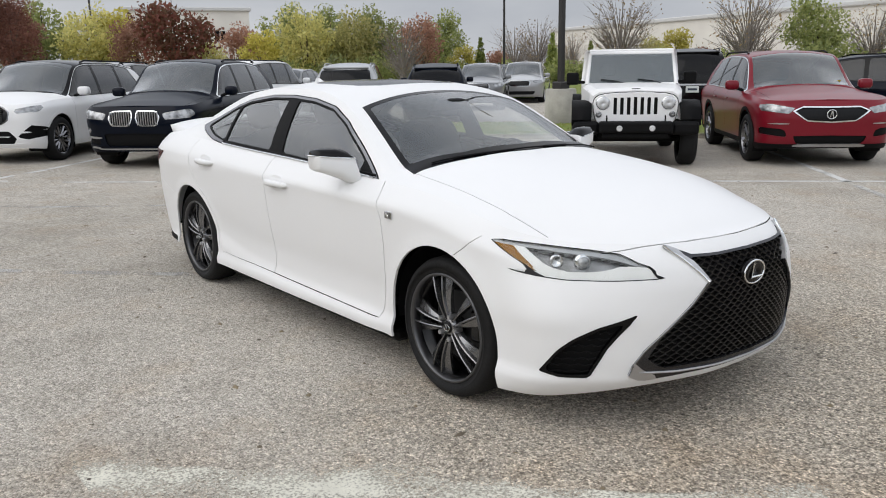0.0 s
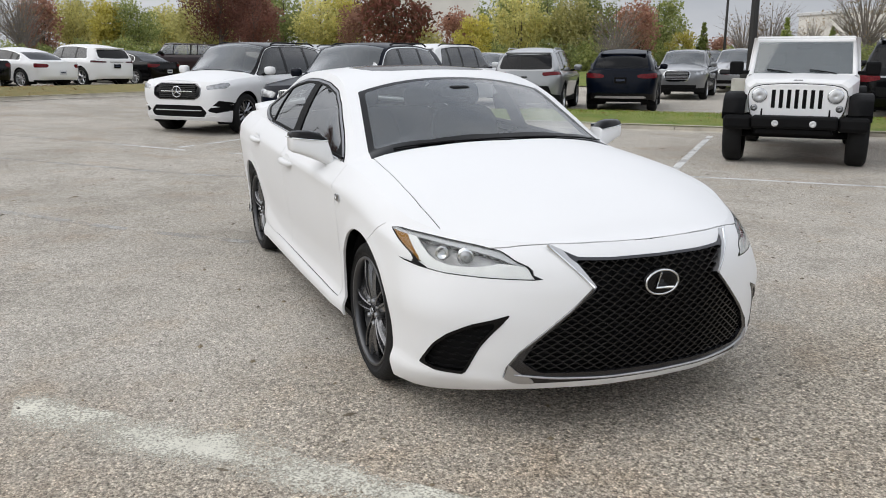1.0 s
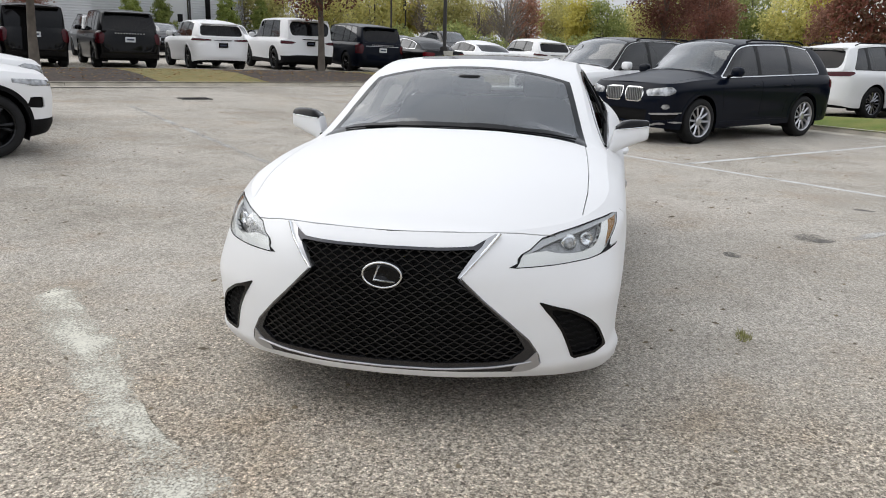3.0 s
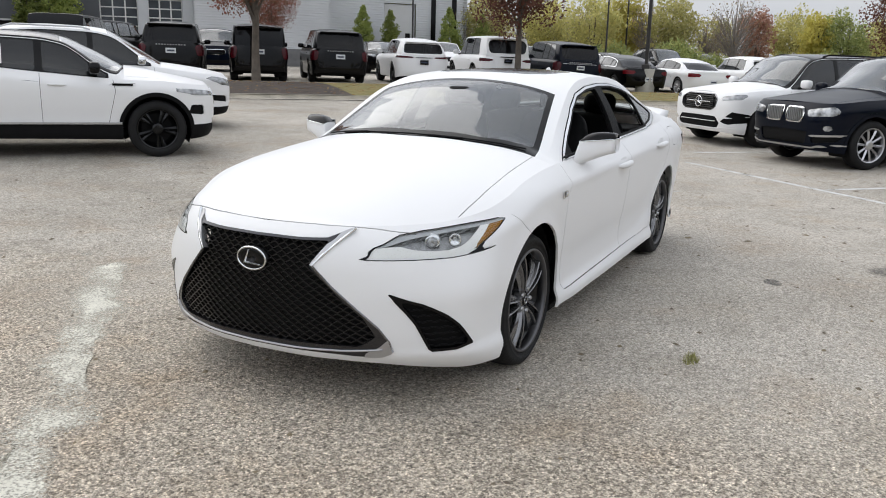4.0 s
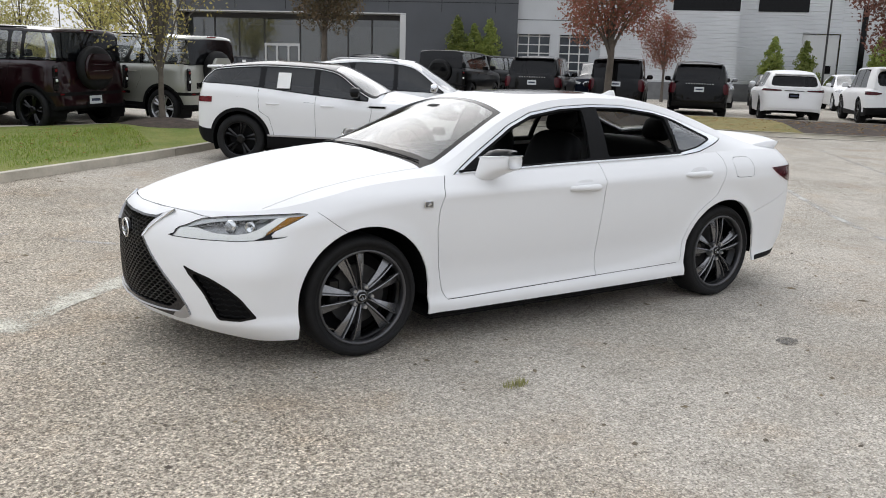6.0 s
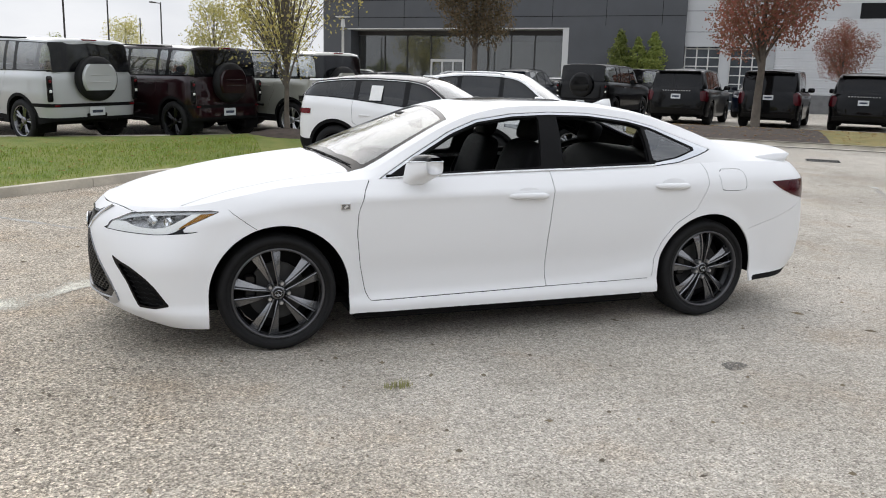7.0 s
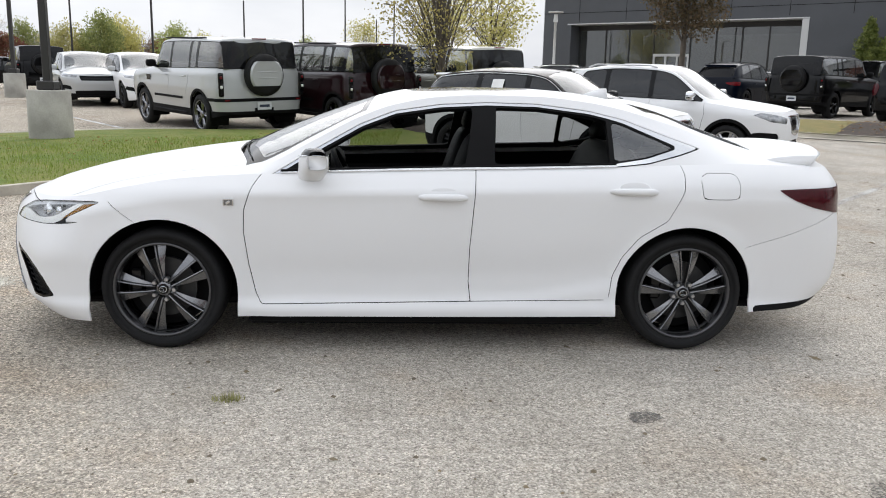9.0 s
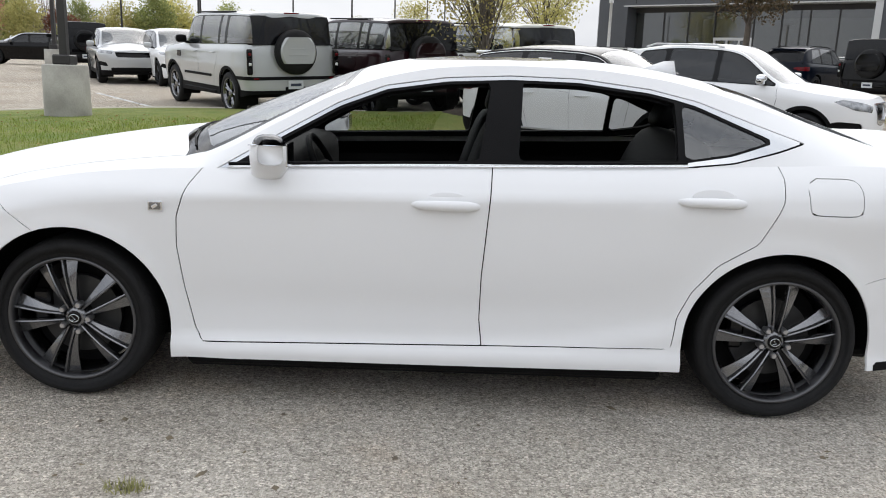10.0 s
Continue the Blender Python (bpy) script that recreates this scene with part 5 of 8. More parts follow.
def build_car(name, label, p, paint, fine=0.5):
    """A parked car from its main sizes and its outlines of grille, lamps and trims."""
    c, xf, xr = car_spec(p)
    hw, H, belt, wb, r = p["W"] / 2, p["H"], p["belt"], p["wb"], p["r"]
    car = new(name)
    tagged(car, label, p.get("cat", "car"), "parked cars")
    s = shell(c, fine)
    T = {k: smooth_table(c[k]) for k in ("ztop", "zr", "yr")}
    S = ("side",)
    ar = r + 0.055
    for x in (wb / 2, -wb / 2):
        s.cut(arch(x, r, ar), "hole", S)
    def fr(poly, deep=0.75):
        return lambda v: np.where(v[:, 0] > xf - deep, sdist(np.abs(v[:, 1]), v[:, 2], across(poly)), 9.0)

    def re(poly, deep=0.42):
        return lambda v: np.where(v[:, 0] < xr + deep, sdist(np.abs(v[:, 1]), v[:, 2], across(poly)), 9.0)
    for k, poly in enumerate(p.get("grille", ())):
        s.cut(fr(poly), "gframe", S)
        s.cut(lambda v, q=poly: fr(q)(v) + 0.018, "grille", ("gframe",))
    for poly in p.get("lamps", ()):
        s.cut(fr(poly, p.get("lampdeep", 0.75)), "lamp", S)
    for poly in p.get("intakes", ()):
        s.cut(fr(poly), "intake", S + ("lamp",))
    for poly in p.get("accents", ()):
        s.cut(fr(poly), "accent", S + ("intake",))
    for poly in p.get("tails", ()):
        s.cut(re(poly), "tail", S + ("cab",))
    for poly in p.get("rdark", ()):
        s.cut(re(poly, 0.5), "rdark", S)
    for poly in p.get("rbright", ()):
        s.cut(re(poly), "accent", S + ("rdark",))
    if p.get("clad", True):
        for x in (wb / 2, -wb / 2):
            s.cut(arch(x, r, ar + 0.055), "clad", S)
        s.cut(lambda v: v[:, 2] - p.get("sill", 0.40), "clad", S)
    pil = p["pillars"]
    s.seam(lambda v: side_of(v[:, 0], v[:, 2], [(pil[0], belt + 0.2), (pil[0] + 0.01, 0.42)]), 0.003, S)
    s.seam(lambda v: side_of(v[:, 0], v[:, 2], [(pil[1] - 0.05, belt + 0.2), (pil[1] - 0.02, belt - 0.25), (pil[1] + 0.14, 0.75), (pil[1] + 0.22, 0.42)]), 0.003, S)
    s.seam(lambda v: side_of(v[:, 0], v[:, 2], [(p["cow"] - 0.12, belt + 0.2), (p["cow"] - 0.05, 0.9), (p["cow"] - 0.16, 0.42)]), 0.003, S)
    if p.get("hoodseam", True):
        s.seam(lambda v: np.abs(v[:, 1]) - hw * 0.80, 0.003, ("top",))
    # the shade of the waist crease, drawn as a thin dark line
    if p.get("waist"):
        s.cut(side_line(p["waist"], 0.0035), "crease", S)
    xe = xr + p.get("dpillar", 0.36)

    def windows(v):
        f = np.maximum(T["ztop"](v[:, 0]) + 0.03 - v[:, 2], v[:, 2] - T["zr"](v[:, 0]) + 0.045)
        f = np.maximum(f, xe + 0.55 * (v[:, 2] - belt) - v[:, 0]) if p.get("slant", True) else np.maximum(f, xe - v[:, 0])
        f = np.maximum(f, v[:, 0] - p["cow"] + 0.14)
        return np.maximum(f, T["yr"](v[:, 0]) - 0.01 - np.abs(v[:, 1]))
    s.cut(lambda v: windows(v) - 0.016, "wtrim", ("cab",))
    s.cut(windows, "wpost", ("wtrim",))

    def panes(v):
        f = windows(v)
        for q in pil:
            f = np.maximum(f, 0.045 - np.abs(v[:, 0] - q))
        return f
    s.cut(panes, "win", ("wpost",))
    rf = p["rf"]
    s.cut(lambda v: np.maximum(np.maximum(np.abs(v[:, 1]) - T["yr"](v[:, 0]) + 0.045, rf + 0.02 - v[:, 0]), v[:, 0] - p["cow"] - 0.10), "screen", ("cab",))
    rr = xr + p["rr"]
    yy = hw * p.get("yt", 0.70)
    zt = H - p.get("drop", 0.06)
    rear = p.get("rearwin", [(-0.01, belt + 0.07), (hw * 0.74, belt + 0.09), (yy - 0.03, zt - 0.10), (-0.01, zt - 0.08)])
    s.cut(lambda v: np.maximum(end_poly(rear, False)(v), v[:, 0] - rr - 0.02), "rglass", ("cab",))
    if p.get("roof"):
        s.cut(lambda v: np.maximum(T["zr"](v[:, 0]) - 0.02 - v[:, 2], xr - v[:, 0]), "roof", ("cab",))
    s.cut(lambda v: np.maximum(v[:, 0] - p["cow"] - 0.10 + 0.10 * (v[:, 1] / hw)**2, xr + p["rb"] + 0.03 - v[:, 0]), "under", ("top",))
    s.emit_panels(("side", "top", "cab"), paint, car, (xf, xr), rim=0.012)
    s.emit_each("seam", "shut_line", SEAM, car, shift=-0.004)
    # dark colour in place of a folded crease
    s.emit_each("crease", "waist_line", DCHROME, car, shift=-0.002)
    if p.get("roof"):
        s.emit("roof", "roof", p["roof"], car, rim=0.01)
    s.emit_each("clad", "cladding", p.get("cladmat", CLAD), car, shift=0.006, rim=0.02)
    for sd in (1, -1):
        s.emit("wtrim", "window_trim", p.get("wtrim", GLOSSB), car, rim=0.01, side=sd)
        s.emit_each("wpost", "window_post", GLOSSB, car, side=sd)
        s.emit_each("win", "side_window", PRIV if p.get("dark", True) else GLASS, car, shift=-0.004, side=sd)
    for sd in (1, -1):
        s.emit("tail", "tail_lamp", p.get("tailmat", REDL), car, shift=0.012, rim=0.02, side=sd)
        s.emit("lamp", "headlamp", p.get("lampmat", PLAMP), car, shift=0.004, rim=0.02, side=sd)
    s.emit("screen", "windscreen", PRIV if p.get("blackscreen") else SCREENB, car, shift=-0.003)
    s.emit("rglass", "rear_screen", REARG, car, shift=-0.003)
    s.emit_each("grille", "grille", GLOSSB, car, shift=-0.02)
    s.emit_each("gframe", "grille_frame", p.get("gframe", CHROME), car, shift=0.006, rim=0.03)
    s.emit_each("intake", "air_intake", MATTB, car, shift=-0.02)
    s.emit_each("accent", "bright_trim", p.get("accent", ALLOY), car, shift=0.008, rim=0.02)
    s.emit_each("rdark", "rear_bumper", p.get("cladmat", CLAD), car, shift=0.006, rim=0.02)
    part("underbody", box_bm((p["L"] - 0.8, p["W"] - 0.5, 0.12), (xf - p["L"] / 2, 0, p.get("zb", 0.26) + 0.06), 0.03), MATTB, car)
    for x in (wb / 2, -wb / 2):
        for sd in (1, -1):
            vs = []
            for i in range(17):
                a = math.radians(-25 + 230 * i / 16)
                for y in (hw - 0.05, hw - 0.42):
                    vs.append((x + (ar + 0.012) * math.cos(a), sd * y, r + (ar + 0.012) * math.sin(a)))
            k = len(vs)
            vs.append((x, sd * (hw - 0.42), r))
            mesh_ob("wheel_liner", vs, [[2 * i, 2 * i + 1, 2 * i + 3, 2 * i + 2] for i in range(16)] + [[2 * i + 1, k, 2 * i + 3] for i in range(16)], MATTB, car)
            wheel_of(car, x, sd * (hw - 0.145), r, 0.25, p.get("rim", "black"), sd)
    # mirrors and handles
    for sd in (1, -1):
        mx = p["cow"] - 0.30
        mm = new("door_mirror")
        mm.parent = car
        mesh_ob("mirror_shell", *blob((0.15, 0.22, 0.16), (mx, sd * (hw + 0.06), belt + 0.10), 3.4, 16, 8), p.get("mirror", paint), mm, True)
        mesh_ob("mirror_foot", *tube([(mx + 0.02, sd * (hw - 0.10), belt + 0.02), (mx, sd * (hw + 0.02), belt + 0.06)], 0.028, 6), MATTB, mm)
        if p.get("handles", True):
            for x in (pil[0] + 0.20, pil[1] + 0.20):
                mesh_ob("door_handle", *tube([(x + 0.11, sd * (hw - 0.015), belt - 0.13), (x + 0.06, sd * (hw + 0.012), belt - 0.13), (x - 0.08, sd * (hw + 0.012), belt - 0.13), (x - 0.11, sd * (hw - 0.015), belt - 0.13)], 0.013, 6), p.get("handlemat", paint), car)
        if p.get("rails", True):
            zr = H - 0.04
            mesh_ob("roof_rail", *tube([(rf - 0.25, sd * (yy - 0.05), zr - 0.02), (rf - 0.40, sd * (yy - 0.05), zr + 0.014), (xr + p["rr"] + 0.35, sd * (yy - 0.05), zr + 0.014), (xr + p["rr"] + 0.18, sd * (yy - 0.05), zr - 0.04)], 0.016, 6), p.get("railmat", MATTB), car, True)
    if p.get("spoiler", True):
        part("roof_spoiler", box_bm((0.22, yy * 1.80, 0.045), (xr + p["rr"] - 0.10, 0, zt - 0.045), 0.018), p.get("spoilermat", paint), car)
    if p.get("plate", True) is not False:
        pz, px = p.get("plate", (0.86, 0.02))[:2] if isinstance(p.get("plate"), tuple) else (0.86, 0.03)
        pl = new("number_plate")
        pl.parent = car
        part("plate_panel", box_bm((0.01, 0.31, 0.155), (xr + px - 0.01, 0, pz), 0.003), PLATE if p.get("whiteplate", True) else GLOSSB, pl)
        part("plate_bar", box_bm((0.004, 0.22, 0.05), (xr + px - 0.016, 0, pz), 0.001), INK, pl)
    for y0, y1, z, d, mt, nm in p.get("bars", ()):
        part(nm, box_bm((0.02, abs(y1 - y0), d), (xr + p.get("barx", 0.035), (y0 + y1) / 2, z), 0.004), mt, car)
    for f in p.get("extra", ()):
        f(car, xf, xr, hw)
    return car


SCREENB = glass("parked_windscreen", (0.035, 0.042, 0.045), alpha=0.80, ior=1.65)


def ring_badge(y, z, rad, inset=0.012, arms=(90, 210, 330), root=0.0):
    def f(car, xf, xr, hw):
        b = new("badge")
        b.parent = car
        pts = [(xf + 0.004 - inset, y + rad * math.cos(a), z + rad * math.sin(a)) for a in np.linspace(0, 2 * math.pi, 25)[:-1]]
        mesh_ob("badge_ring", *tube(pts, rad * 0.10, 6, True), CHROME, b, True)
        for a in arms:
            q = math.radians(a)
            mesh_ob("badge_arm", *tube([(xf + 0.006 - inset, y, z + root * rad), (xf + 0.006 - inset, y + rad * math.cos(q), z + rad * math.sin(q))], [rad * 0.16, rad * 0.05], 5), CHROME, b)
    return f


def slats(y0, y1, z0, z1, n, mt, vertical=True, inset=0.012):
    def f(car, xf, xr, hw):
        for i in range(n):
            q = (i + 0.5) / n
            for sd in (1, -1):
                if vertical:
                    y = sd * (y0 + (y1 - y0) * q)
                    part("grille_slat", box_bm((0.03, 0.014, z1 - z0), (xf - inset - 0.10 * (abs(y) / hw)**3, y, (z0 + z1) / 2), 0.004), mt, car)
                elif sd > 0:
                    z = z0 + (z1 - z0) * q
                    part("grille_slat", box_bm((0.03, (y1 - y0) * 2, 0.02), (xf - inset, 0, z), 0.004), mt, car)
    return f


def spare(z=1.14, rad=0.40, cover=None):
    def f(car, xf, xr, hw):
        sp = new("spare_wheel")
        sp.parent = car
        v, g = lathe([(0.001, 0.0), (rad * 0.70, 0.0), (rad * 0.94, 0.02), (rad, 0.07), (rad, 0.17), (rad * 0.9, 0.22), (0.001, 0.22)], 40)
        mesh_ob("spare_tyre", [(xr - 0.16 + q[1], q[0], z + q[2]) for q in v], g, RUBBER, sp, True)
        v, g = lathe([(0.001, -0.012), (rad * 0.60, -0.012), (rad * 0.72, 0.0), (rad * 0.72, 0.02), (0.001, 0.02)], 32)
        mesh_ob("spare_cover", [(xr - 0.175 + q[1] * 1.4, q[0], z + max(-rad * 0.50, min(rad * 0.66, q[2]))) for q in lathe([(0.001, -0.012), (rad * 0.80, -0.012), (rad * 0.87, 0.004), (rad * 0.87, 0.03), (0.001, 0.03)], 40)[0]], lathe([(0.001, -0.012), (rad * 0.80, -0.012), (rad * 0.87, 0.004), (rad * 0.87, 0.03), (0.001, 0.03)], 40)[1], cover or GLOSSB, sp, False)
        for dz in (-0.05, 0.07):
            part("cover_rib", box_bm((0.012, rad * 1.0, 0.012), (xr - 0.194, 0, z + dz), 0.003), cover or GLOSSB, sp)
    return f


def bed_rear():
    """Square stacked tail lamps of a boxy four-wheel drive."""
    def f(car, xf, xr, hw):
        for sd in (1, -1):
            for z in (0.98, 1.16):
                t = new("tail_lamp")
                t.parent = car
                part("lamp_block", box_bm((0.05, 0.10, 0.13), (xr + 0.03, sd * hw * 0.90, z), 0.012), GLOSSB, t)
                part("lamp_eye", box_bm((0.02, 0.055, 0.055), (xr + 0.003, sd * hw * 0.90, z), 0.01), PAPER if z < 1.0 else REDL, t)
            part("corner_panel", box_bm((0.05, 0.11, 0.46), (xr + 0.045, sd * hw * 0.89, 1.02), 0.02), GLOSSB, car)
    return f


SUV = dict(L=4.75, W=1.93, H=1.68, wb=2.86, fo=0.88, r=0.37, hood=0.98, belt=1.05, cow=0.98, cz=1.16, rf=0.22, rr=0.72, rb=0.17, drop=0.10, dpillar=0.62, pillars=(-0.12, -1.02, -9))
FR = dict(
    grille=[[(-0.01, 0.92), (0.40, 0.93), (0.46, 0.84), (0.40, 0.70), (-0.01, 0.70)]],
    lamps=[[(0.52, 0.93), (0.88, 0.95), (0.95, 0.86), (0.60, 0.82)]],
    intakes=[[(-0.01, 0.36), (0.6, 0.36), (0.66, 0.50), (-0.01, 0.50)]])
RE = dict(
    tails=[[(0.50, 1.02), (1.0, 1.04), (1.0, 0.90), (0.72, 0.90), (0.50, 0.97)]],
    rdark=[[(-0.01, 0.2), (1.05, 0.2), (1.05, 0.50), (0.75, 0.56), (-0.01, 0.56)]])


def S(**k):
    d = dict(SUV)
    d.update(RE)
    d.update(FR)
    d.update(k)
    return d


# row in front of the grass, noses towards the middle
gle = build_car("sport_utility_car", "white five-door sport utility car with black roof rails, parked nose out", S(
    L=4.92, W=1.98, H=1.78, wb=2.995, fo=0.87, r=0.385, hood=1.02, belt=1.10, cow=1.08, cz=1.20, rf=0.35, rim="multi", cladmat=WHITE, sill=0.36, roof=GLOSSB,
    nf=4.3, nose=0.6, lampdeep=0.5,
    grille=[[(-0.01, 0.975), (0.42, 0.975), (0.55, 0.885), (0.53, 0.74), (0.42, 0.665), (-0.01, 0.66)]], gframe=DCHROME,
    lamps=[[(0.60, 0.915), (0.86, 0.975), (0.965, 0.985), (0.95, 0.885), (0.66, 0.855)]],
    intakes=[[(-0.01, 0.33), (0.56, 0.33), (0.64, 0.44), (0.52, 0.56), (-0.01, 0.57)], [(0.64, 0.46), (0.80, 0.42), (0.955, 0.46), (0.955, 0.63), (0.86, 0.66)]],
    accents=[[(-0.01, 0.30), (0.60, 0.31), (0.95, 0.38), (0.95, 0.405), (0.58, 0.345), (-0.01, 0.335)], [(0.66, 0.52), (0.955, 0.55), (0.955, 0.575), (0.70, 0.55)], [(-0.01, 0.46), (0.56, 0.46), (0.56, 0.475), (-0.01, 0.475)]], accent=WHITE,
    extra=(ring_badge(0, 0.81, 0.10), slats(0.10, 0.46, 0.80, 0.83, 1, CHROME, False), slats(0, 0.42, 0.70, 0.94, 7, DISC, False, 0.03))), WHITE, 0.6)
place(gle, -13.04, 1.02, -44)
x5 = build_car("sport_utility_car", "dark navy sport utility car with twin barred grille, parked nose out", S(
    L=4.89, W=1.94, H=1.74, wb=2.93, fo=0.86, r=0.375, hood=1.00, belt=1.08, cow=1.02, cz=1.19, rf=0.28, rim="silver10", cladmat=NAVY, sill=0.36, wtrim=CHROME, dark=True, nf=4.2, nose=0.6,
    grille=[[(0.03, 0.925), (0.38, 0.92), (0.43, 0.81), (0.38, 0.68), (0.07, 0.68), (0.025, 0.80)]],
    lamps=[[(0.46, 0.88), (0.86, 0.94), (0.93, 0.86), (0.86, 0.80), (0.50, 0.78)], [(0.76, 0.655), (0.86, 0.66), (0.86, 0.58), (0.76, 0.58)]],
    intakes=[[(-0.01, 0.36), (0.48, 0.36), (0.52, 0.56), (-0.01, 0.58)], [(0.58, 0.38), (0.88, 0.42), (0.92, 0.52), (0.60, 0.50)]],
    accents=[[(-0.01, 0.30), (0.6, 0.31), (0.92, 0.36), (0.92, 0.39), (0.58, 0.345), (-0.01, 0.335)], [(0.56, 0.48), (0.92, 0.50), (0.92, 0.53), (0.56, 0.51)]],
    extra=(slats(0.06, 0.41, 0.70, 0.905, 9, ALLOY),)), NAVY, 0.6)
place(x5, -10.5, 2.79, -45)
mdx = build_car("sport_utility_car", "deep red three-row sport utility car, parked nose out", S(
    L=4.98, W=1.96, H=1.72, wb=2.82, fo=0.98, r=0.37, hood=0.98, belt=1.06, cow=1.0, cz=1.16, rf=0.25, rim="twin", cladmat=MATTB, sill=0.34, wtrim=CHROME, nf=4.0, nose=0.65,
    grille=[[(-0.01, 0.87), (0.40, 0.885), (0.54, 0.82), (0.34, 0.67), (-0.01, 0.61)]],
    lamps=[[(0.50, 0.86), (0.82, 0.92), (0.95, 0.90), (0.92, 0.82), (0.58, 0.78)]], 
    intakes=[[(-0.01, 0.34), (0.46, 0.34), (0.52, 0.46), (-0.01, 0.48)], [(0.58, 0.44), (0.92, 0.48), (0.92, 0.58), (0.64, 0.56)]],
    accents=[[(-0.01, 0.30), (0.50, 0.30), (0.52, 0.34), (-0.01, 0.345)], [(0.56, 0.62), (0.92, 0.64), (0.92, 0.66), (0.56, 0.64)]],
    extra=(ring_badge(0, 0.77, 0.065, 0.012, (245, 295), 0.8),)), RED, 0.6)
part("window_sticker", box_bm((0.10, 0.004, 0.06), (0, 0, 0), 0.001), YELLOWP, mdx, "small yellow paper sticker at the foot of the windscreen").matrix_basis = pose(0.86, 0.55, 1.205, 62, 0, 90)
place(mdx, -3.09, 10.31, -45.5)

# beyond the grass, tails towards the middle
GREYS = S(
    L=4.62, W=1.86, H=1.68, wb=2.70, fo=0.92, r=0.365, rim="silver5", belt=1.04, railmat=ALLOY,
    tails=[[(0.42, 1.05), (0.92, 1.08), (0.92, 1.00), (0.46, 0.96)]], rdark=[[(-0.01, 0.2), (1, 0.2), (1, 0.46), (0.70, 0.52), (0.62, 0.72), (-0.01, 0.72)]], plate=(0.62, 0.0), whiteplate=False,
    bars=((-0.08, 0.08, 0.94, 0.03, GLOSSB, "badge"),))
cher = build_car("sport_utility_car", "silver-grey sport utility car with slim red tail lamps", GREYS, SILVER, 0.5)
place(cher, -15.43, 9.5, 141)
glc = build_car("sport_utility_car", "black sport utility car with red tail lamps and bright bumper trim", S(
    L=4.66, W=1.89, H=1.64, wb=2.87, fo=0.80, r=0.37, rim="silver5", cladmat=BLACKP, sill=0.36, railmat=MATTB,
    tails=[[(0.40, 0.99), (0.92, 1.02), (0.92, 0.90), (0.56, 0.88), (0.40, 0.92)]], rdark=[[(-0.01, 0.2), (1, 0.2), (1, 0.44), (0.7, 0.50), (-0.01, 0.50)]],
    rbright=[[(-0.01, 0.36), (0.70, 0.38), (0.70, 0.44), (-0.01, 0.42)]], plate=(0.84, 0.0), whiteplate=False), NAVY, 0.5)
place(glc, -14.95, 12.1, 141)
x7 = build_car("sport_utility_car", "large white sport utility car with a dark rear screen", S(
    L=5.15, W=2.0, H=1.80, wb=3.10, fo=0.88, r=0.39, belt=1.10, rim="multi", cladmat=WHITE, sill=0.36, rails=True, railmat=MATTB, rr=0.5, dpillar=0.42, pillars=(-0.1, -1.05, -1.75),
    tailmat=DREDL, tails=[[(0.30, 1.10), (0.95, 1.12), (0.95, 1.02), (0.50, 1.01)]], rdark=[[(-0.01, 0.2), (0.6, 0.2), (0.7, 0.50), (-0.01, 0.50)], [(0.62, 0.36), (0.96, 0.40), (0.96, 0.56), (0.66, 0.52)]], plate=(0.80, 0.0), whiteplate=False), WHITE, 0.5)
place(x7, -17.6, 7.8, 128)
odyssey = build_car("minivan", "silver minivan parked nose out beyond the grass", S(
    L=5.15, W=2.0, H=1.72, wb=3.0, fo=0.98, r=0.34, hood=0.96, belt=1.04, cow=1.30, cz=1.16, rf=0.42, rim="silver5", rails=False, pillars=(0.1, -0.95, -1.7), cladmat=SILVER, sill=0.3, accent=CHROME,
    accents=[[(-0.01, 0.74), (0.44, 0.75), (0.44, 0.78), (-0.01, 0.77)]]), SILVER, 0.42)
place(odyssey, -21.9, 22.6, -50)
q5 = build_car("sport_utility_car", "grey sport utility car with a large barred grille", S(
    L=4.68, W=1.89, H=1.66, wb=2.82, r=0.37, rim="silver5", extra=(slats(0, 0.36, 0.66, 0.94, 6, ALLOY, False),),
    grille=[[(-0.01, 0.96), (0.38, 0.96), (0.44, 0.84), (0.34, 0.60), (-0.01, 0.60)]]), GREY, 0.42)
place(q5, -18.9, 17.4, -46)
yukon = build_car("sport_utility_car", "large black sport utility car with bright tail trim", S(
    L=5.3, W=2.04, H=1.90, wb=3.0, fo=1.0, r=0.40, belt=1.16, hood=1.12, cz=1.28, rim="silver5", drop=0.08, cladmat=BLACKP, nr=5,
    rbright=[[(-0.01, 0.98), (0.62, 0.98), (0.62, 1.03), (-0.01, 1.03)]], plate=(0.9, 0.0)), BLACKP, 0.42)
place(yukon, -9.3, 16.4, 128)
kblue = build_car("sport_utility_car", "dark blue sport utility car standing across", S(rim="silver5"), NAVY, 0.42)
place(kblue, -3.2, 16.2, 20)
ldark = build_car("sport_utility_car", "dark sport utility car behind the parked row", S(H=1.78, belt=1.12), GREY, 0.42)
place(ldark, -18.4, 4.2, 134)
gsed = build_car("sport_utility_car", "grey-green compact sport utility car beyond the grass", S(H=1.58, rails=False), GREY, 0.42)
place(gsed, -24.0, 12.0, -46)

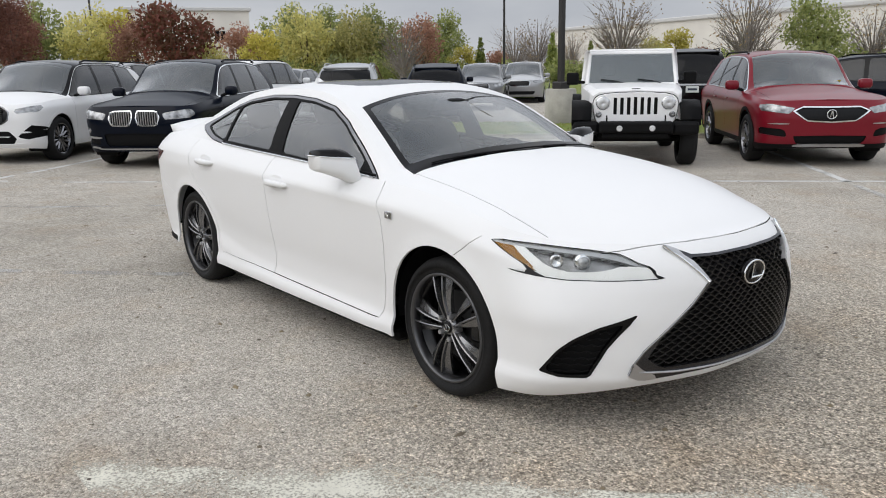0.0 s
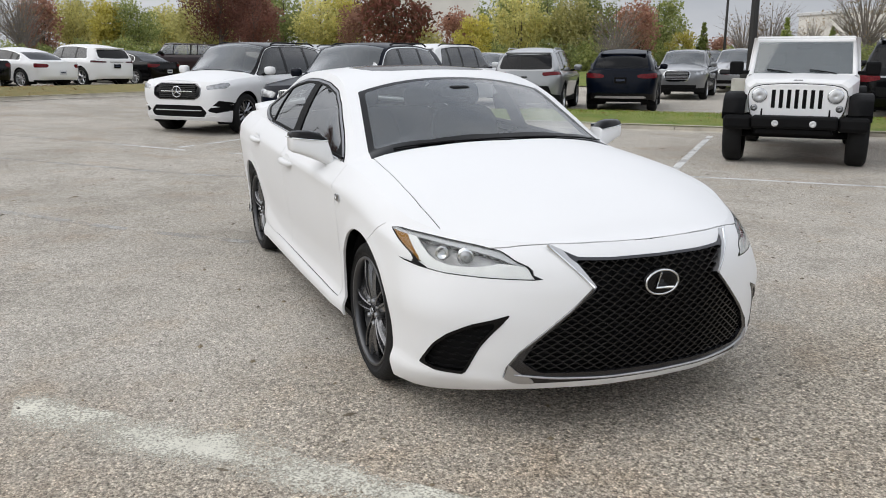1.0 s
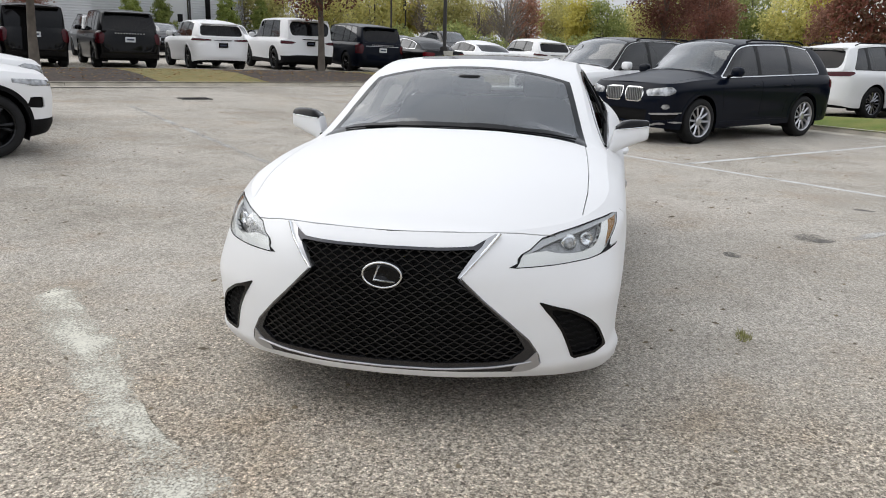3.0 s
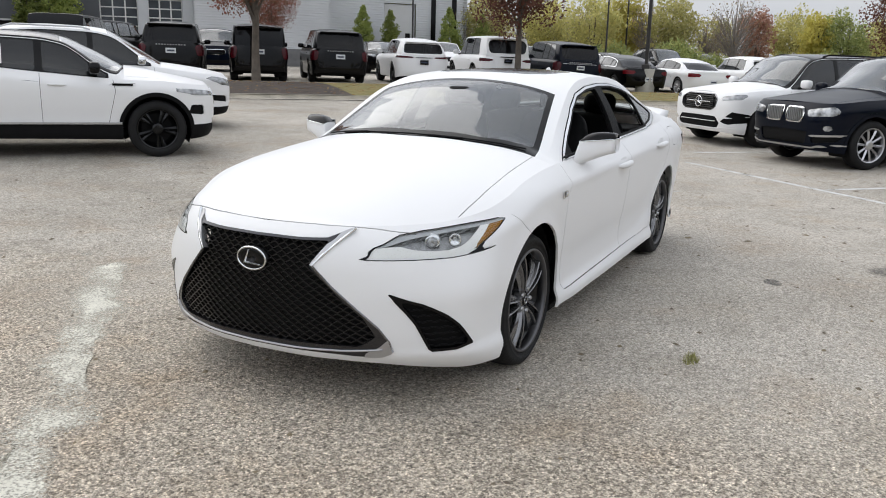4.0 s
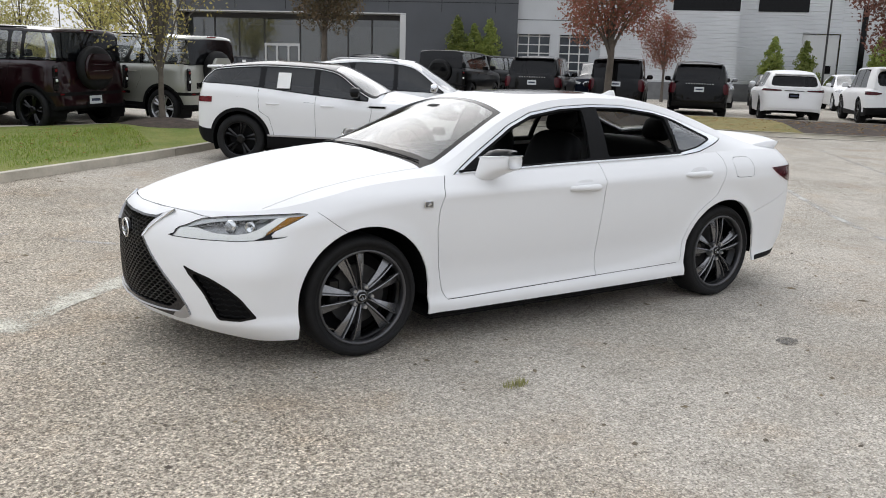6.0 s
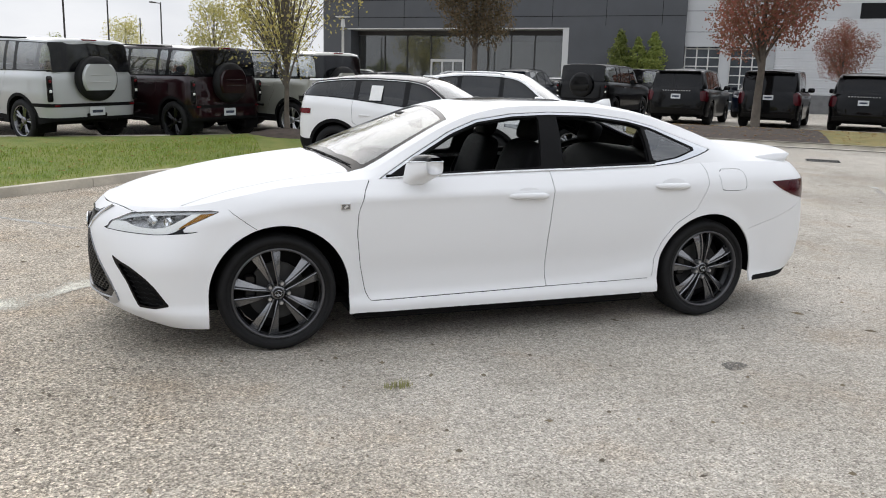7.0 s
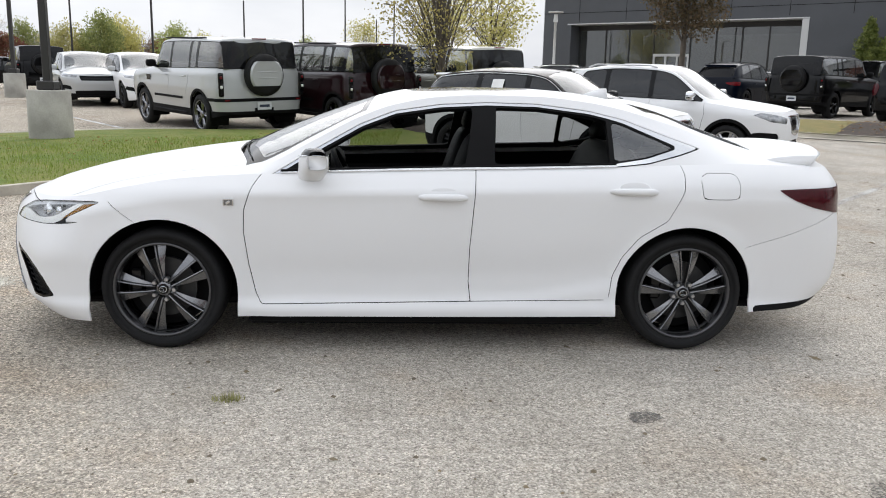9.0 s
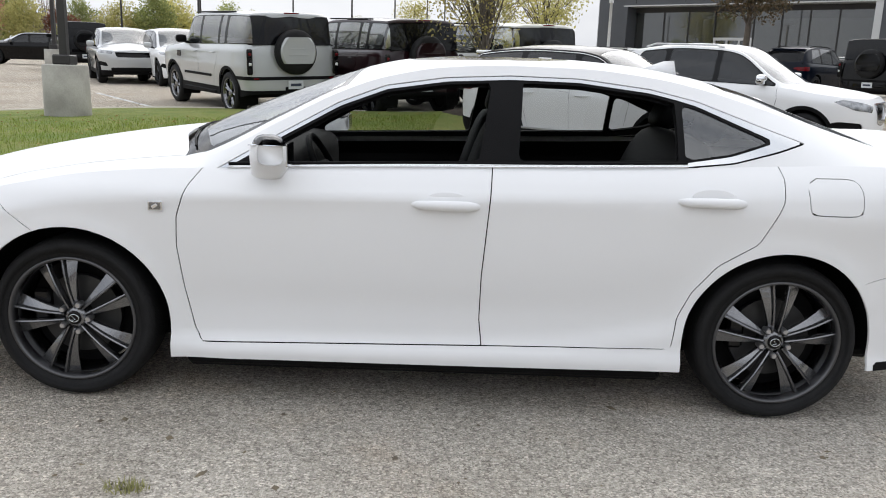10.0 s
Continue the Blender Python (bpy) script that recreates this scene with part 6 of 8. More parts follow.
# by the drive: white cars side by side
EVO = S(
    L=4.37, W=1.90, H=1.635, wb=2.66, fo=0.86, r=0.39, hood=1.00, belt=1.10, cow=0.86, cz=1.20, rf=0.15, rr=0.42, rb=0.10, drop=0.085, rise=0.09, waist=[(1.05, 0.985), (0.5, 0.975), (-0.6, 1.03), (-1.45, 1.07)], lampdeep=0.62, rim="black", roof=GLOSSB, pillars=(-0.10, -0.98, -9), dpillar=0.13, cladmat=CLAD, sill=0.45, mirror=GLOSSB, rails=False, dark=True,
    lamps=[[(0.50, 0.885), (0.86, 0.935), (0.97, 0.955), (0.97, 0.925), (0.90, 0.86), (0.56, 0.835)]], intakes=[[(-0.01, 0.36), (0.55, 0.36), (0.6, 0.52), (-0.01, 0.52)], [(0.78, 0.58), (0.90, 0.60), (0.90, 0.73), (0.81, 0.72)]],
    tails=[[(0.62, 1.03), (1.0, 1.05), (1.0, 0.96), (0.68, 0.95)]])
evo = build_car("sport_utility_car", "white compact sport utility car with black roof, wheels and window sheet", EVO, WHITE, 0.75)
part("window_sheet", box_bm((0.21, 0.004, 0.27), (-0.62, -0.818, 1.335), 0.001, Matrix.Rotation(math.radians(-27), 4, "X")), PAPER, evo, "white paper sheet on the rear side window")
for sd in (1, -1):
    part("fender_vent", box_bm((0.26, 0.012, 0.030), (0.90, sd * 0.945, 0.985), 0.004), GLOSSB, evo)
    part("vent_blade", box_bm((0.30, 0.014, 0.010), (0.91, sd * 0.948, 1.003), 0.003), ALLOY, evo)
    part("sill_strip", box_bm((1.75, 0.016, 0.030), (0.0, sd * 0.926, 0.468), 0.004), ALLOY, evo)
place(evo, -2.27, -7.43, 142)
evo.matrix_basis = evo.matrix_basis @ Matrix.Scale(0.95, 4)
rogue = build_car("sport_utility_car", "white sport utility car with a dark V-shaped grille", S(
    L=4.69, W=1.84, H=1.74, wb=2.71, fo=0.95, r=0.36, hood=0.98, belt=1.10, cow=0.98, cz=1.14, rf=0.15, rim="silver5", mirror=CHROME, railmat=ALLOY, dark=True,
    grille=[[(-0.01, 0.90), (0.36, 0.90), (0.26, 0.62), (-0.01, 0.60)]], accents=[[(0.36, 0.92), (0.42, 0.90), (0.28, 0.58), (0.0, 0.54), (-0.01, 0.58), (0.24, 0.62)]], accent=CHROME,
    lamps=[[(0.46, 0.86), (0.84, 0.95), (0.92, 0.90), (0.80, 0.80), (0.50, 0.76)]], intakes=[[(-0.01, 0.34), (0.5, 0.34), (0.56, 0.46), (-0.01, 0.48)], [(0.64, 0.48), (0.88, 0.52), (0.88, 0.62), (0.68, 0.60)]]), WHITE, 0.6)
place(rogue, -4.80, -9.50, 142)
rogue.matrix_basis = rogue.matrix_basis @ Matrix.Scale(0.94, 4)

# boxy four-wheel drives by the first island
def boxy(paint, name_label, roof=None, cover=None, rim="grey", mirror=None, side=True, fine=0.6, L=4.75):
    return build_car("off_road_car", name_label, dict(
        L=L, W=1.98, H=1.94, wb=3.02, fo=0.85, r=0.405, hood=1.18, belt=1.27, cow=1.02, cz=1.36, dark=False, rf=0.55, rr=0.16, rb=0.06, yt=0.80, yb=0.86, drop=0.03, nf=5, nr=7, nose=0.5, sh=0.05, rake=0.06,
        pillars=(-0.02, -0.98, -1.32), dpillar=0.07, slant=False, rearwin=[(-0.01, 1.26), (0.90, 1.26), (0.83, 1.84), (-0.01, 1.86)], rim=rim, roof=roof, rails=False, spoiler=False, cladmat=CLAD, sill=0.50, zb=0.34, bow=0.01, roofcrown=5.0, mirror=mirror or MATTB, hoodseam=False,
        grille=[[(-0.01, 1.06), (0.55, 1.06), (0.55, 0.88), (-0.01, 0.86)]], lamps=[[(0.62, 1.08), (0.88, 1.08), (0.88, 0.88), (0.62, 0.88)]], gframe=GLOSSB,
        tails=(), rdark=[[(-0.01, 0.69), (1.05, 0.69), (1.05, 0.755), (-0.01, 0.755)], [(-0.01, 0.2), (1.05, 0.2), (1.05, 0.44), (-0.01, 0.44)]],
        plate=(0.60, -0.012), extra=(spare(1.20, 0.41, cover or paint), bed_rear())), paint, fine)


def boxy_trim(car, L=4.75):
    """Door vents, black grips, steps and roof edges of a boxy car."""
    xr = 1.51 + 0.85 - L
    for sd in (1, -1):
        part("fender_vent", box_bm((0.20, 0.014, 0.12), (1.10, sd * 0.985, 1.06), 0.004), GLOSSB, car)
        part("side_step", box_bm((1.75, 0.10, 0.05), (0.0, sd * 0.93, 0.40), 0.015), CLAD, car)
        part("gutter_rail", box_bm((2.0 + (L - 4.75) * 0.8, 0.035, 0.03), (-0.55 - (L - 4.75) * 0.4, sd * 0.765, 1.905), 0.01), MATTB, car)
        part("waist_moulding", box_bm((1.5, 0.012, 0.05), (0.05, sd * 0.985, 0.70), 0.004), CLAD, car)
        part("mud_flap", box_bm((0.02, 0.24, 0.26), (-1.51 - 0.44, sd * 0.85, 0.42), 0.006), MATTB, car)
        part("rear_reflector", box_bm((0.012, 0.10, 0.03), (xr + 0.004, sd * 0.78, 0.72), 0.004), REDL, car)
    part("tow_cover", box_bm((0.02, 0.42, 0.11), (xr - 0.005, 0, 0.51), 0.01), CLAD, car)
    part("high_brake_lamp", box_bm((0.03, 0.30, 0.025), (xr + 0.10, 0, 1.895), 0.006), REDL, car)


def1 = boxy(PEARL, "pale silver boxy off-road car with a covered spare wheel")
place(def1, 4.52, -14.5, -53)
def1.matrix_basis = def1.matrix_basis @ Matrix.Scale(1.06, 4)
def2 = boxy(MAROON, "dark maroon boxy off-road car with a spare wheel", rim="black", L=4.48)
place(def2, 1.66, -14.6, -54)
def2.matrix_basis = def2.matrix_basis @ Matrix.Scale(1.02, 4)
def3 = boxy(KHAKI, "pale khaki boxy off-road car with a spare wheel", rim="silver5", L=4.55)
place(def3, -0.85, -15.0, -53)
boxy_trim(def1)
boxy_trim(def2, 4.48)
boxy_trim(def3, 4.55)
def4 = boxy(BLACKP, "black boxy off-road car with a spare wheel", rim="black", fine=0.5)
place(def4, -14.1, -21.5, 218)

# the long row across the drive, tails out
RRP = S(
    L=5.0, W=1.98, H=1.84, wb=2.92, fo=0.88, r=0.39, hood=1.08, belt=1.12, cow=1.0, cz=1.24, rf=0.28, rr=0.42, rb=0.12, drop=0.08, dpillar=0.40, nr=5, yt=0.76, pillars=(-0.1, -1.0, -1.55), rim="black", rails=False, sill=0.40, tailmat=DREDL,
    tails=[[(0.72, 1.10), (1.0, 1.12), (1.0, 0.78), (0.78, 0.78)]], rdark=[[(-0.01, 0.2), (1.05, 0.2), (1.05, 0.48), (-0.01, 0.52)]], rbright=[[(-0.01, 1.035), (0.70, 1.035), (0.70, 1.06), (-0.01, 1.06)]], plate=(0.92, 0.0), accent=ALLOY,
    bars=tuple((y - 0.022, y + 0.022, 1.10, 0.03, ALLOY, "lettering_bar") for y in np.arange(-0.42, 0.43, 0.084)))
rr1 = build_car("sport_utility_car", "black luxury sport utility car with an upright tail", dict(RRP, cladmat=BLACKP), BLACKP, 0.5)
place(rr1, -16.1, -19.0, 222)
lr4 = build_car("sport_utility_car", "matt black boxy sport utility car with clear tail lamps", dict(RRP, L=4.83, W=1.92, H=1.88, yt=0.82, nr=6, rr=0.2, bars=(), rbright=(), tails=[[(0.70, 1.14), (1.0, 1.14), (1.0, 0.76), (0.76, 0.76)]], plate=(0.98, 0.0), cladmat=BLACKP), BLACKP, 0.5)
place(lr4, -18.3, -17.3, 222)
rr2 = copy_thing(rr1, Matrix())
place(rr2, -20.45, -15.6, 222)
FP = S(
    L=4.73, W=1.94, H=1.66, wb=2.87, fo=0.86, r=0.385, rim="black", cladmat=WHITE, sill=0.34, rails=False, rr=0.55, rb=0.14, drop=0.10, wtrim=CHROME,
    tails=[[(0.36, 1.02), (1.0, 1.05), (1.0, 0.97), (0.40, 0.97)]], rdark=[[(-0.01, 0.26), (0.76, 0.26), (0.92, 0.40), (0.86, 0.52), (0.74, 0.46), (-0.01, 0.46)]], rbright=[[(-0.01, 0.29), (0.66, 0.29), (0.70, 0.32), (-0.01, 0.32)]], tailmat=DREDL, plate=(0.84, 0.0), whiteplate=False,
    bars=((-0.30, 0.30, 1.0, 0.02, GLOSSB, "boot_strip"),))
fp1 = build_car("sport_utility_car", "white sport utility car with slim tail lamps and black wheels", FP, WHITE, 0.5)
place(fp1, -22.3, -13.3, 222)
disc = build_car("sport_utility_car", "white seven-seat sport utility car with black lower bumper", S(
    L=4.97, W=2.0, H=1.88, wb=2.92, r=0.39, belt=1.12, rim="black", rr=0.30, rb=0.10, drop=0.05, nr=5, yt=0.76, rails=False, wtrim=WHITE,
    tails=[[(0.52, 1.06), (1.0, 1.08), (1.0, 0.97), (0.60, 0.97)]], rdark=[[(-0.01, 0.2), (1.05, 0.2), (1.05, 0.55), (0.5, 0.60), (-0.01, 0.60)]], tailmat=DREDL, plate=(1.0, 0.0), whiteplate=False,
    bars=((-0.30, 0.30, 1.14, 0.03, GLOSSB, "lettering_bar"),)), WHITE, 0.5)
place(disc, -24.7, -11.2, 222)
rr3 = build_car("sport_utility_car", "dark navy luxury sport utility car parked tail out", dict(RRP, cladmat=NAVY), NAVY, 0.45)
place(rr3, -26.6, -9.1, 222)
SALOON = S(
    L=5.1, W=1.90, H=1.46, wb=3.05, fo=0.92, r=0.35, hood=0.86, belt=0.96, cow=0.92, cz=1.02, rf=0.18, rr=1.75, rb=0.75, drop=0.06, rim="silver10", clad=False, rails=False, spoiler=False, pillars=(-0.15, -0.98, -1.3), dpillar=1.15, wtrim=CHROME, grille=(), lamps=(),
    tails=[[(0.50, 0.92), (1.0, 0.93), (1.0, 0.78), (0.56, 0.80)]], rdark=[[(-0.01, 0.2), (1.0, 0.2), (1.0, 0.34), (-0.01, 0.34)]], plate=(0.62, 0.0), cat="car")
sal1 = build_car("saloon_car", "black four-door saloon car with bright wheels", SALOON, BLACKP, 0.45)
place(sal1, -28.6, -7.0, 222)
sal2 = build_car("saloon_car", "white four-door saloon car with red tail lamps", SALOON, WHITE, 0.45)
place(sal2, -30.5, -4.9, 222)
fp2 = build_car("sport_utility_car", "white sport utility car with silver wheels", dict(FP, rim="silver5"), WHITE, 0.45)
place(fp2, -32.4, -2.6, 215)
dk = build_car("saloon_car", "black low saloon car beside a tree", SALOON, BLACKP, 0.4)
place(dk, -35.0, -0.8, 222)
mar2 = boxy(MAROON, "dark maroon boxy off-road car side on", rim="black", fine=0.4)
place(mar2, -43.2, 2.4, 240)
# cars by the far lot
vel = build_car("sport_utility_car", "silver sport utility car parked nose out across the lot", S(
    L=4.8, W=1.95, H=1.66, wb=2.87, r=0.385, rim="black", roof=None, rails=False, gframe=GLOSSB,
    grille=[[(-0.01, 0.90), (0.52, 0.92), (0.48, 0.78), (-0.01, 0.76)]], lamps=[[(0.56, 0.94), (0.94, 0.97), (0.94, 0.90), (0.60, 0.86)]],
    intakes=[[(-0.01, 0.34), (0.62, 0.34), (0.66, 0.48), (-0.01, 0.50)], [(0.70, 0.50), (0.93, 0.54), (0.93, 0.66), (0.76, 0.62)]]), PEARL, 0.5)
place(vel, 10.3, -22.4, 118)
# repeats further off
BACK = [
    (def4, 15.4, -30.6, -60, None), (gsed, 21.0, -37.5, 20, BLACKP), (ldark, 12.9, -34.5, 120, BLACKP), (vel, 8.3, -21.6, 121, WHITE),
    (ldark, -13.4, -26.7, 222, NAVY), (ldark, -8.5, -35.0, 160, KHAKI), (gsed, -11.6, -36.4, 160, BLACKP), (evo, -9.6, -33.0, 200, NAVY), (gsed, -16.5, -29.0, 222, GREY), (def4, -19.5, -26.0, 200, None),
    (rr3, -23.5, -24.0, 42, None), (ldark, -27.2, -20.6, 42, GREY), (gsed, -31.0, -20.0, 42, BLACKP), (fp2, -33.2, -17.5, 42, None), (ldark, -35.4, -15.2, 42, GREY), (gsed, -37.4, -12.8, 42, SILVER), (sal1, -39.4, -10.4, 42, None), (ldark, -41.3, -8.0, 42, BLACKP),
    (fp2, -45.0, -24.0, 42, None), (gsed, -47.0, -21.5, 42, SILVER), (ldark, -49.2, -19.0, 42, WHITE), (sal1, -51.0, -16.5, 42, None), (gsed, -53.0, -13.8, 42, GREY), (ldark, -55.2, -11.0, 42, BLACKP), (fp2, -57.0, -8.5, 42, None), (gsed, -58.8, -5.5, 42, SILVER),
    (gsed, -56.0, 0.6, -10, WHITE), (q5, -26.5, 25.0, -46, BLACKP),
]
for src, x, y, yaw, paint in BACK:
    o = copy_thing(src, Matrix())
    if paint:
        for ch in o.children:
            if ch.name.split(".")[0] in ("body", "roof_panel", "hood", "front_bumper", "rear_bumper", "boot_lid", "flap", "wing_panel", "rear_wing", "front_door", "rear_door", "roof_spoiler", "door_handle") or (ch.name.startswith("cladding") and src is not evo):
                for sl in ch.material_slots:
                    sl.link = "OBJECT"
                    sl.material = paint
        names = {BLACKP: "black", WHITE: "white", NAVY: "dark navy", GREY: "grey", SILVER: "silver", KHAKI: "pale khaki"}
        o["label"] = names[paint] + " car parked far off in the lot"
    place(o, x, y, yaw)


# short off-roader with round lamps
JSCREEN = glass("upright_windscreen", (0.07, 0.088, 0.092), alpha=0.45, ior=1.9)
GREYTRIM = mat("grey_seat_cloth", (0.10, 0.10, 0.10), 0.9, 0, 0.2, 30.0)


def build_jeep():
    car = new("off_road_car")
    tagged(car, "white open-fendered off-road car with a slotted grille and round lamps", "car", "parked cars")
    hw, wb, r = 0.78, 2.946, 0.405
    body = box_bm((2.78, 1.54, 0.66), (-0.635, 0, 0.90), 0.06, segs=3)
    part("body", body, WHITE, car, smooth=False)
    vs = []
    for x, w, z0, z1 in ((1.86, 0.62, 0.72, 1.12), (1.80, 0.67, 0.70, 1.165), (1.40, 0.72, 0.70, 1.19), (0.80, 0.77, 0.70, 1.215)):
        vs += [(x, -w, z0), (x, -w, z1 - 0.06), (x, -w + 0.09, z1), (x, 0, z1 + 0.02), (x, w - 0.09, z1), (x, w, z1 - 0.06), (x, w, z0)]
    fs = [[i * 7 + k, i * 7 + k + 1, (i + 1) * 7 + k + 1, (i + 1) * 7 + k] for i in range(3) for k in range(6)] + [list(range(7))[::-1]]
    mesh_ob("hood", vs, fs, WHITE, car)
    # grille with seven slots and two lamps
    half = [(0.0, 1.112), (0.26, 1.106), (0.44, 1.092), (0.54, 1.068), (0.598, 1.02), (0.618, 0.95), (0.606, 0.82), (0.575, 0.70), (0.545, 0.665), (0.0, 0.66)]

    def panel(name, mt, x0, x1, grow, parent):
        pts = [(y + grow * (y > 0), z + (grow if z > 0.9 else 0)) for y, z in half]
        pts = pts[:-1] + [(0.0, 0.66)] + [(-y, z) for y, z in pts[-2:0:-1]]
        n = len(pts)
        vs = [(x0, y, z) for y, z in pts] + [(x1 - 0.012, y, z) for y, z in pts] + [(x1, y * 0.985, 0.89 + (z - 0.89) * 0.97) for y, z in pts]
        fs = [[r * n + k, r * n + (k + 1) % n, (r + 1) * n + (k + 1) % n, (r + 1) * n + k] for r in range(2) for k in range(n)] + [list(range(2 * n, 3 * n))]
        return mesh_ob(name, vs, fs, mt, parent)

    g = panel("grille_panel", WHITE, 1.85, 1.902, 0.0, car)
    # slightly larger black panel whose edge draws the shadow gap round the grille
    panel("grille_seam", MATTB, 1.85, 1.880, 0.010, g)
    for k in range(7):
        part("grille_slot", box_bm((0.02, 0.058, 0.265 - 0.004 * abs(k - 3)), (1.896, (k - 3) * 0.098, 0.912), 0.008), GLOSSB, g)
    for sd in (1, -1):
        lp = new("headlamp")
        lp.parent = car
        for rr, off, mt, nm in ((0.105, 0.0, CHROME, "bezel"), (0.088, 0.012, LAMPCLEAR, "lens")):
            v, f = lathe([(0.001, off + 0.02), (rr * 0.7, off + 0.016), (rr, off), (rr, -0.03), (0.001, -0.03)], 28)
            mesh_ob(nm, [(1.905 + q[1], sd * 0.475 + q[0], 0.955 + q[2]) for q in v], f, mt, lp, True)
        v, f = lathe([(0.001, 0.015), (0.045, 0.01), (0.05, -0.02), (0.001, -0.02)], 20)
        mesh_ob("turn_signal", [(1.90 + q[1], sd * 0.535 + q[0], 0.79 + q[2]) for q in v], f, PLAMP, car, True)
        # flat fenders
        for cx, span in ((wb / 2, 0.56), (-wb / 2, 0.52)):
            pts = [(cx - span, sd * 0.84, 0.58), (cx - span * 0.75, sd * 0.84, 0.86), (cx - span * 0.45, sd * 0.84, 0.98), (cx + span * 0.55, sd * 0.84, 0.98), (cx + span * 0.88, sd * 0.84, 0.90), (cx + span, sd * 0.84, 0.72)]
            vs, fs = [], []
            for x, y, z in pts:
                vs += [(x, y - sd * 0.20, z), (x, y + sd * 0.095, z), (x, y + sd * 0.095, z - 0.085), (x, y + sd * 0.06, z - 0.095), (x, y - sd * 0.20, z - 0.04)]
            for i in range(len(pts) - 1):
                for k in range(5):
                    m = (k + 1) % 5
                    fs.append([i * 5 + k, i * 5 + m, (i + 1) * 5 + m, (i + 1) * 5 + k])
            fs += [[0, 1, 2, 3, 4], [len(vs) - 5 + k for k in (4, 3, 2, 1, 0)]]
            mesh_ob("fender", vs, fs, MATTB, car, True)
            wheel_of(car, cx, sd * 0.80, r, 0.26, "black", sd)
        mm = new("door_mirror")
        mm.parent = car
        part("mirror_shell", box_bm((0.10, 0.20, 0.20), (0.62, sd * 0.93, 1.30), 0.03, segs=2), MATTB, mm)
        part("mirror_arm", box_bm((0.05, 0.14, 0.05), (0.64, sd * 0.80, 1.24), 0.01), MATTB, mm)
        part("step", box_bm((1.7, 0.14, 0.05), (-0.05, sd * 0.80, 0.45), 0.02), MATTB, car)
    # windscreen frame, top
    ws = new("windscreen")
    ws.parent = car
    zb, zt, xb, xt = 1.20, 1.69, 0.80, 0.60
    part("pane", box_bm((0.012, 1.32, 0.52), (0, 0, 0), 0.002, Matrix.Rotation(math.radians(-21), 4, "Y")), JSCREEN, ws).location = (0.71, 0, 1.46)
    part("mirror", box_bm((0.02, 0.22, 0.06), (0.60, 0.0, 1.60), 0.012), MATTB, ws)
    for sd in (1, -1):
        mesh_ob("head_restraint", *blob((0.05, 0.26, 0.20), (0.565, sd * 0.36, 1.43), 3.4), GREYTRIM, car, True)
    for a, b, rad in (((xb, -0.70, zb), (xt, -0.65, zt), 0.034), ((xb, 0.70, zb), (xt, 0.65, zt), 0.034), ((xt, -0.66, zt), (xt, 0.66, zt), 0.036), ((xb, -0.70, zb), (xb, 0.70, zb), 0.03)):
        mesh_ob("frame_bar", *tube([a, b], rad, 8), WHITE, ws, True)
    part("hard_top", box_bm((2.5, 1.34, 0.05), (-0.66, 0, 1.735), 0.025, segs=2), WHITE, car)
    part("top_side", box_bm((2.45, 1.44, 0.50), (-0.70, 0, 1.48), 0.05, taper=(0.98, 0.93), segs=2), PRIV, car, "dark side windows and rear screen")
    for sd in (1, -1):
        for x in (0.42, -0.42, -1.20):
            mesh_ob("pillar", *tube([(x, sd * 0.735, 1.22), (x - 0.05, sd * 0.68, 1.74)], 0.05, 6), WHITE, car, True)
    part("bumper", box_bm((0.25, 1.07, 0.17), (2.035, 0, 0.61), 0.035, segs=2), MATTB, car)
    part("skid_plate", box_bm((0.16, 0.98, 0.09), (2.02, 0, 0.49), 0.02, taper=(1, 0.94)), MATTB, car)
    for sd in (1, -1):
        part("bumper_end", box_bm((0.22, 0.38, 0.20), (2.0, sd * 0.725, 0.595), 0.05, Matrix.Rotation(math.radians(sd * -8), 4, "Z"), segs=2), MATTB, car)
    for sd in (1, -1):
        v, f = lathe([(0.001, 0.012), (0.036, 0.010), (0.045, 0.004), (0.048, -0.02), (0.001, -0.02)], 20)
        mesh_ob("fog_lamp", [(2.155 + q[1], sd * 0.235 + q[0], 0.60 + q[2]) for q in v], f, LAMPCLEAR, car, True)
        mesh_ob("tow_hook", *tube([(2.06, sd * 0.42, 0.69), (2.10, sd * 0.42, 0.74), (2.06, sd * 0.42, 0.78)], 0.012, 6), MATTB, car)
        part("hood_latch", box_bm((0.10, 0.03, 0.03), (1.45, sd * 0.69, 1.12), 0.008), MATTB, car)
        mesh_ob("wiper", *tube([(0.835, sd * 0.29 + 0.17, 1.225), (0.825, sd * 0.29 + 0.05, 1.255), (0.812, sd * 0.29 - 0.19, 1.285)], 0.009, 6), MATTB, car)
    part("chassis", box_bm((3.6, 1.1, 0.22), (0, 0, 0.52), 0.03), MATTB, car)
    mesh_ob("axle", *tube([(wb / 2, -0.7, 0.40), (wb / 2, 0.7, 0.40)], 0.05, 8), MATTB, car)
    mesh_ob("hood_logo", *tube([(1.905, -0.06, 1.165), (1.905, 0.06, 1.165)], 0.006, 5), DISC, car)
    return car


jeep = build_jeep()
place(jeep, -4.73, 8.15, -48)


# ---- pavement edges, islands and markings ----
UX, UY, VX, VY = 0.695, -0.719, 0.719, 0.695


def uv(u, v):
    """A place on the lot's own grid: u along the parking bays, v across them."""
    return (u * UX + v * VX, u * UY + v * VY)


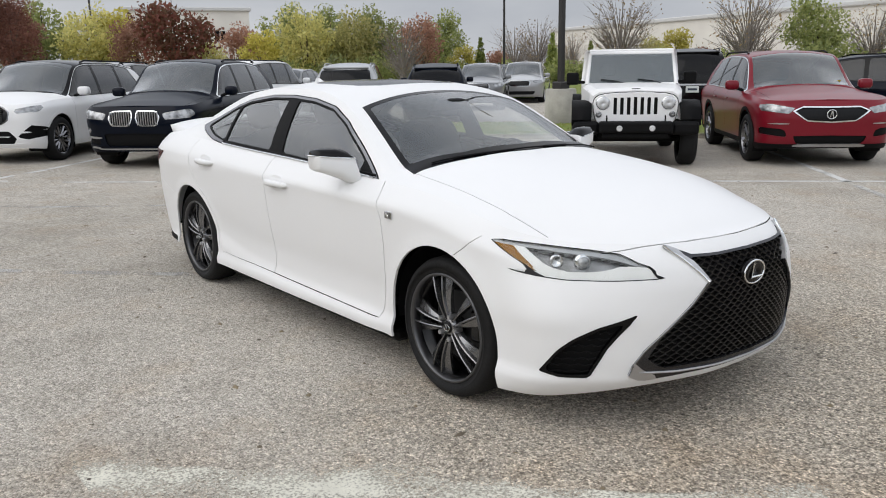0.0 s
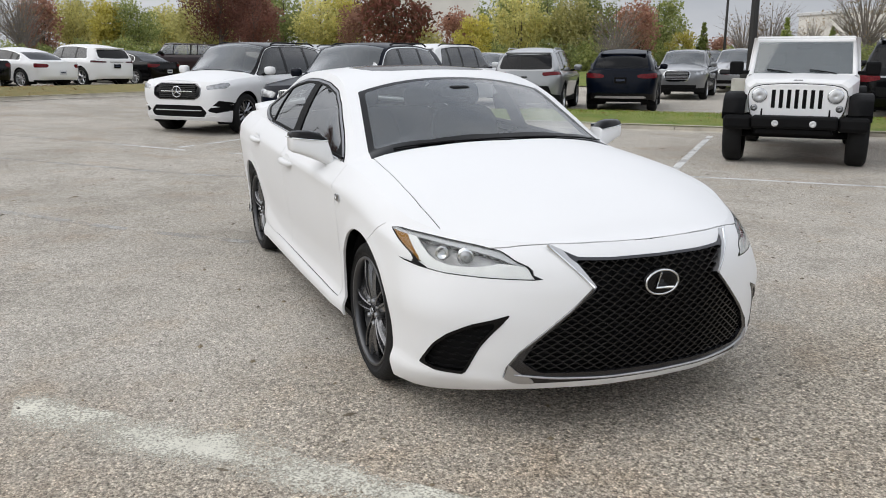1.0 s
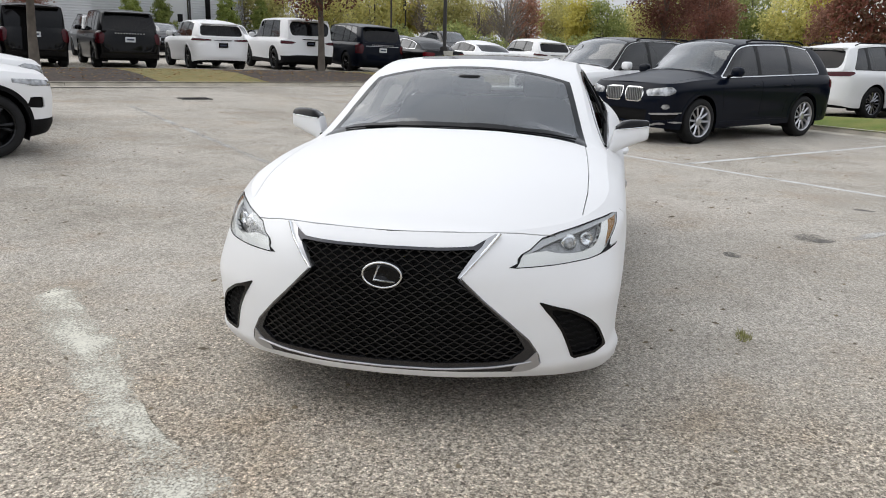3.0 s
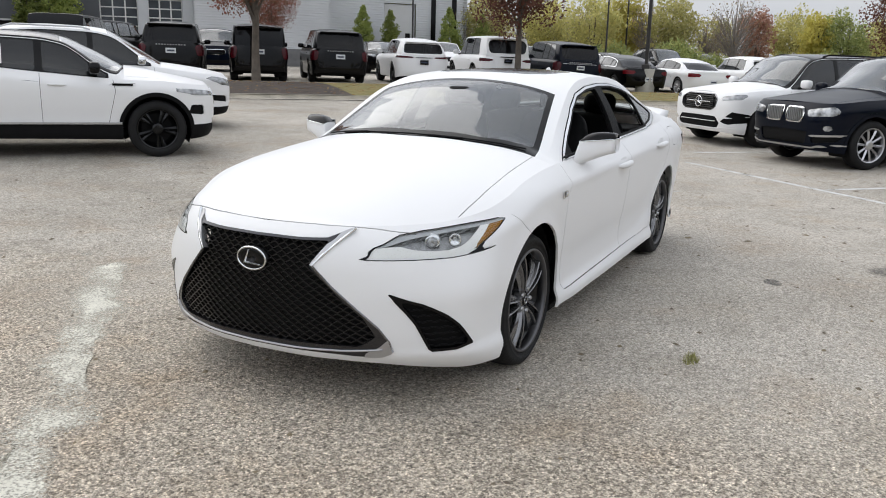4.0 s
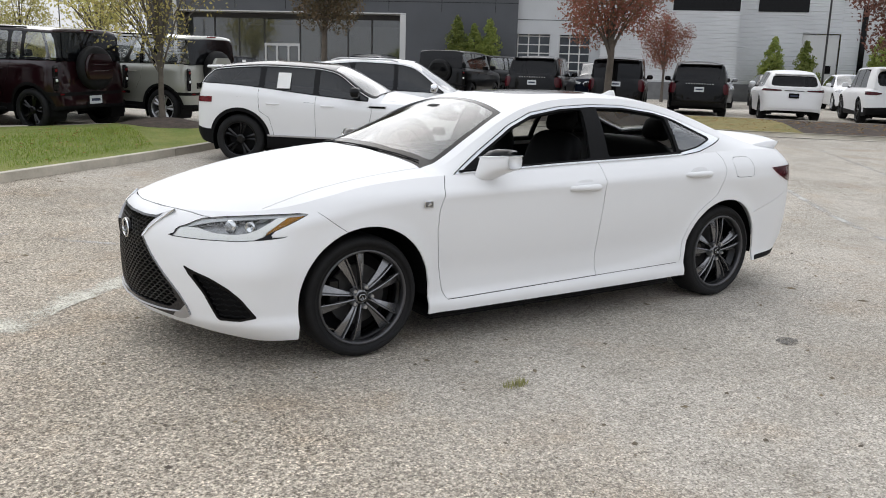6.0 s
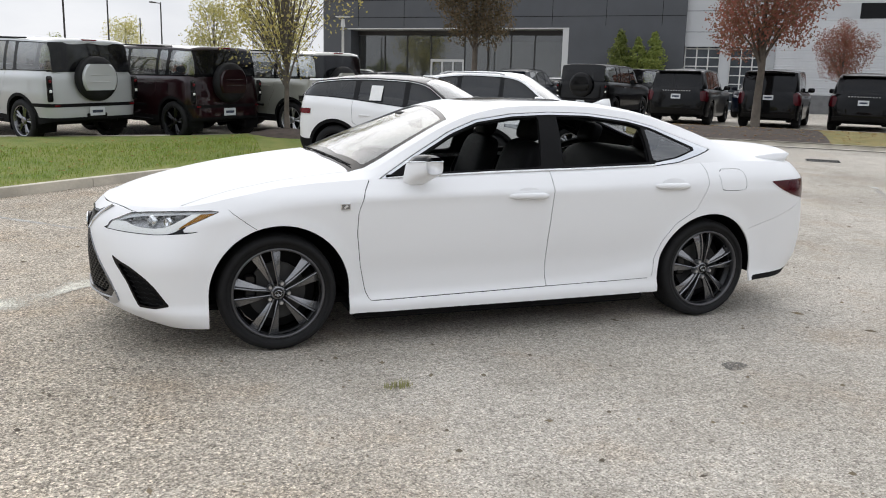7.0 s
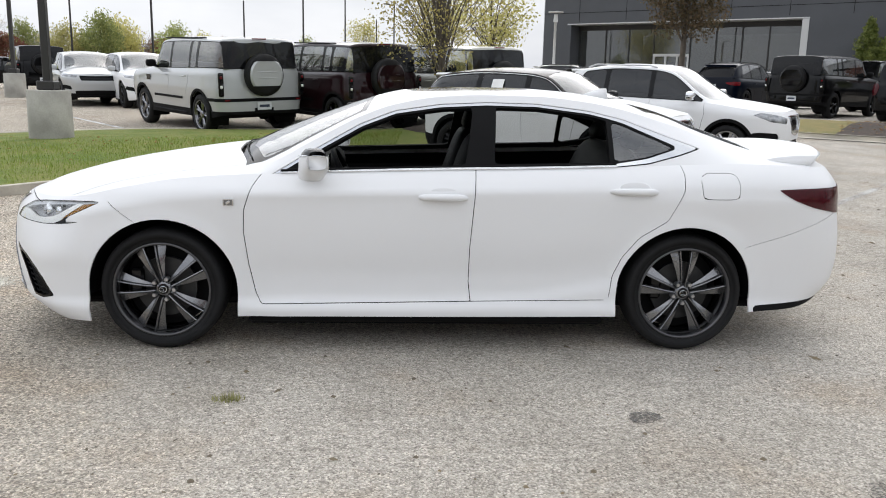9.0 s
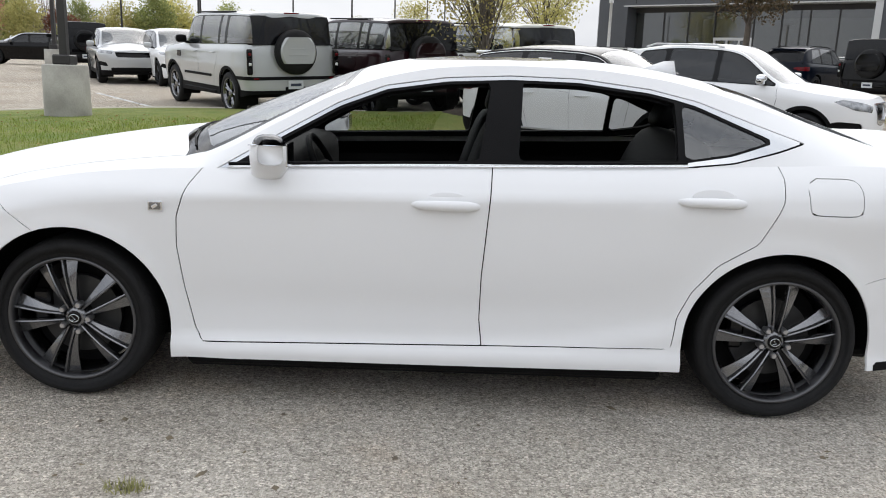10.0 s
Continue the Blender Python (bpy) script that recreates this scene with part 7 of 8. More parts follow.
CONC = mat("pale_concrete", (0.55, 0.505, 0.42), 0.85, 0, 0.32, 2.2, bump=0.5, bump_scale=50, fine=0.12)
BASEC = mat("weathered_concrete", (0.40, 0.385, 0.34), 0.85, 0, 0.35, 2.2, bump=0.5, bump_scale=40, fine=0.12)
MULCH = mat("dark_bark_mulch", (0.075, 0.055, 0.042), 0.95, 0, 0.5, 8.0, bump=1.0, bump_scale=60, fine=0.5)
TURF = mat("short_turf", (0.115, 0.165, 0.022), 0.95, 0, 0.3, 2.0, bump=1.0, bump_scale=120, color2=(0.19, 0.20, 0.045), fine=0.5)
DRYTURF = mat("leaf_strewn_turf", (0.17, 0.155, 0.05), 0.95, 0, 0.3, 3.0, bump=1.0, bump_scale=90, color2=(0.24, 0.19, 0.07), fine=0.5)
STEEL = mat("dark_bronze_pole", (0.035, 0.033, 0.032), 0.45, 0.3, 0.1, 6.0)
IRON = mat("cast_iron", (0.14, 0.135, 0.125), 0.7, 0.4, 0.3, 20.0, bump=0.4, bump_scale=120)
LITTER = mat("fallen_leaves", (0.38, 0.26, 0.07), 0.9, 0, 0.4, 3.0, color2=(0.30, 0.13, 0.05))


def soft_line(pts, step=0.6):
    """Points along a smoothed open line."""
    p = [Vector((a, b, 0)) for a, b in pts]
    out = []
    for i in range(len(p) - 1):
        p0, p1, p2, p3 = p[max(i - 1, 0)], p[i], p[i + 1], p[min(i + 2, len(p) - 1)]
        n = max(2, int((p2 - p1).length / step))
        for k in range(n):
            t = k / n
            q = 0.5 * ((2 * p1) + (p2 - p0) * t + (2 * p0 - 5 * p1 + 4 * p2 - p3) * t * t + (3 * p1 - p0 - 3 * p2 + p3) * t**3)
            out.append((q.x, q.y))
    return out + [pts[-1]]


def kerb(name, line, inward, label, height=0.115, width=0.17):
    """A concrete kerb along a line, cut into stones with open joints."""
    root = new(name)
    tagged(root, label, "kerb", kind="structure")
    pts = soft_line(line, 0.5)
    run, cur, seg = [], [pts[0]], 0.0
    for a, b in zip(pts, pts[1:]):
        seg += math.hypot(b[0] - a[0], b[1] - a[1])
        cur.append(b)
        if seg > 2.9:
            run.append(cur)
            cur, seg = [b], 0.0
    if len(cur) > 1:
        run.append(cur)
    for st in run:
        vs, fs = [], []
        for i, (x, y) in enumerate(st):
            a, b = st[max(i - 1, 0)], st[min(i + 1, len(st) - 1)]
            dx, dy = b[0] - a[0], b[1] - a[1]
            l = math.hypot(dx, dy)
            nx, ny = -dy / l * inward, dx / l * inward
            e = 0.006 if i == 0 else -0.006 if i == len(st) - 1 else 0
            x, y = x + dx / l * e, y + dy / l * e
            z = gz(x, y)
            for w, h in ((-0.32, 0.004), (0.0, 0.012), (0.015, height - 0.03), (0.045, height), (width, height), (width, -0.05)):
                vs.append((x + nx * w, y + ny * w, z + h))
        k = 6
        for i in range(len(st) - 1):
            for p in range(k - 1):
                q = [i * k + p, i * k + p + 1, (i + 1) * k + p + 1, (i + 1) * k + p]
                fs.append(q if inward < 0 else q[::-1])
        fs += [list(range(k)), list(range((len(st) - 1) * k, len(st) * k))[::-1]]
        mesh_ob("kerb_stone", vs, fs, CONC, root)
    return pts


def bed(name, front, back, material, label, rise=0.105, crown=0.10, rows=12):
    """A planted strip between two lines of equal count, slightly crowned."""
    vs, fs = [], []
    for (a, b), (c, d) in zip(front, back):
        for k in range(rows + 1):
            t = k / rows
            x, y = a + (c - a) * t, b + (d - b) * t
            n = noise.noise(Vector((x * 1.3, y * 1.3, 0))) * 0.02
            vs.append((x, y, gz(x, y) + rise + crown * math.sin(math.pi * t) + n * math.sin(math.pi * t)))
    for i in range(len(front) - 1):
        for k in range(rows):
            fs.append([i * (rows + 1) + k, (i + 1) * (rows + 1) + k, (i + 1) * (rows + 1) + k + 1, i * (rows + 1) + k + 1])
    me = mesh_ob(name, vs, fs, material, None, True)
    return tagged(me, label, "planting", kind="structure")


def tufts(name, area, n, seed, material, h=(0.03, 0.07), label="short grass blades on the island", litter=False, rise=0.112):
    """Loose blades or leaves over a quadrilateral patch given by four corners."""
    rg = np.random.default_rng(seed)
    a, b, c, d = (np.array(q, float) for q in area)
    s, t = rg.random(n), rg.random(n)
    p = (a * ((1 - s) * (1 - t))[:, None] + b * (s * (1 - t))[:, None] + c * (s * t)[:, None] + d * ((1 - s) * t)[:, None])
    vs, fs = [], []
    ang, hh, lean = rg.random(n) * 6.283, h[0] + rg.random(n) * (h[1] - h[0]), rg.random(n) * 0.6
    for i in range(n):
        x, y = p[i]
        z = gz(x, y) + rise + 0.10 * math.sin(math.pi * t[i])
        ca, sa = math.cos(ang[i]), math.sin(ang[i])
        k = len(vs)
        if litter:
            w = hh[i]
            vs += [(x - ca * w, y - sa * w, z + 0.012), (x + sa * w * 0.6, y - ca * w * 0.6, z + 0.022), (x + ca * w, y + sa * w, z + 0.014), (x - sa * w * 0.6, y + ca * w * 0.6, z + 0.025)]
            fs.append([k, k + 1, k + 2, k + 3])
        else:
            w = 0.006
            vs += [(x - ca * w, y - sa * w, z - 0.01), (x + ca * w, y + sa * w, z - 0.01), (x - sa * hh[i] * lean[i], y + ca * hh[i] * lean[i], z + hh[i])]
            fs.append([k, k + 1, k + 2])
    return tagged(mesh_ob(name, vs, fs, material), label, "grass", kind="stuff")


# island by the boxy cars
I1F = [(12.0, 2.6), (8.0, -1.6), (5.05, -4.75), (3.3, -6.25), (0.6, -8.3), (-1.2, -9.9), (-1.9, -11.0), (-1.95, -12.2), (-1.3, -12.9)]
I1B = [(17.0, -2.4), (13.0, -6.2), (10.0, -9.2), (8.0, -11.2), (5.4, -12.6), (2.6, -12.75), (0.6, -12.9), (-0.4, -13.0), (-1.0, -13.05)]
kerb("kerb_1", I1F, -1, "pale concrete kerb round a grass island")
kerb("kerb_2", I1B, 1, "pale concrete kerb at the back of the grass island", 0.12)
tI = np.linspace(0, 1, 40)


def along(line, ts):
    p = np.array(soft_line(line, 0.3))
    s = np.concatenate([[0], np.cumsum(np.hypot(*np.diff(p, axis=0).T))])
    return [(float(np.interp(t * s[-1], s, p[:, 0])), float(np.interp(t * s[-1], s, p[:, 1]))) for t in ts]


bed("grass_island", along(I1F, tI), along(I1B, tI), TURF, "green turf island between kerbs")
BLADE = mat("grass_blade", (0.185, 0.262, 0.033), 0.8, 0, 0.3, 1.5, color2=(0.25, 0.30, 0.055))
tufts("grass_blades", ((9.0, -1.6), (0.2, -8.9), (0.0, -12.7), (9.0, -10.2)), 22000, 5, BLADE, (0.02, 0.05))
tufts("fallen_leaves", ((9.0, -1.6), (0.2, -8.9), (0.0, -12.7), (9.0, -10.2)), 330, 6, LITTER, (0.018, 0.036), "small yellow leaves lying on the grass", True, 0.125)
# mulch ring under the young tree
v, f = lathe([(0.001, 0.16), (0.35, 0.13), (0.75, 0.05), (0.95, -0.02)], 26, "z", False)
tagged(mesh_ob("mulch_ring", [(a - 0.75, b - 12.2, c + gz(-0.75, -12.2) + 0.16) for a, b, c in v], f, MULCH, None, True), "ring of dark bark mulch round a young tree", "mulch", kind="structure")

# long planted strip in front of the far row
I2F = [(-6.4, -15.4), (-7.6, -14.2), (-9.5, -12.7), (-12.6, -10.75), (-16.1, -8.3), (-19.0, -6.2), (-21.8, -3.9), (-25.0, -0.7), (-30.0, 4.4), (-36.0, 10.0)]
I2B = [(x - 0.62 * 4.8, y - 0.785 * 4.8) for x, y in I2F]
kerb("kerb_3", I2F, 1, "pale concrete kerb along the drive")
kerb("kerb_4", I2B, -1, "pale concrete kerb behind the planted strip", 0.12)
for k, (a, b, mt, lb) in enumerate(((0.0, 0.11, DRYTURF, "leaf-strewn turf strip"), (0.11, 0.23, MULCH, "dark mulch strip under a tree"), (0.23, 0.31, DRYTURF, "leaf-strewn turf strip"), (0.31, 0.44, MULCH, "dark mulch strip under a tree"), (0.44, 0.80, DRYTURF, "leaf-strewn turf strip"), (0.80, 0.90, MULCH, "dark mulch strip under a tree"), (0.90, 1.0, DRYTURF, "leaf-strewn turf strip"))):
    ts = np.linspace(a, b, 14)
    bed("planted_strip", along(I2F, ts), along(I2B, ts), mt, lb)
tufts("fallen_leaves", ((-9.5, -13.0), (-24.8, -1.2), (-27.5, -4.6), (-12.2, -16.2)), 1400, 8, LITTER, (0.03, 0.06), "small yellow leaves lying on the strip", True, 0.125)

# grass between the two parking rows
I3F = [uv(-12.3, -6.2), uv(-12.1, -4.5), uv(-12.05, 0), uv(-12.05, 6), uv(-12.05, 14), uv(-12.05, 30)]
I3B = [uv(-13.6, -6.4), uv(-15.4, -5.2), uv(-15.7, 0), uv(-15.7, 6), uv(-15.7, 14), uv(-15.7, 30)]
kerb("kerb_5", I3F, 1, "pale concrete kerb in front of the grass")
kerb("kerb_6", I3B, -1, "pale concrete kerb behind the grass", 0.12)
ts = np.linspace(0, 1, 40)
bed("grass_strip", along(I3F, ts), along(I3B, ts), TURF, "green turf strip between parking rows")
tufts("grass_blades", (uv(-12.3, -4), uv(-12.3, 14), uv(-15.5, 14), uv(-15.5, -4)), 16000, 9, BLADE, (0.02, 0.05))
tufts("fallen_leaves", (uv(-12.3, -4), uv(-12.3, 14), uv(-15.5, 14), uv(-15.5, -4)), 500, 10, LITTER, (0.02, 0.045), "small yellow leaves lying on the grass", True, 0.125)
# far grass bank at the foot of the woods
I4F = [uv(-33, -30), uv(-33, -8), uv(-34, 10), uv(-34, 50)]
I4B = [uv(-48, -40), uv(-48, -8), uv(-48, 10), uv(-48, 60)]
bed("grass_bank", along(I4F, ts), along(I4B, ts), TURF, "grass bank at the foot of the woods", 0.05, 0.5)


def worn(name, color, keep=0.5):
    """Paint that has flaked away in places, down to the asphalt."""
    m = mat(name, color, 0.8, 0, 0.15, 9.0, bump=0.3, bump_scale=120)
    n, l = m.node_tree.nodes, m.node_tree.links
    b, out = n["Principled BSDF"], n["Material Output"]
    tr, mx = n.new("ShaderNodeBsdfTransparent"), n.new("ShaderNodeMixShader")
    tc, n1, n2, ad, mr = n.new("ShaderNodeTexCoord"), n.new("ShaderNodeTexNoise"), n.new("ShaderNodeTexNoise"), n.new("ShaderNodeMath"), n.new("ShaderNodeMapRange")
    n1.inputs["Scale"].default_value, n2.inputs["Scale"].default_value = 90.0, 3.0
    n1.inputs["Detail"].default_value, n2.inputs["Detail"].default_value = 4.0, 4.0
    for q in (n1, n2):
        l.new(tc.outputs["Object"], q.inputs["Vector"])
    l.new(n1.outputs["Fac"], ad.inputs[0])
    l.new(n2.outputs["Fac"], ad.inputs[1])
    at, ed = n.new("ShaderNodeAttribute"), n.new("ShaderNodeMath")
    at.attribute_name, ed.operation = "edge_wear", "SUBTRACT"
    l.new(ad.outputs["Value"], ed.inputs[0])
    l.new(at.outputs["Fac"], ed.inputs[1])
    l.new(ed.outputs["Value"], mr.inputs["Value"])
    mr.inputs["From Min"].default_value, mr.inputs["From Max"].default_value = 1.5 - keep - 0.16, 1.5 - keep + 0.16
    l.new(mr.outputs["Result"], mx.inputs["Fac"])
    l.new(tr.outputs["BSDF"], mx.inputs[1])
    l.new(b.outputs["BSDF"], mx.inputs[2])
    l.new(mx.outputs["Shader"], out.inputs["Surface"])
    return m


LINEP = worn("worn_white_line_paint", (0.64, 0.64, 0.62), 0.68)
FADED = worn("faded_line_paint", (0.52, 0.51, 0.48), 0.50)
CHALK = worn("old_pale_yellow_line_stain", (0.66, 0.64, 0.55), 0.58)


def stripe(a, b, wide, material, label, wob=0.0):
    """A painted stripe laid on the pavement, more worn towards its edges."""
    n = max(2, int(math.hypot(b[0] - a[0], b[1] - a[1]) / 0.25))
    dx, dy = b[0] - a[0], b[1] - a[1]
    l = math.hypot(dx, dy)
    vs, wear = [], []
    for i in range(n + 1):
        t = i / n
        x, y = a[0] + dx * t, a[1] + dy * t
        for k, s in enumerate((-1, -0.5, 0, 0.5, 1)):
            w = wide / 2 * (1 + wob * noise.noise(Vector((x * 1.7, y * 1.7, 3.0 * k))))
            px, py = x - dy / l * w * s, y + dx / l * w * s
            vs.append((px, py, gz(px, py) + 0.004))
            wear.append((abs(s)**2) * (0.34 if wob else 0.05) + (0.10 * noise.noise(Vector((x * 0.9, y * 0.9, 7.0))) if wob else 0))
    o = mesh_ob("line_marking", vs, [[5 * i + k, 5 * i + k + 1, 5 * i + k + 6, 5 * i + k + 5] for i in range(n) for k in range(4)], material)
    o.data.attributes.new("edge_wear", "FLOAT", "POINT").data.foreach_set("value", wear)
    return tagged(o, label, "road marking", kind="structure")


stripe(uv(-5.0, -14), uv(-5.42, -8.2), 0.10, FADED, "faded white line across the bays")
stripe(uv(-5.42, -8.2), uv(-5.72, 1.0), 0.10, LINEP, "thin white line across the bays")
stripe(uv(-5.72, 1.0), uv(-5.75, 14), 0.10, LINEP, "thin white line across the bays")
stripe(uv(6.2, -0.40), uv(3.3, -0.52), 0.08, FADED, "short faded white line by the grass island")
for v0, m in ((-7.1, LINEP), (-3.05, LINEP), (0.77, LINEP), (4.74, LINEP), (8.7, LINEP)):
    stripe(uv(-11.2, v0), uv(-5.7, v0), 0.11, m, "white bay line, a little worn")
for v0 in (0.74, 4.72):
    stripe(uv(-5.6, v0), uv(-3.3, v0), 0.11, FADED, "faded white bay line")
stripe(uv(-0.42, -12), uv(-0.52, -1.6), 0.11, FADED, "faded white line across the lot")
stripe(uv(-2.95, -9.6), uv(-3.62, -3.2), 0.10, FADED, "faded white line across the lot")
stripe((8.9, -16.9), (5.7, -12.9), 0.11, LINEP, "white bay line, a little worn")
stripe(uv(2.55, -1.3), uv(2.55, 6.0), 0.36, CHALK, "old chalky line stain, nearly worn away", 1.2)


def patch(x, y, rx, ry, turn, name, material, label, cat, lift=0.005, bumpy=0.25, seed=0):
    vs, n = [(x, y, gz(x, y) + lift)], 26
    for i in range(n):
        a = 2 * math.pi * i / n
        q = 1 + bumpy * noise.noise(Vector((math.cos(a) * 1.5, math.sin(a) * 1.5, seed * 3.1)))
        px, py = rx * q * math.cos(a), ry * q * math.sin(a)
        c, s = math.cos(turn), math.sin(turn)
        X, Y = x + px * c - py * s, y + px * s + py * c
        vs.append((X, Y, gz(X, Y) + lift))
    return tagged(mesh_ob(name, vs, [[0, i + 1, (i + 1) % n + 1] for i in range(n)], material), label, cat, kind="structure")


TAR = worn("dark_asphalt_patch", (0.15, 0.142, 0.13), 0.50)
for k, (x, y, a, b) in enumerate(((-1.71, 2.59, 0.17, 0.15), (-0.95, 1.83, 0.085, 0.06), (-1.19, 3.32, 0.16, 0.08), (-3.2, 3.4, 0.10, 0.05), (2.2, 4.0, 0.05, 0.03))):
    patch(x, y, a, b, 0.4 * k, "asphalt_patch", TAR, "small dark patch in the asphalt", "patch", seed=k)


def grate(x, y, yaw, L=0.9, W=0.5, name="drain_grate"):
    g = new(name)
    tagged(g, "cast iron drain grate in the drive", "drain", kind="structure")
    part("grate_frame", box_bm((L, W, 0.02), (0, 0, 0.006), 0.004), IRON, g)
    for i in range(9):
        part("grate_slot", box_bm((0.05, W * 0.8, 0.006), (-L / 2 + L * (i + 0.5) / 9, 0, 0.017), 0), SEAM, g)
    place(g, x, y, yaw)


grate(-11.2, -7.9, 140, 0.65, 0.42)
# tuft growing in a crack by the sedan
rg = np.random.default_rng(3)
vs, fs = [], []
for i in range(90):
    a, rr = rg.random() * 6.28, rg.random()**0.7 * 0.06
    x, y = 0.95 + rr * math.cos(a) * 1.3, 1.615 + rr * math.sin(a) * 0.7
    b, h, ln = rg.random() * 6.28, 0.015 + 0.03 * rg.random(), 0.03 * rg.random()
    k = len(vs)
    vs += [(x - 0.003 * math.cos(b), y - 0.003 * math.sin(b), 0), (x + 0.003 * math.cos(b), y + 0.003 * math.sin(b), 0), (x - ln * math.sin(b), y + ln * math.cos(b), h)]
    fs.append([k, k + 1, k + 2])
tagged(mesh_ob("grass_tuft", vs, fs, mat("dry_grass", (0.34, 0.33, 0.13), 0.9, 0, 0.4, 40.0)), "small dry grass tuft growing from a crack", "grass")
# grit and small twigs
vs, fs = [], []
for i in range(5200):
    x, y = rg.uniform(-9, 7), rg.uniform(-7, 6.5)
    if abs(x) < 2.5 and abs(y) < 0.95 and rg.random() < 0.6:
        continue
    w, a = 0.004 + 0.014 * rg.random()**6, rg.random() * 6.28
    st = 1 + 2.5 * rg.random()**4
    z = gz(x, y)
    k = len(vs)
    for q, rz in ((0, 1), (1.57, 1), (3.14, 1), (4.71, 1)):
        vs.append((x + w * (st if q in (0, 3.14) else 1) * math.cos(q + a), y + w * (st if q in (0, 3.14) else 1) * math.sin(q + a), z + 0.001))
    vs.append((x, y, z + w * 0.7))
    fs += [[k, k + 1, k + 4], [k + 1, k + 2, k + 4], [k + 2, k + 3, k + 4], [k + 3, k, k + 4]]
tagged(mesh_ob("grit", vs, fs, mat("dark_grit", (0.09, 0.075, 0.06), 0.9, 0, 0.5, 4.0, color2=(0.24, 0.19, 0.12))), "scattered grit and leaf bits on the asphalt", "grit", kind="stuff")


# ---- lamp posts ----
def lamp_post(x, y, base=True, h=9.0, dia=0.13, arm=1.0, yaw=0.0, z=None):
    p = new("lamp_post")
    tagged(p, "tall dark lamp post on a round concrete base" if base else "tall thin dark lamp post far off", "lamp post", "lamp posts")
    zz = 0.0
    if base:
        mesh_ob("concrete_base", *lathe([(0.001, 0.86), (0.335, 0.86), (0.36, 0.84), (0.37, 0.0), (0.37, -0.3), (0.001, -0.3)], 36, "z"), BASEC, p, True)
        part("foot_plate", box_bm((0.30, 0.30, 0.16), (0, 0, 0.94), 0.02), STEEL, p)
        zz = 0.86
    part("shaft", box_bm((dia, dia, h - zz), (0, 0, (h + zz) / 2), 0.012, taper=(0.8, 0.8)), STEEL, p)
    if arm:
        part("arm", box_bm((arm, 0.06, 0.06), (arm / 2, 0, h - 0.1), 0.01), STEEL, p)
        hd = part("lamp_head", box_bm((0.55, 0.32, 0.10), (arm + 0.1, 0, h - 0.1), 0.03), STEEL, p)
    p.matrix_basis = pose(x, y, gz(x, y) if z is None else z, 0, 0, yaw)
    return p


lamp_post(-9.0, 11.07, z=0.13, h=9.5)
lamp_post(6.32, -9.7, z=gz(6.32, -9.7) + 0.16, h=9.5)
lamp_post(-26.9, -5.4, z=gz(-26.9, -5.4) + 0.15, h=9.5)
lamp_post(14.0, -25.5, h=9.0)
for x, y, h, a in ((-28.8, 27.8, 9, 0), (6.8, -54, 10, 1.1), (4.5, -64, 10, 0), (12, -60, 9, 0), (0.5, -70, 10, 1.1), (2.2, -75, 9, 0), (15.5, -48, 9, 1.1), (13.5, -41, 9, 0), (22, -52, 9, 0), (-44, -12, 9, 1.0), (-56, -14, 9, 0), (-38, -22, 9, 0), (-48, 12, 9, 0), (-9, -85, 10, 1)):
    lamp_post(x, y, False, h - 2.4, 0.11, a * 0.8, 40 + 17 * x)
# slim white post by the showroom
wp = new("lamp_post")
tagged(wp, "slim white lamp post with a flat round cap", "lamp post", "lamp posts")
PALEM = mat("pale_painted_steel", (0.62, 0.62, 0.60), 0.4, 0.1, 0.08, 5.0)
mesh_ob("shaft", *tube([(0, 0, 0), (0, 0, 4.6)], [0.09, 0.07], 12), PALEM, wp, True)
mesh_ob("lantern", *lathe([(0.001, 4.2), (0.13, 4.2), (0.10, 4.62), (0.001, 4.62)], 16, "z"), PALEM, wp)
mesh_ob("cap", *lathe([(0.001, 4.80), (0.42, 4.76), (0.42, 4.72), (0.001, 4.70)], 24, "z"), PALEM, wp)
wp.matrix_basis = pose(-8.6, -41.0, gz(-8.6, -41.0))

# ---- buildings ----
DARKP = mat("charcoal_wall_panel", (0.072, 0.076, 0.084), 0.55, 0.1, 0.12, 0.6, fine=0.04)
LIGHTP = mat("pale_grey_wall_panel", (0.47, 0.48, 0.49), 0.55, 0.05, 0.08, 0.6, fine=0.03)
RIBS = mat("ribbed_silver_cladding", (0.62, 0.63, 0.64), 0.45, 0.25, 0.08, 0.5, fine=0.03)
PALE = mat("white_portal_panel", (0.52, 0.52, 0.51), 0.5, 0, 0.05, 1.0)
SHOWG = glass("showroom_glass", (0.06, 0.06, 0.055), alpha=0.45, ior=1.9)
BEIGE = mat("beige_render_wall", (0.66, 0.635, 0.58), 0.8, 0, 0.1, 0.4, bump=0.2, bump_scale=20)
ROOFM = mat("grey_membrane_roof", (0.30, 0.30, 0.30), 0.8)
ROLLG = mat("door_glazing_grey", (0.05, 0.06, 0.07), 0.15, 0, 0.3, 1.2)
CORE = mat("plinth_block", (0.16, 0.16, 0.16), 0.85, 0, 0.2, 3.0, bump=0.3, bump_scale=40)
FX, FY = -0.766, 0.643
NX, NY = 0.643, 0.766
FZ = 0.85


def fb(root, name, s0, s1, d0, d1, z0, z1, material, bevel=0.0, label=""):
    """A block on the facade's own axes: s along, d out towards the lot, z up."""
    o = part(name, box_bm((s1 - s0, d1 - d0, z1 - z0), ((s0 + s1) / 2, (d0 + d1) / 2, (z0 + z1) / 2), bevel), material, root, label)
    return o


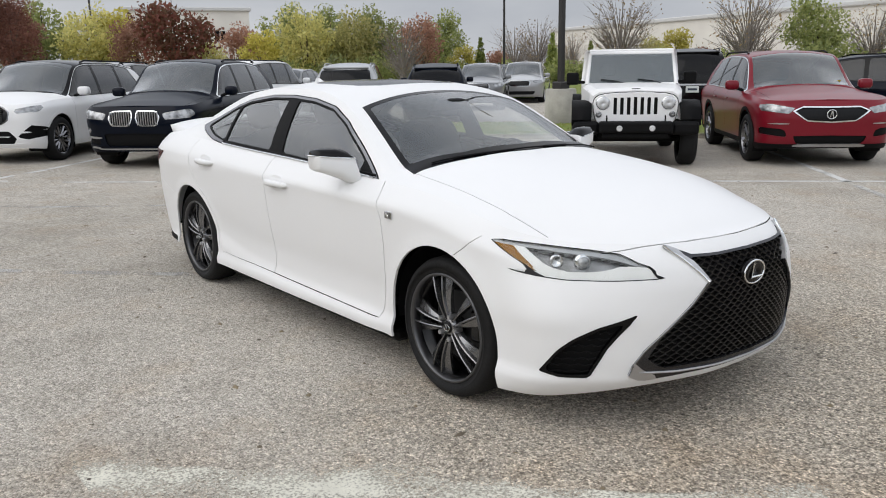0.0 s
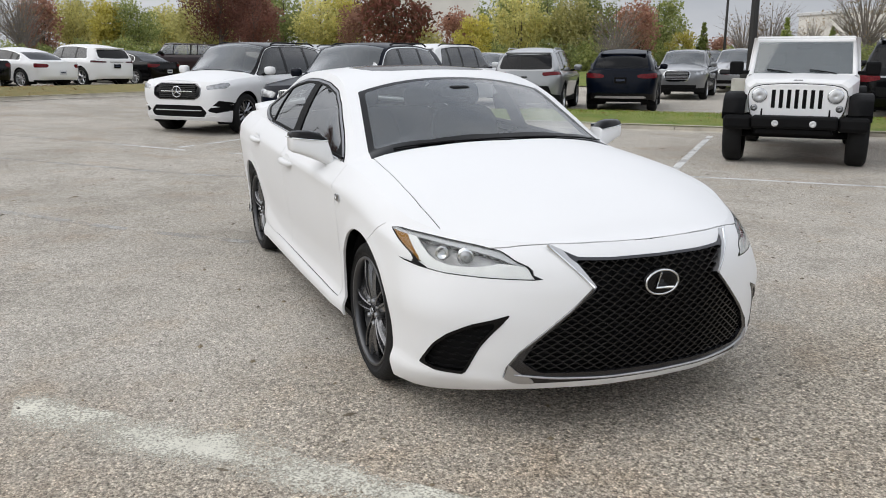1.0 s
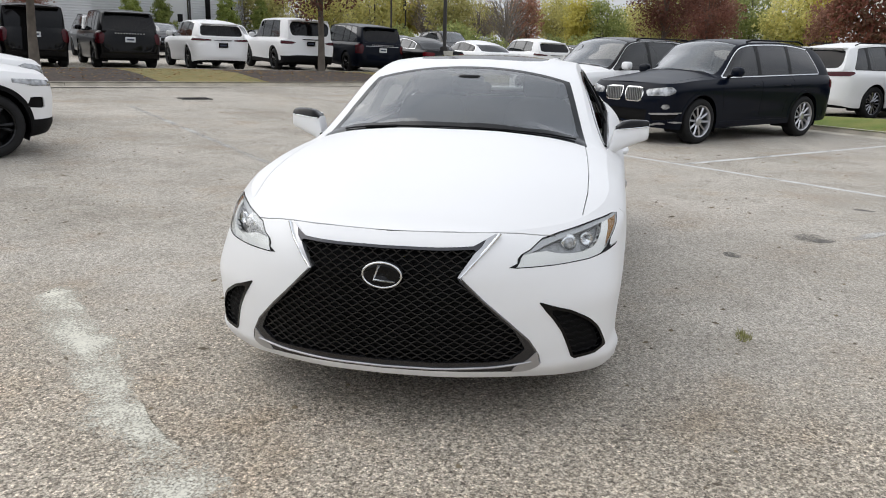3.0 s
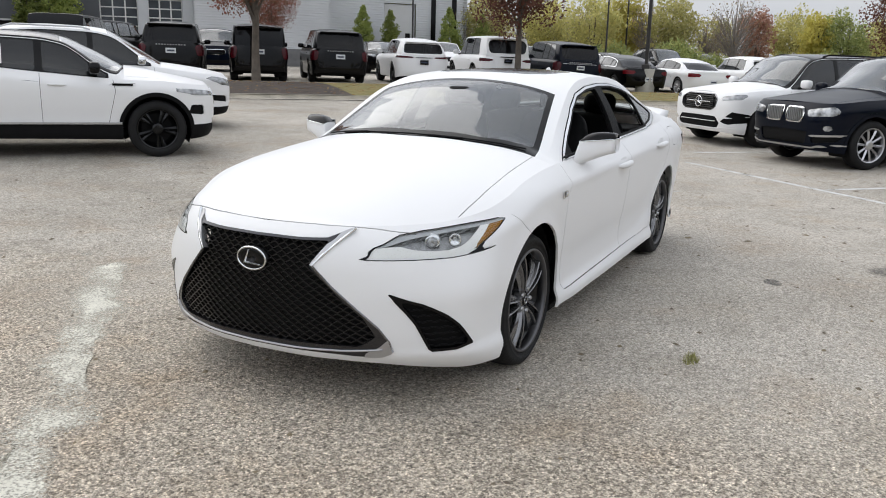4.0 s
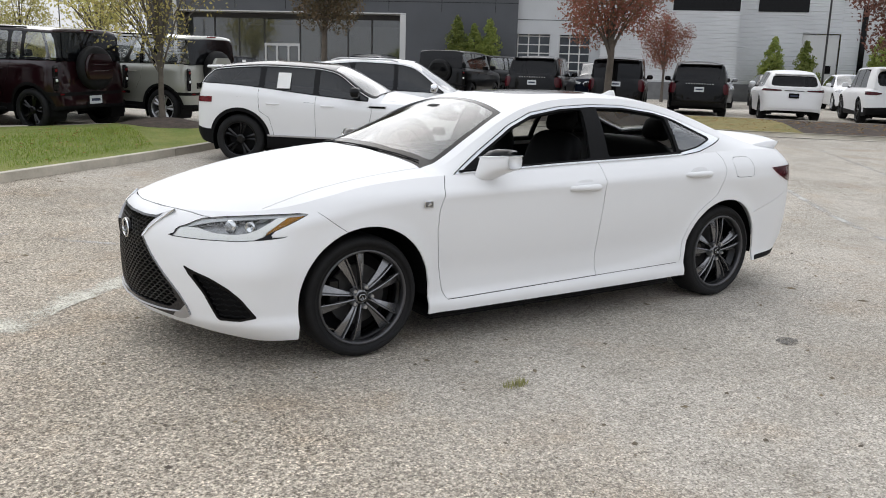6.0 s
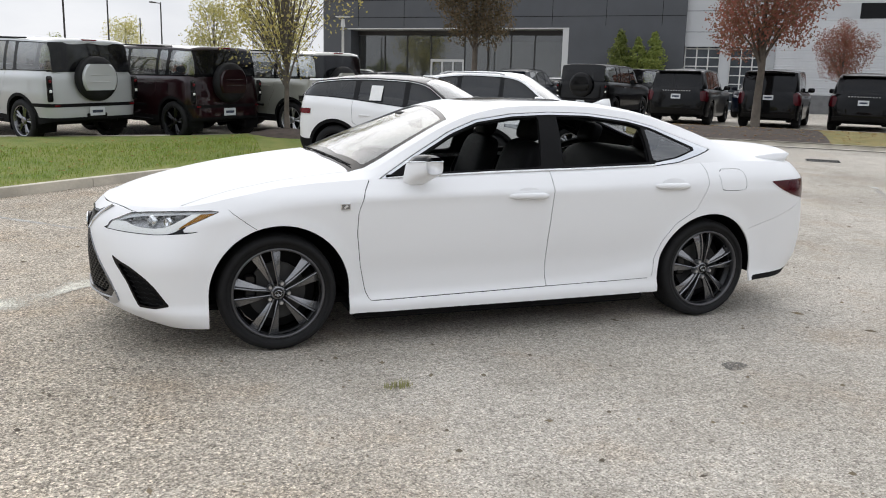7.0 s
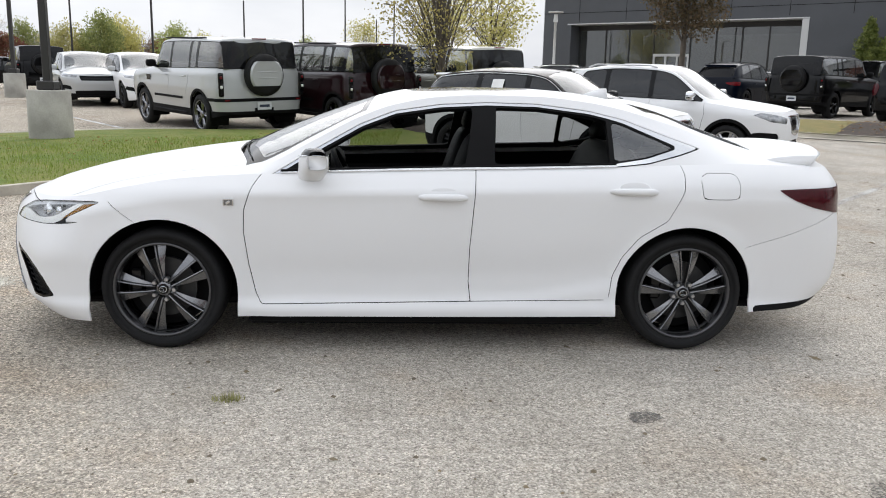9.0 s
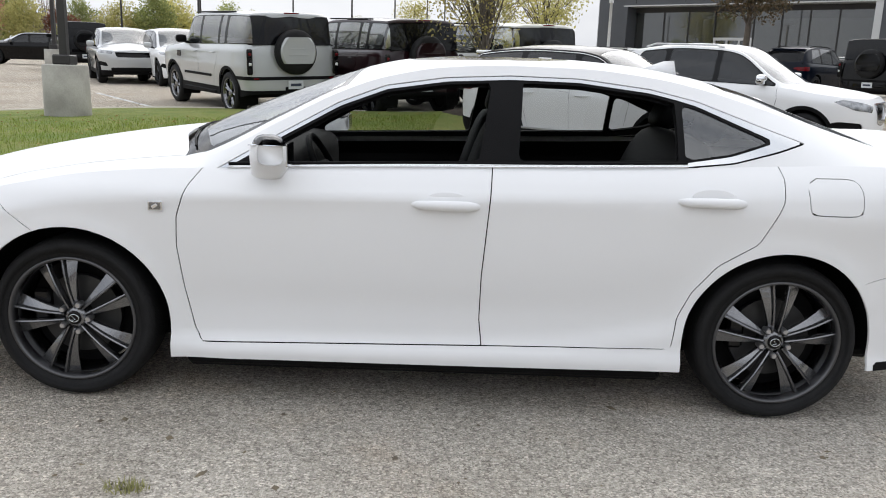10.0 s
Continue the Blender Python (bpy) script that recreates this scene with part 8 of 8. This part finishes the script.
def facade_root(name, label):
    b = new(name)
    tagged(b, label, "building")
    b.matrix_basis = Matrix(((FX, NX, 0, -22.8), (FY, NY, 0, -46.0), (0, 0, 1, FZ), (0, 0, 0, 1)))
    return b


show = facade_root("car_showroom", "charcoal panelled car showroom with a wide glazed front and white portal")
fb(show, "wall", -15.84, -13.9, -0.5, 0, -1, 9.2, DARKP)
fb(show, "wall", -13.9, 2.6, -0.5, 0, 5.15, 9.2, DARKP)
fb(show, "wall", 2.6, 10.1, -0.5, 0, -1, 9.2, DARKP)
fb(show, "side_wall", -15.9, -15.5, -24, -0.01, -1, 9.2, LIGHTP)
fb(show, "back_wall", -15.5, 10.0, -24.4, -24, -1, 9.2, DARKP)
fb(show, "roof", -15.8, 10.0, -24, -0.02, 9.0, 9.3, ROOFM)
fb(show, "portal_head", -13.9, 2.6, -1.6, 0.03, 5.10, 5.17, PALE)
fb(show, "portal_cheek", -13.9, -13.6, -1.6, 0.03, 0, 5.08, DARKP)
fb(show, "portal_cheek", 2.2, 2.6, -1.6, 0.03, 0, 5.08, PALE)
for s0, s1 in ((-13.6, -11.4), (-11.4, -9.6), (-9.6, -7.75), (-5.15, -3.4), (-3.4, -1.7), (-1.7, 0.0), (0.0, 2.2)):
    w = fb(show, "window", s0 + 0.04, s1 - 0.04, -1.30, -1.27, 0.3, 4.75, SHOWG)
for s0 in (-11.4, -9.6, -7.75, -5.15, -3.4, -1.7, 0.0):
    fb(show, "mullion", s0 - 0.035, s0 + 0.035, -1.34, -1.20, 0, 4.85, STEEL)
fb(show, "transom", -13.6, 2.2, -1.34, -1.22, 4.75, 5.08, STEEL)
fb(show, "window", -7.7, -5.2, -1.30, -1.27, 3.0, 4.7, SHOWG)
fb(show, "entrance_door", -7.7, -5.2, -1.31, -1.28, 0.0, 2.9, SHOWG)
for s0 in (-7.72, -6.88, -6.05, -5.28):
    fb(show, "door_frame", s0, s0 + 0.12, -1.30, -1.16, 0, 3.05, PALE)
fb(show, "door_frame", -7.72, -5.16, -1.30, -1.15, 2.9, 3.08, PALE)
fb(show, "floor_slab", -13.2, 1.75, -12, -0.3, -0.3, 0.02, CORE)
fb(show, "inner_wall", -13.2, 1.75, -12.4, -12, 0, 5, LIGHTP)
for s0 in (4.4, 6.2):
    fb(show, "window", s0, s0 + 1.6, -0.02, 0.02, 1.3, 2.3, GLOSSB)
fb(show, "window_frame", 4.3, 7.9, -0.01, 0.015, 1.2, 2.4, PALE)
for z in (5.9, 7.1, 8.3):
    fb(show, "panel_joint", -15.84, 10.1, 0.0, 0.012, z, z + 0.03, SEAM)
for k in range(7):
    fb(show, "panel_joint", -13 + 3.6 * k, -12.97 + 3.6 * k, 0.0, 0.011, 5.3, 9.2, SEAM)
for k in range(9):
    fb(show, "sign_letter", -15.93, -15.91, -1.6 - 0.42 * k - 0.28, -1.6 - 0.42 * k, 6.2, 6.55, PALE)
fb(show, "side_window", -15.94, -15.90, -9.0, -1.2, 0.4, 4.6, SHOWG)

work = facade_root("workshop_building", "pale grey workshop wing with glazed roller doors and ribbed silver walls")
fb(work, "wall", 10.1, 15.55, -0.9, -0.35, 4.0, 9.0, LIGHTP)
fb(work, "wall", 12.30, 12.92, -0.9, -0.35, -1, 4.0, LIGHTP)
fb(work, "wall", 14.95, 15.55, -0.9, -0.35, -1, 4.0, LIGHTP)
for z in (4.9, 6.2, 7.5):
    fb(work, "panel_joint", 10.1, 15.55, -0.35, -0.338, z, z + 0.03, SEAM)
for s0, s1 in ((10.15, 12.30), (12.92, 14.95)):
    d = fb(work, "roller_door", s0, s1, -0.75, -0.70, -0.5, 4.0, ROLLG)
    for k in range(8):
        fb(d, "door_rail", s0, s1, -0.70, -0.66, 0.0 + 0.55 * k, 0.07 + 0.55 * k, PALEM)
    for k in range(4):
        q = s0 + (s1 - s0) * k / 3
        fb(d, "door_stile", q - 0.04, q + 0.04, -0.70, -0.655, -0.3, 4.0, PALEM)


def ribbed(root, s0, s1, d, z0, z1, step=0.16):
    """Horizontal ribbed metal sheet as one folded skin."""
    vs, fs = [], []
    n = int((z1 - z0) / step)
    for k in range(n + 1):
        z = z0 + k * step
        for zz, dd_ in ((z, 0.0), (z + step * 0.55, 0.0), (z + step * 0.62, 0.045), (z + step * 0.95, 0.045)):
            vs += [(s0, d + dd_, min(zz, z1)), (s1, d + dd_, min(zz, z1))]
    for i in range(len(vs) // 2 - 1):
        fs.append([2 * i, 2 * i + 1, 2 * i + 3, 2 * i + 2])
    return mesh_ob("ribbed_wall", vs, [q[::-1] for q in fs], RIBS, root)


ribbed(work, 15.55, 24.2, 0.5, 1.1, 5.6)
ribbed(work, 15.55, 24.2, 0.5, 6.5, 9.0)
fb(work, "wall", 15.55, 20.0, 0.1, 0.5, 5.6, 6.5, LIGHTP)
fb(work, "window", 20.0, 24.2, 0.2, 0.45, 5.6, 6.5, GLOSSB)
fb(work, "plinth", 15.55, 24.2, 0.2, 0.56, -1, 1.1, CORE)
fb(work, "return_wall", 15.55, 15.6, -0.9, 0.5, -1, 9.0, LIGHTP)
fb(work, "back_wall", 10.1, 34.7, -20, -19.6, -1, 9.0, LIGHTP)
fb(work, "roof", 10.1, 34.7, -19.6, 0.0, 8.8, 9.0, ROOFM)
fb(work, "end_wall", 34.4, 34.7, -19.6, -0.6, -1, 9.0, LIGHTP)
fb(work, "return_wall", 24.15, 24.2, -0.6, 0.5, -1, 9.0, RIBS)
ribbed(work, 24.2, 28.4, -0.6, 1.1, 9.0)
ribbed(work, 30.75, 34.7, -0.6, 1.1, 9.0)
ribbed(work, 28.4, 30.75, -0.6, 4.4, 9.0)
fb(work, "plinth", 24.2, 28.4, -0.9, -0.53, -1, 1.1, CORE)
fb(work, "plinth", 30.75, 34.7, -0.9, -0.53, -1, 1.1, CORE)
d = fb(work, "service_door", 28.45, 30.7, -0.8, -0.7, -0.8, 4.35, PALE)
fb(d, "door_pane", 30.0, 30.35, -0.70, -0.68, 1.9, 2.4, GLOSSB)
for s0 in (31.9, 33.5):
    fb(work, "slit_window", s0, s0 + 0.35, -0.58, -0.52, 1.2, 6.2, GLOSSB)
fb(work, "louvre", 25.5, 28.6, -0.58, -0.53, 5.7, 6.5, GLOSSB)

# long pale buildings behind the woods
def far_block(x, y, yaw, L, D, H, rows, label):
    b = new("office_building")
    tagged(b, label, "building")
    part("wall", box_bm((L, D, H), (0, 0, H / 2)), BEIGE, b)
    part("roof", box_bm((L + 0.6, D + 0.6, 0.5), (0, 0, H + 0.1), 0.1), PALE, b)
    n = int(L / 6.5)
    for r in range(rows):
        for k in range(n):
            w = part("window", box_bm((1.3, 0.1, 1.3), (-L / 2 + L * (k + 0.5) / n, D / 2 + 0.02, 2.2 + 3.6 * r)), GLOSSB, b)
            part("pane_bar", box_bm((0.10, 0.06, 1.3), (-L / 2 + L * (k + 0.5) / n, D / 2 + 0.08, 2.2 + 3.6 * r)), PALE, w)
    b.matrix_basis = pose(x, y, 0, 0, 0, yaw)


far_block(-104, 40.5, -111, 15, 14, 9.0, 2, "pale beige office building beyond the woods")
far_block(-49.5, 90.4, 165, 66, 20, 6.6, 1, "long pale beige building beyond the woods")



# ---- trees ----
def leaf_mat(name, c1, c2):
    m = bpy.data.materials.new(name)
    m.use_nodes = True
    n, l = m.node_tree.nodes, m.node_tree.links
    b, out = n["Principled BSDF"], n["Material Output"]
    g, mx, oi, hs, mr = n.new("ShaderNodeNewGeometry"), n.new("ShaderNodeMix"), n.new("ShaderNodeObjectInfo"), n.new("ShaderNodeHueSaturation"), n.new("ShaderNodeMapRange")
    mx.data_type = "RGBA"
    mx.inputs["A"].default_value, mx.inputs["B"].default_value = (*c1, 1), (*c2, 1)
    l.new(g.outputs["Random Per Island"], mx.inputs["Factor"])
    mr.inputs["To Min"].default_value, mr.inputs["To Max"].default_value = 0.75, 1.25
    l.new(oi.outputs["Random"], mr.inputs["Value"])
    l.new(mr.outputs["Result"], hs.inputs["Value"])
    l.new(mx.outputs["Result"], hs.inputs["Color"])
    l.new(hs.outputs["Color"], b.inputs["Base Color"])
    b.inputs["Roughness"].default_value = 0.7
    tl, ms = n.new("ShaderNodeBsdfTranslucent"), n.new("ShaderNodeMixShader")
    l.new(hs.outputs["Color"], tl.inputs["Color"])
    ms.inputs["Fac"].default_value = 0.5
    l.new(b.outputs["BSDF"], ms.inputs[1])
    l.new(tl.outputs["BSDF"], ms.inputs[2])
    l.new(ms.outputs["Shader"], out.inputs["Surface"])
    return m


PALEBARK = mat("pale_grey_bark", (0.25, 0.22, 0.19), 0.9, 0, 0.3, 6.0)
BARK = mat("grey_brown_bark", (0.12, 0.10, 0.08), 0.9, 0, 0.35, 6.0, bump=0.8, bump_scale=40)
LEAVES = {
    "green": leaf_mat("green_leaf", (0.20, 0.245, 0.085), (0.42, 0.44, 0.16)),
    "olive": leaf_mat("olive_leaf", (0.40, 0.39, 0.14), (0.66, 0.60, 0.24)),
    "thin": leaf_mat("turning_olive_leaf", (0.26, 0.24, 0.08), (0.46, 0.38, 0.13)),
    "yellow": leaf_mat("yellow_leaf", (0.42, 0.37, 0.08), (0.62, 0.55, 0.14)),
    "rust": leaf_mat("rust_red_leaf", (0.30, 0.15, 0.11), (0.46, 0.27, 0.18)),
    "dusk": leaf_mat("dark_red_leaf", (0.13, 0.06, 0.045), (0.24, 0.10, 0.07)),
    "mixed": leaf_mat("turning_leaf", (0.15, 0.095, 0.05), (0.31, 0.105, 0.08)),
    "darkgreen": leaf_mat("dark_bronze_leaf", (0.085, 0.075, 0.04), (0.19, 0.13, 0.075)),
    "conifer": leaf_mat("conifer_leaf", (0.15, 0.20, 0.05), (0.34, 0.37, 0.10)),
    "bare": leaf_mat("last_brown_leaf", (0.28, 0.20, 0.11), (0.36, 0.27, 0.15)),
}


def tree(kind, height, radius, clear, leaves, size, seed, label, shape="round", clumps=26, limbs=9, trunk=0.11, spread=0.42, twigs=0):
    """A tapered trunk with limbs and a crown of many small leaves in uneven clumps."""
    rg = np.random.default_rng(seed)
    t = new("tree")
    tagged(t, label, "tree", "trees")
    top = height * (0.92 if shape != "cone" else 0.97)
    vs, fs = tube([(0, 0, -0.2), (0.02, 0.01, clear * 0.5), (0.03 * math.sin(seed), 0.03, clear), (0.06, 0.0, (clear + top) / 2), (0.0, 0.05, top)], [trunk * 1.35, trunk, trunk * 0.85, trunk * 0.45, trunk * 0.1], 8)
    cz, hz = (clear + height) / 2, (height - clear) / 2
    cen = []
    for k in range(clumps):
        if shape == "cone":
            h = rg.random()**1.3
            rr, a = radius * (1 - h if radius > 1.3 else 0.98 * (1 - h**2.2)) * (0.35 + 0.65 * rg.random()), rg.random() * 6.283
            cen.append((rr * math.cos(a), rr * math.sin(a), clear + (height - clear) * h, radius * (0.16 + 0.20 * (1 - h))))
        else:
            d = rg.normal(size=3)
            d /= np.linalg.norm(d)
            q = (0.35 + 0.65 * rg.random())**0.6
            flat = 1.0 if shape == "round" else 0.75 + 0.25 * d[2]
            cen.append((d[0] * radius * q * 0.82 * flat, d[1] * radius * q * 0.82 * flat, cz + d[2] * hz * q * 0.86, radius * spread * (0.65 + 0.6 * rg.random())))
    for k in range(limbs):
        x, y, z, r = cen[k % len(cen)]
        z0 = clear * 0.9 + (z - clear * 0.9) * 0.30 * rg.random()
        z0 = max(min(z0, z - 0.1), clear * 0.7)
        b = len(vs)
        v2, f2 = tube([(0, 0, z0), (x * 0.45, y * 0.45, z0 + (z - z0) * 0.55), (x, y, z)], [trunk * 0.42, trunk * 0.24, trunk * 0.06], 5)
        vs += v2
        fs += [[i + b for i in q] for q in f2]
    for k in range(twigs):
        x, y, z, r = cen[k % len(cen)]
        q = 0.3 + 0.6 * rg.random()
        p0 = Vector((x * q, y * q, clear + (z - clear) * q))
        d = Vector((x, y, 0)).normalized() * (0.5 + rg.random()) + Vector((rg.normal() * 0.5, rg.normal() * 0.5, 0.7 + rg.random()))
        p1 = p0 + d.normalized() * radius * (0.35 + 0.5 * rg.random())
        b = len(vs)
        v2, f2 = tube([p0, p0.lerp(p1, 0.5) + Vector((rg.normal() * 0.06, rg.normal() * 0.06, 0.05)), p1], [trunk * 0.16, trunk * 0.10, trunk * 0.03], 4)
        vs += v2
        fs += [[i + b for i in q] for q in f2]
    mesh_ob("trunk", vs, fs, PALEBARK if kind == "bare" else BARK, t, True)
    if leaves:
        w = np.array([c[3] for c in cen])**2
        idx = rg.choice(len(cen), leaves, p=w / w.sum())
        c = np.array(cen)[idx]
        d = rg.normal(size=(leaves, 3))
        d /= np.linalg.norm(d, axis=1, keepdims=True)
        p = c[:, :3] + d * (c[:, 3] * rg.random(leaves)**0.45)[:, None]
        p[:, 2] = np.maximum(p[:, 2], clear * 0.75)
        a = rg.normal(size=(leaves, 3))
        a /= np.linalg.norm(a, axis=1, keepdims=True)
        b = np.cross(a, rg.normal(size=(leaves, 3)))
        b /= np.linalg.norm(b, axis=1, keepdims=True)
        s = (size * (0.6 + 0.8 * rg.random(leaves)))[:, None]
        q = np.stack([p - a * s, p - b * s * 0.55, p + a * s, p + b * s * 0.55], 1).reshape(-1, 3)
        me = bpy.data.meshes.new("crown")
        me.from_pydata(q.tolist(), [], [[4 * i, 4 * i + 1, 4 * i + 2, 4 * i + 3] for i in range(leaves)])
        me.materials.append(LEAVES[kind])
        o = new("crown", me)
        o.parent = t
        o["kind"] = "stuff"
    return t


def set_tree(t, x, y, turn=0.0, size=1.0, z=None):
    t.matrix_basis = pose(x, y, (gz(x, y) if z is None else z), 0, 0, turn) @ Matrix.Scale(size, 4)
    return t


def copy_tree(t, x, y, turn, size, z=None):
    o = copy_thing(t, Matrix())
    o.matrix_basis = pose(x, y, (gz(x, y) if z is None else z), 0, 0, turn) @ Matrix.Scale(size, 4)
    return o


# island trees
ta = tree("mixed", 6.2, 1.75, 2.0, 17000, 0.046, 11, "round young tree with red and green autumn leaves", clumps=40, limbs=14, trunk=0.12)
set_tree(ta, -15.5, -15.0, 20)
tb = tree("dusk", 6.6, 1.9, 2.1, 12000, 0.06, 12, "round young tree with dark red autumn leaves", clumps=40, limbs=14, trunk=0.11)
set_tree(tb, -22.6, -9.0, 60)
tc = tree("thin", 6.0, 1.75, 1.0, 6500, 0.034, 13, "young tree with sparse pale green leaves in a mulch ring", clumps=50, limbs=34, trunk=0.058, twigs=110)
set_tree(tc, -0.75, -12.2, 0, z=gz(-0.75, -12.2) + 0.2)
td = tree("darkgreen", 7.4, 2.0, 2.6, 15000, 0.062, 14, "oval tree with dense dark leaves before the showroom", clumps=44, limbs=14, trunk=0.13)
set_tree(td, -11.3, -27.8, 90)
te = tree("mixed", 6.4, 1.9, 2.2, 9000, 0.058, 15, "young tree with thin red leaves by the workshop", clumps=36, limbs=14, trunk=0.10)
set_tree(te, -30.0, -26.0, 10, 0.72)
copy_tree(tb, -34.0, 3.4, 200, 0.9)
copy_tree(tb, -40.5, 6.0, 100, 0.8)
tf = tree("olive", 8.5, 2.6, 2.0, 4200, 0.10, 16, "larger tree with pale olive leaves beyond the lot", clumps=44, limbs=18, trunk=0.14, twigs=40)
set_tree(tf, -5.6, -46.0, 0)
copy_tree(tf, 3.5, -78.0, 70, 0.85)
copy_tree(tf, -3.0, -60.0, 140, 0.9)
# evergreens along the walls
th = tree("conifer", 4.8, 1.25, 0.1, 12000, 0.08, 21, "columnar evergreen beside the wall", "cone", clumps=130, limbs=4, trunk=0.08)
spots = [(6.3, 1.0), (7.4, 0.90), (8.4, 0.97), (26.2, 0.82), (28.1, 0.78), (32.4, 0.85), (34.9, 0.78)]
for k, (q, size) in enumerate(spots):
    x, y = -22.8 - 0.766 * q + 0.643 * 1.6, -46.0 + 0.643 * q + 0.766 * 1.6
    if k == 0:
        set_tree(th, x, y, 0, size)
    else:
        copy_tree(th, x, y, 77 * k, size)

# woods behind the lot
W1 = tree("green", 8.6, 2.9, 0.6, 5200, 0.15, 31, "tall green tree in the woods behind the lot", clumps=46, limbs=10, trunk=0.16)
W2 = tree("olive", 7.6, 2.7, 0.6, 4400, 0.15, 32, "olive and yellow tree in the woods behind the lot", clumps=46, limbs=10, trunk=0.15)
W3 = tree("rust", 6.6, 2.2, 0.8, 3600, 0.14, 33, "rust red tree in the woods behind the lot", clumps=40, limbs=10, trunk=0.13)
W4 = tree("yellow", 5.6, 1.7, 0.6, 3800, 0.13, 34, "yellow tree in the woods behind the lot", clumps=34, limbs=10, trunk=0.11)
W5 = tree("bare", 7.6, 2.8, 1.2, 500, 0.09, 35, "bare grey tree that has lost its leaves", clumps=60, limbs=46, trunk=0.15, twigs=240)
W6 = tree("conifer", 7.0, 1.6, 0.3, 6000, 0.14, 36, "dark conical evergreen in the woods", "cone", clumps=90, limbs=4, trunk=0.14)
W7 = tree("mixed", 6.6, 2.3, 0.8, 3800, 0.14, 37, "turning tree with green and red leaves in the woods", clumps=42, limbs=10, trunk=0.13)
BUSH = tree("green", 2.2, 1.6, 0.05, 3000, 0.11, 38, "low dark green hedge bush under the trees", clumps=30, limbs=4, trunk=0.05)
protos = [W1, W2, W3, W4, W5, W6, W7]
rg = np.random.default_rng(77)
first = {id(q): True for q in protos + [BUSH]}


def sow(t, x, y, turn, size):
    if first[id(t)]:
        first[id(t)] = False
        return set_tree(t, x, y, turn, size)
    return copy_tree(t, x, y, turn, size)


cx, cy = 4.2, -2.5
HIGH = {id(W1): 8.6, id(W2): 7.6, id(W3): 6.6, id(W4): 5.6, id(W5): 7.6, id(W6): 7.0, id(W7): 6.6}
# bearing in degrees, kind, height, distance
edge = [
    (106, W5, 6.5, 60), (109, W7, 4.5, 56), (111.5, W5, 7.2, 50), (114, W5, 6.0, 52), (117.2, W1, 6.3, 50), (121.3, W5, 7.8, 50), (124.5, W7, 3.6, 58), (125.8, W4, 4.8, 60), (127.4, W2, 4.2, 58), (129.4, W5, 7.6, 52),
    (131.4, W6, 3.8, 60), (132.6, W5, 5.2, 64), (134.0, W6, 4.4, 57), (135.0, W5, 6.4, 62), (136.6, W5, 5.6, 60), (137.8, W3, 3.0, 52), (139.0, W6, 4.0, 54), (140.2, W4, 3.4, 50),
    (141.9, W1, 6.0, 52), (143.1, W3, 5.2, 48), (144.5, W5, 5.4, 46), (145.8, W1, 6.4, 53), (147.6, W2, 6.2, 51), (149.3, W1, 6.6, 54), (151.0, W2, 6.4, 50), (152.6, W1, 6.5, 53), (154.2, W4, 4.4, 46), (155.4, W3, 4.8, 49), (157.6, W2, 4.0, 47), (159.6, W7, 7.0, 46),
    (162.0, W3, 5.3, 50), (163.4, W4, 6.4, 54), (164.8, W2, 6.6, 53), (167.3, W1, 7.0, 55), (169.0, W3, 5.6, 49), (170.6, W1, 7.0, 53), (172.6, W2, 6.4, 51)]
for a, t, h, d in edge:
    sow(t, cx + d * math.cos(math.radians(a)), cy + d * math.sin(math.radians(a)), rg.random() * 360, 0.84 * h / HIGH[id(t)])
order_b = [W2, W1, W4, W2, W3, W5, W5, W2, W5, W4, W2, W5, W2, W5, W2, W5, W4, W5, W2, W2, W5]
for k, t in enumerate(order_b):
    ang = math.radians(174 + 38 * (k + 0.5) / len(order_b) + rg.normal() * 0.4)
    dist = 58 + rg.random() * 8
    sow(t, cx + dist * math.cos(ang), cy + dist * math.sin(ang), rg.random() * 360, (4.6 + 1.7 * rg.random()) / HIGH[id(t)])
for k in range(15):
    ang = math.radians(170 + 44 * (k + 0.5) / 15)
    dist = 74 + rg.random() * 14
    t = [W5, W2, W5, W4][k % 4]
    sow(t, cx + dist * math.cos(ang), cy + dist * math.sin(ang), rg.random() * 360, (4.8 + 1.4 * rg.random()) / HIGH[id(t)])
for k in range(44):
    ang = math.radians(112 + 98 * (k + 0.5) / 44)
    dist = 46 + rg.random() * 4 + (8 if k > 24 else 0)
    sow(BUSH, cx + dist * math.cos(ang), cy + dist * math.sin(ang), rg.random() * 360, 0.6 + 0.4 * rg.random())
# low far trees past the big lot
for k in range(46):
    ang = math.radians(262 + 54 * (k + 0.5) / 46)
    dist = 90 + rg.random() * 26
    t = [W2, W5, W1, W7, W5, W2, W1, W3][k % 8]
    sow(t, cx + dist * math.cos(ang), cy + dist * math.sin(ang), rg.random() * 360, (0.55 + 0.2 * rg.random()) if ang < 4.87 else 0.85 + 0.3 * rg.random())
# unseen trees added behind the camera, only to be mirrored in paint and glass
for k in range(16):
    ang = math.radians(-46 + 140 * (k + 0.5) / 16)
    dist = 60 + rg.random() * 30
    sow([W1, W2, W7, W5][k % 4], cx + dist * math.cos(ang), cy + dist * math.sin(ang), rg.random() * 360, 0.9 + 0.2 * rg.random())
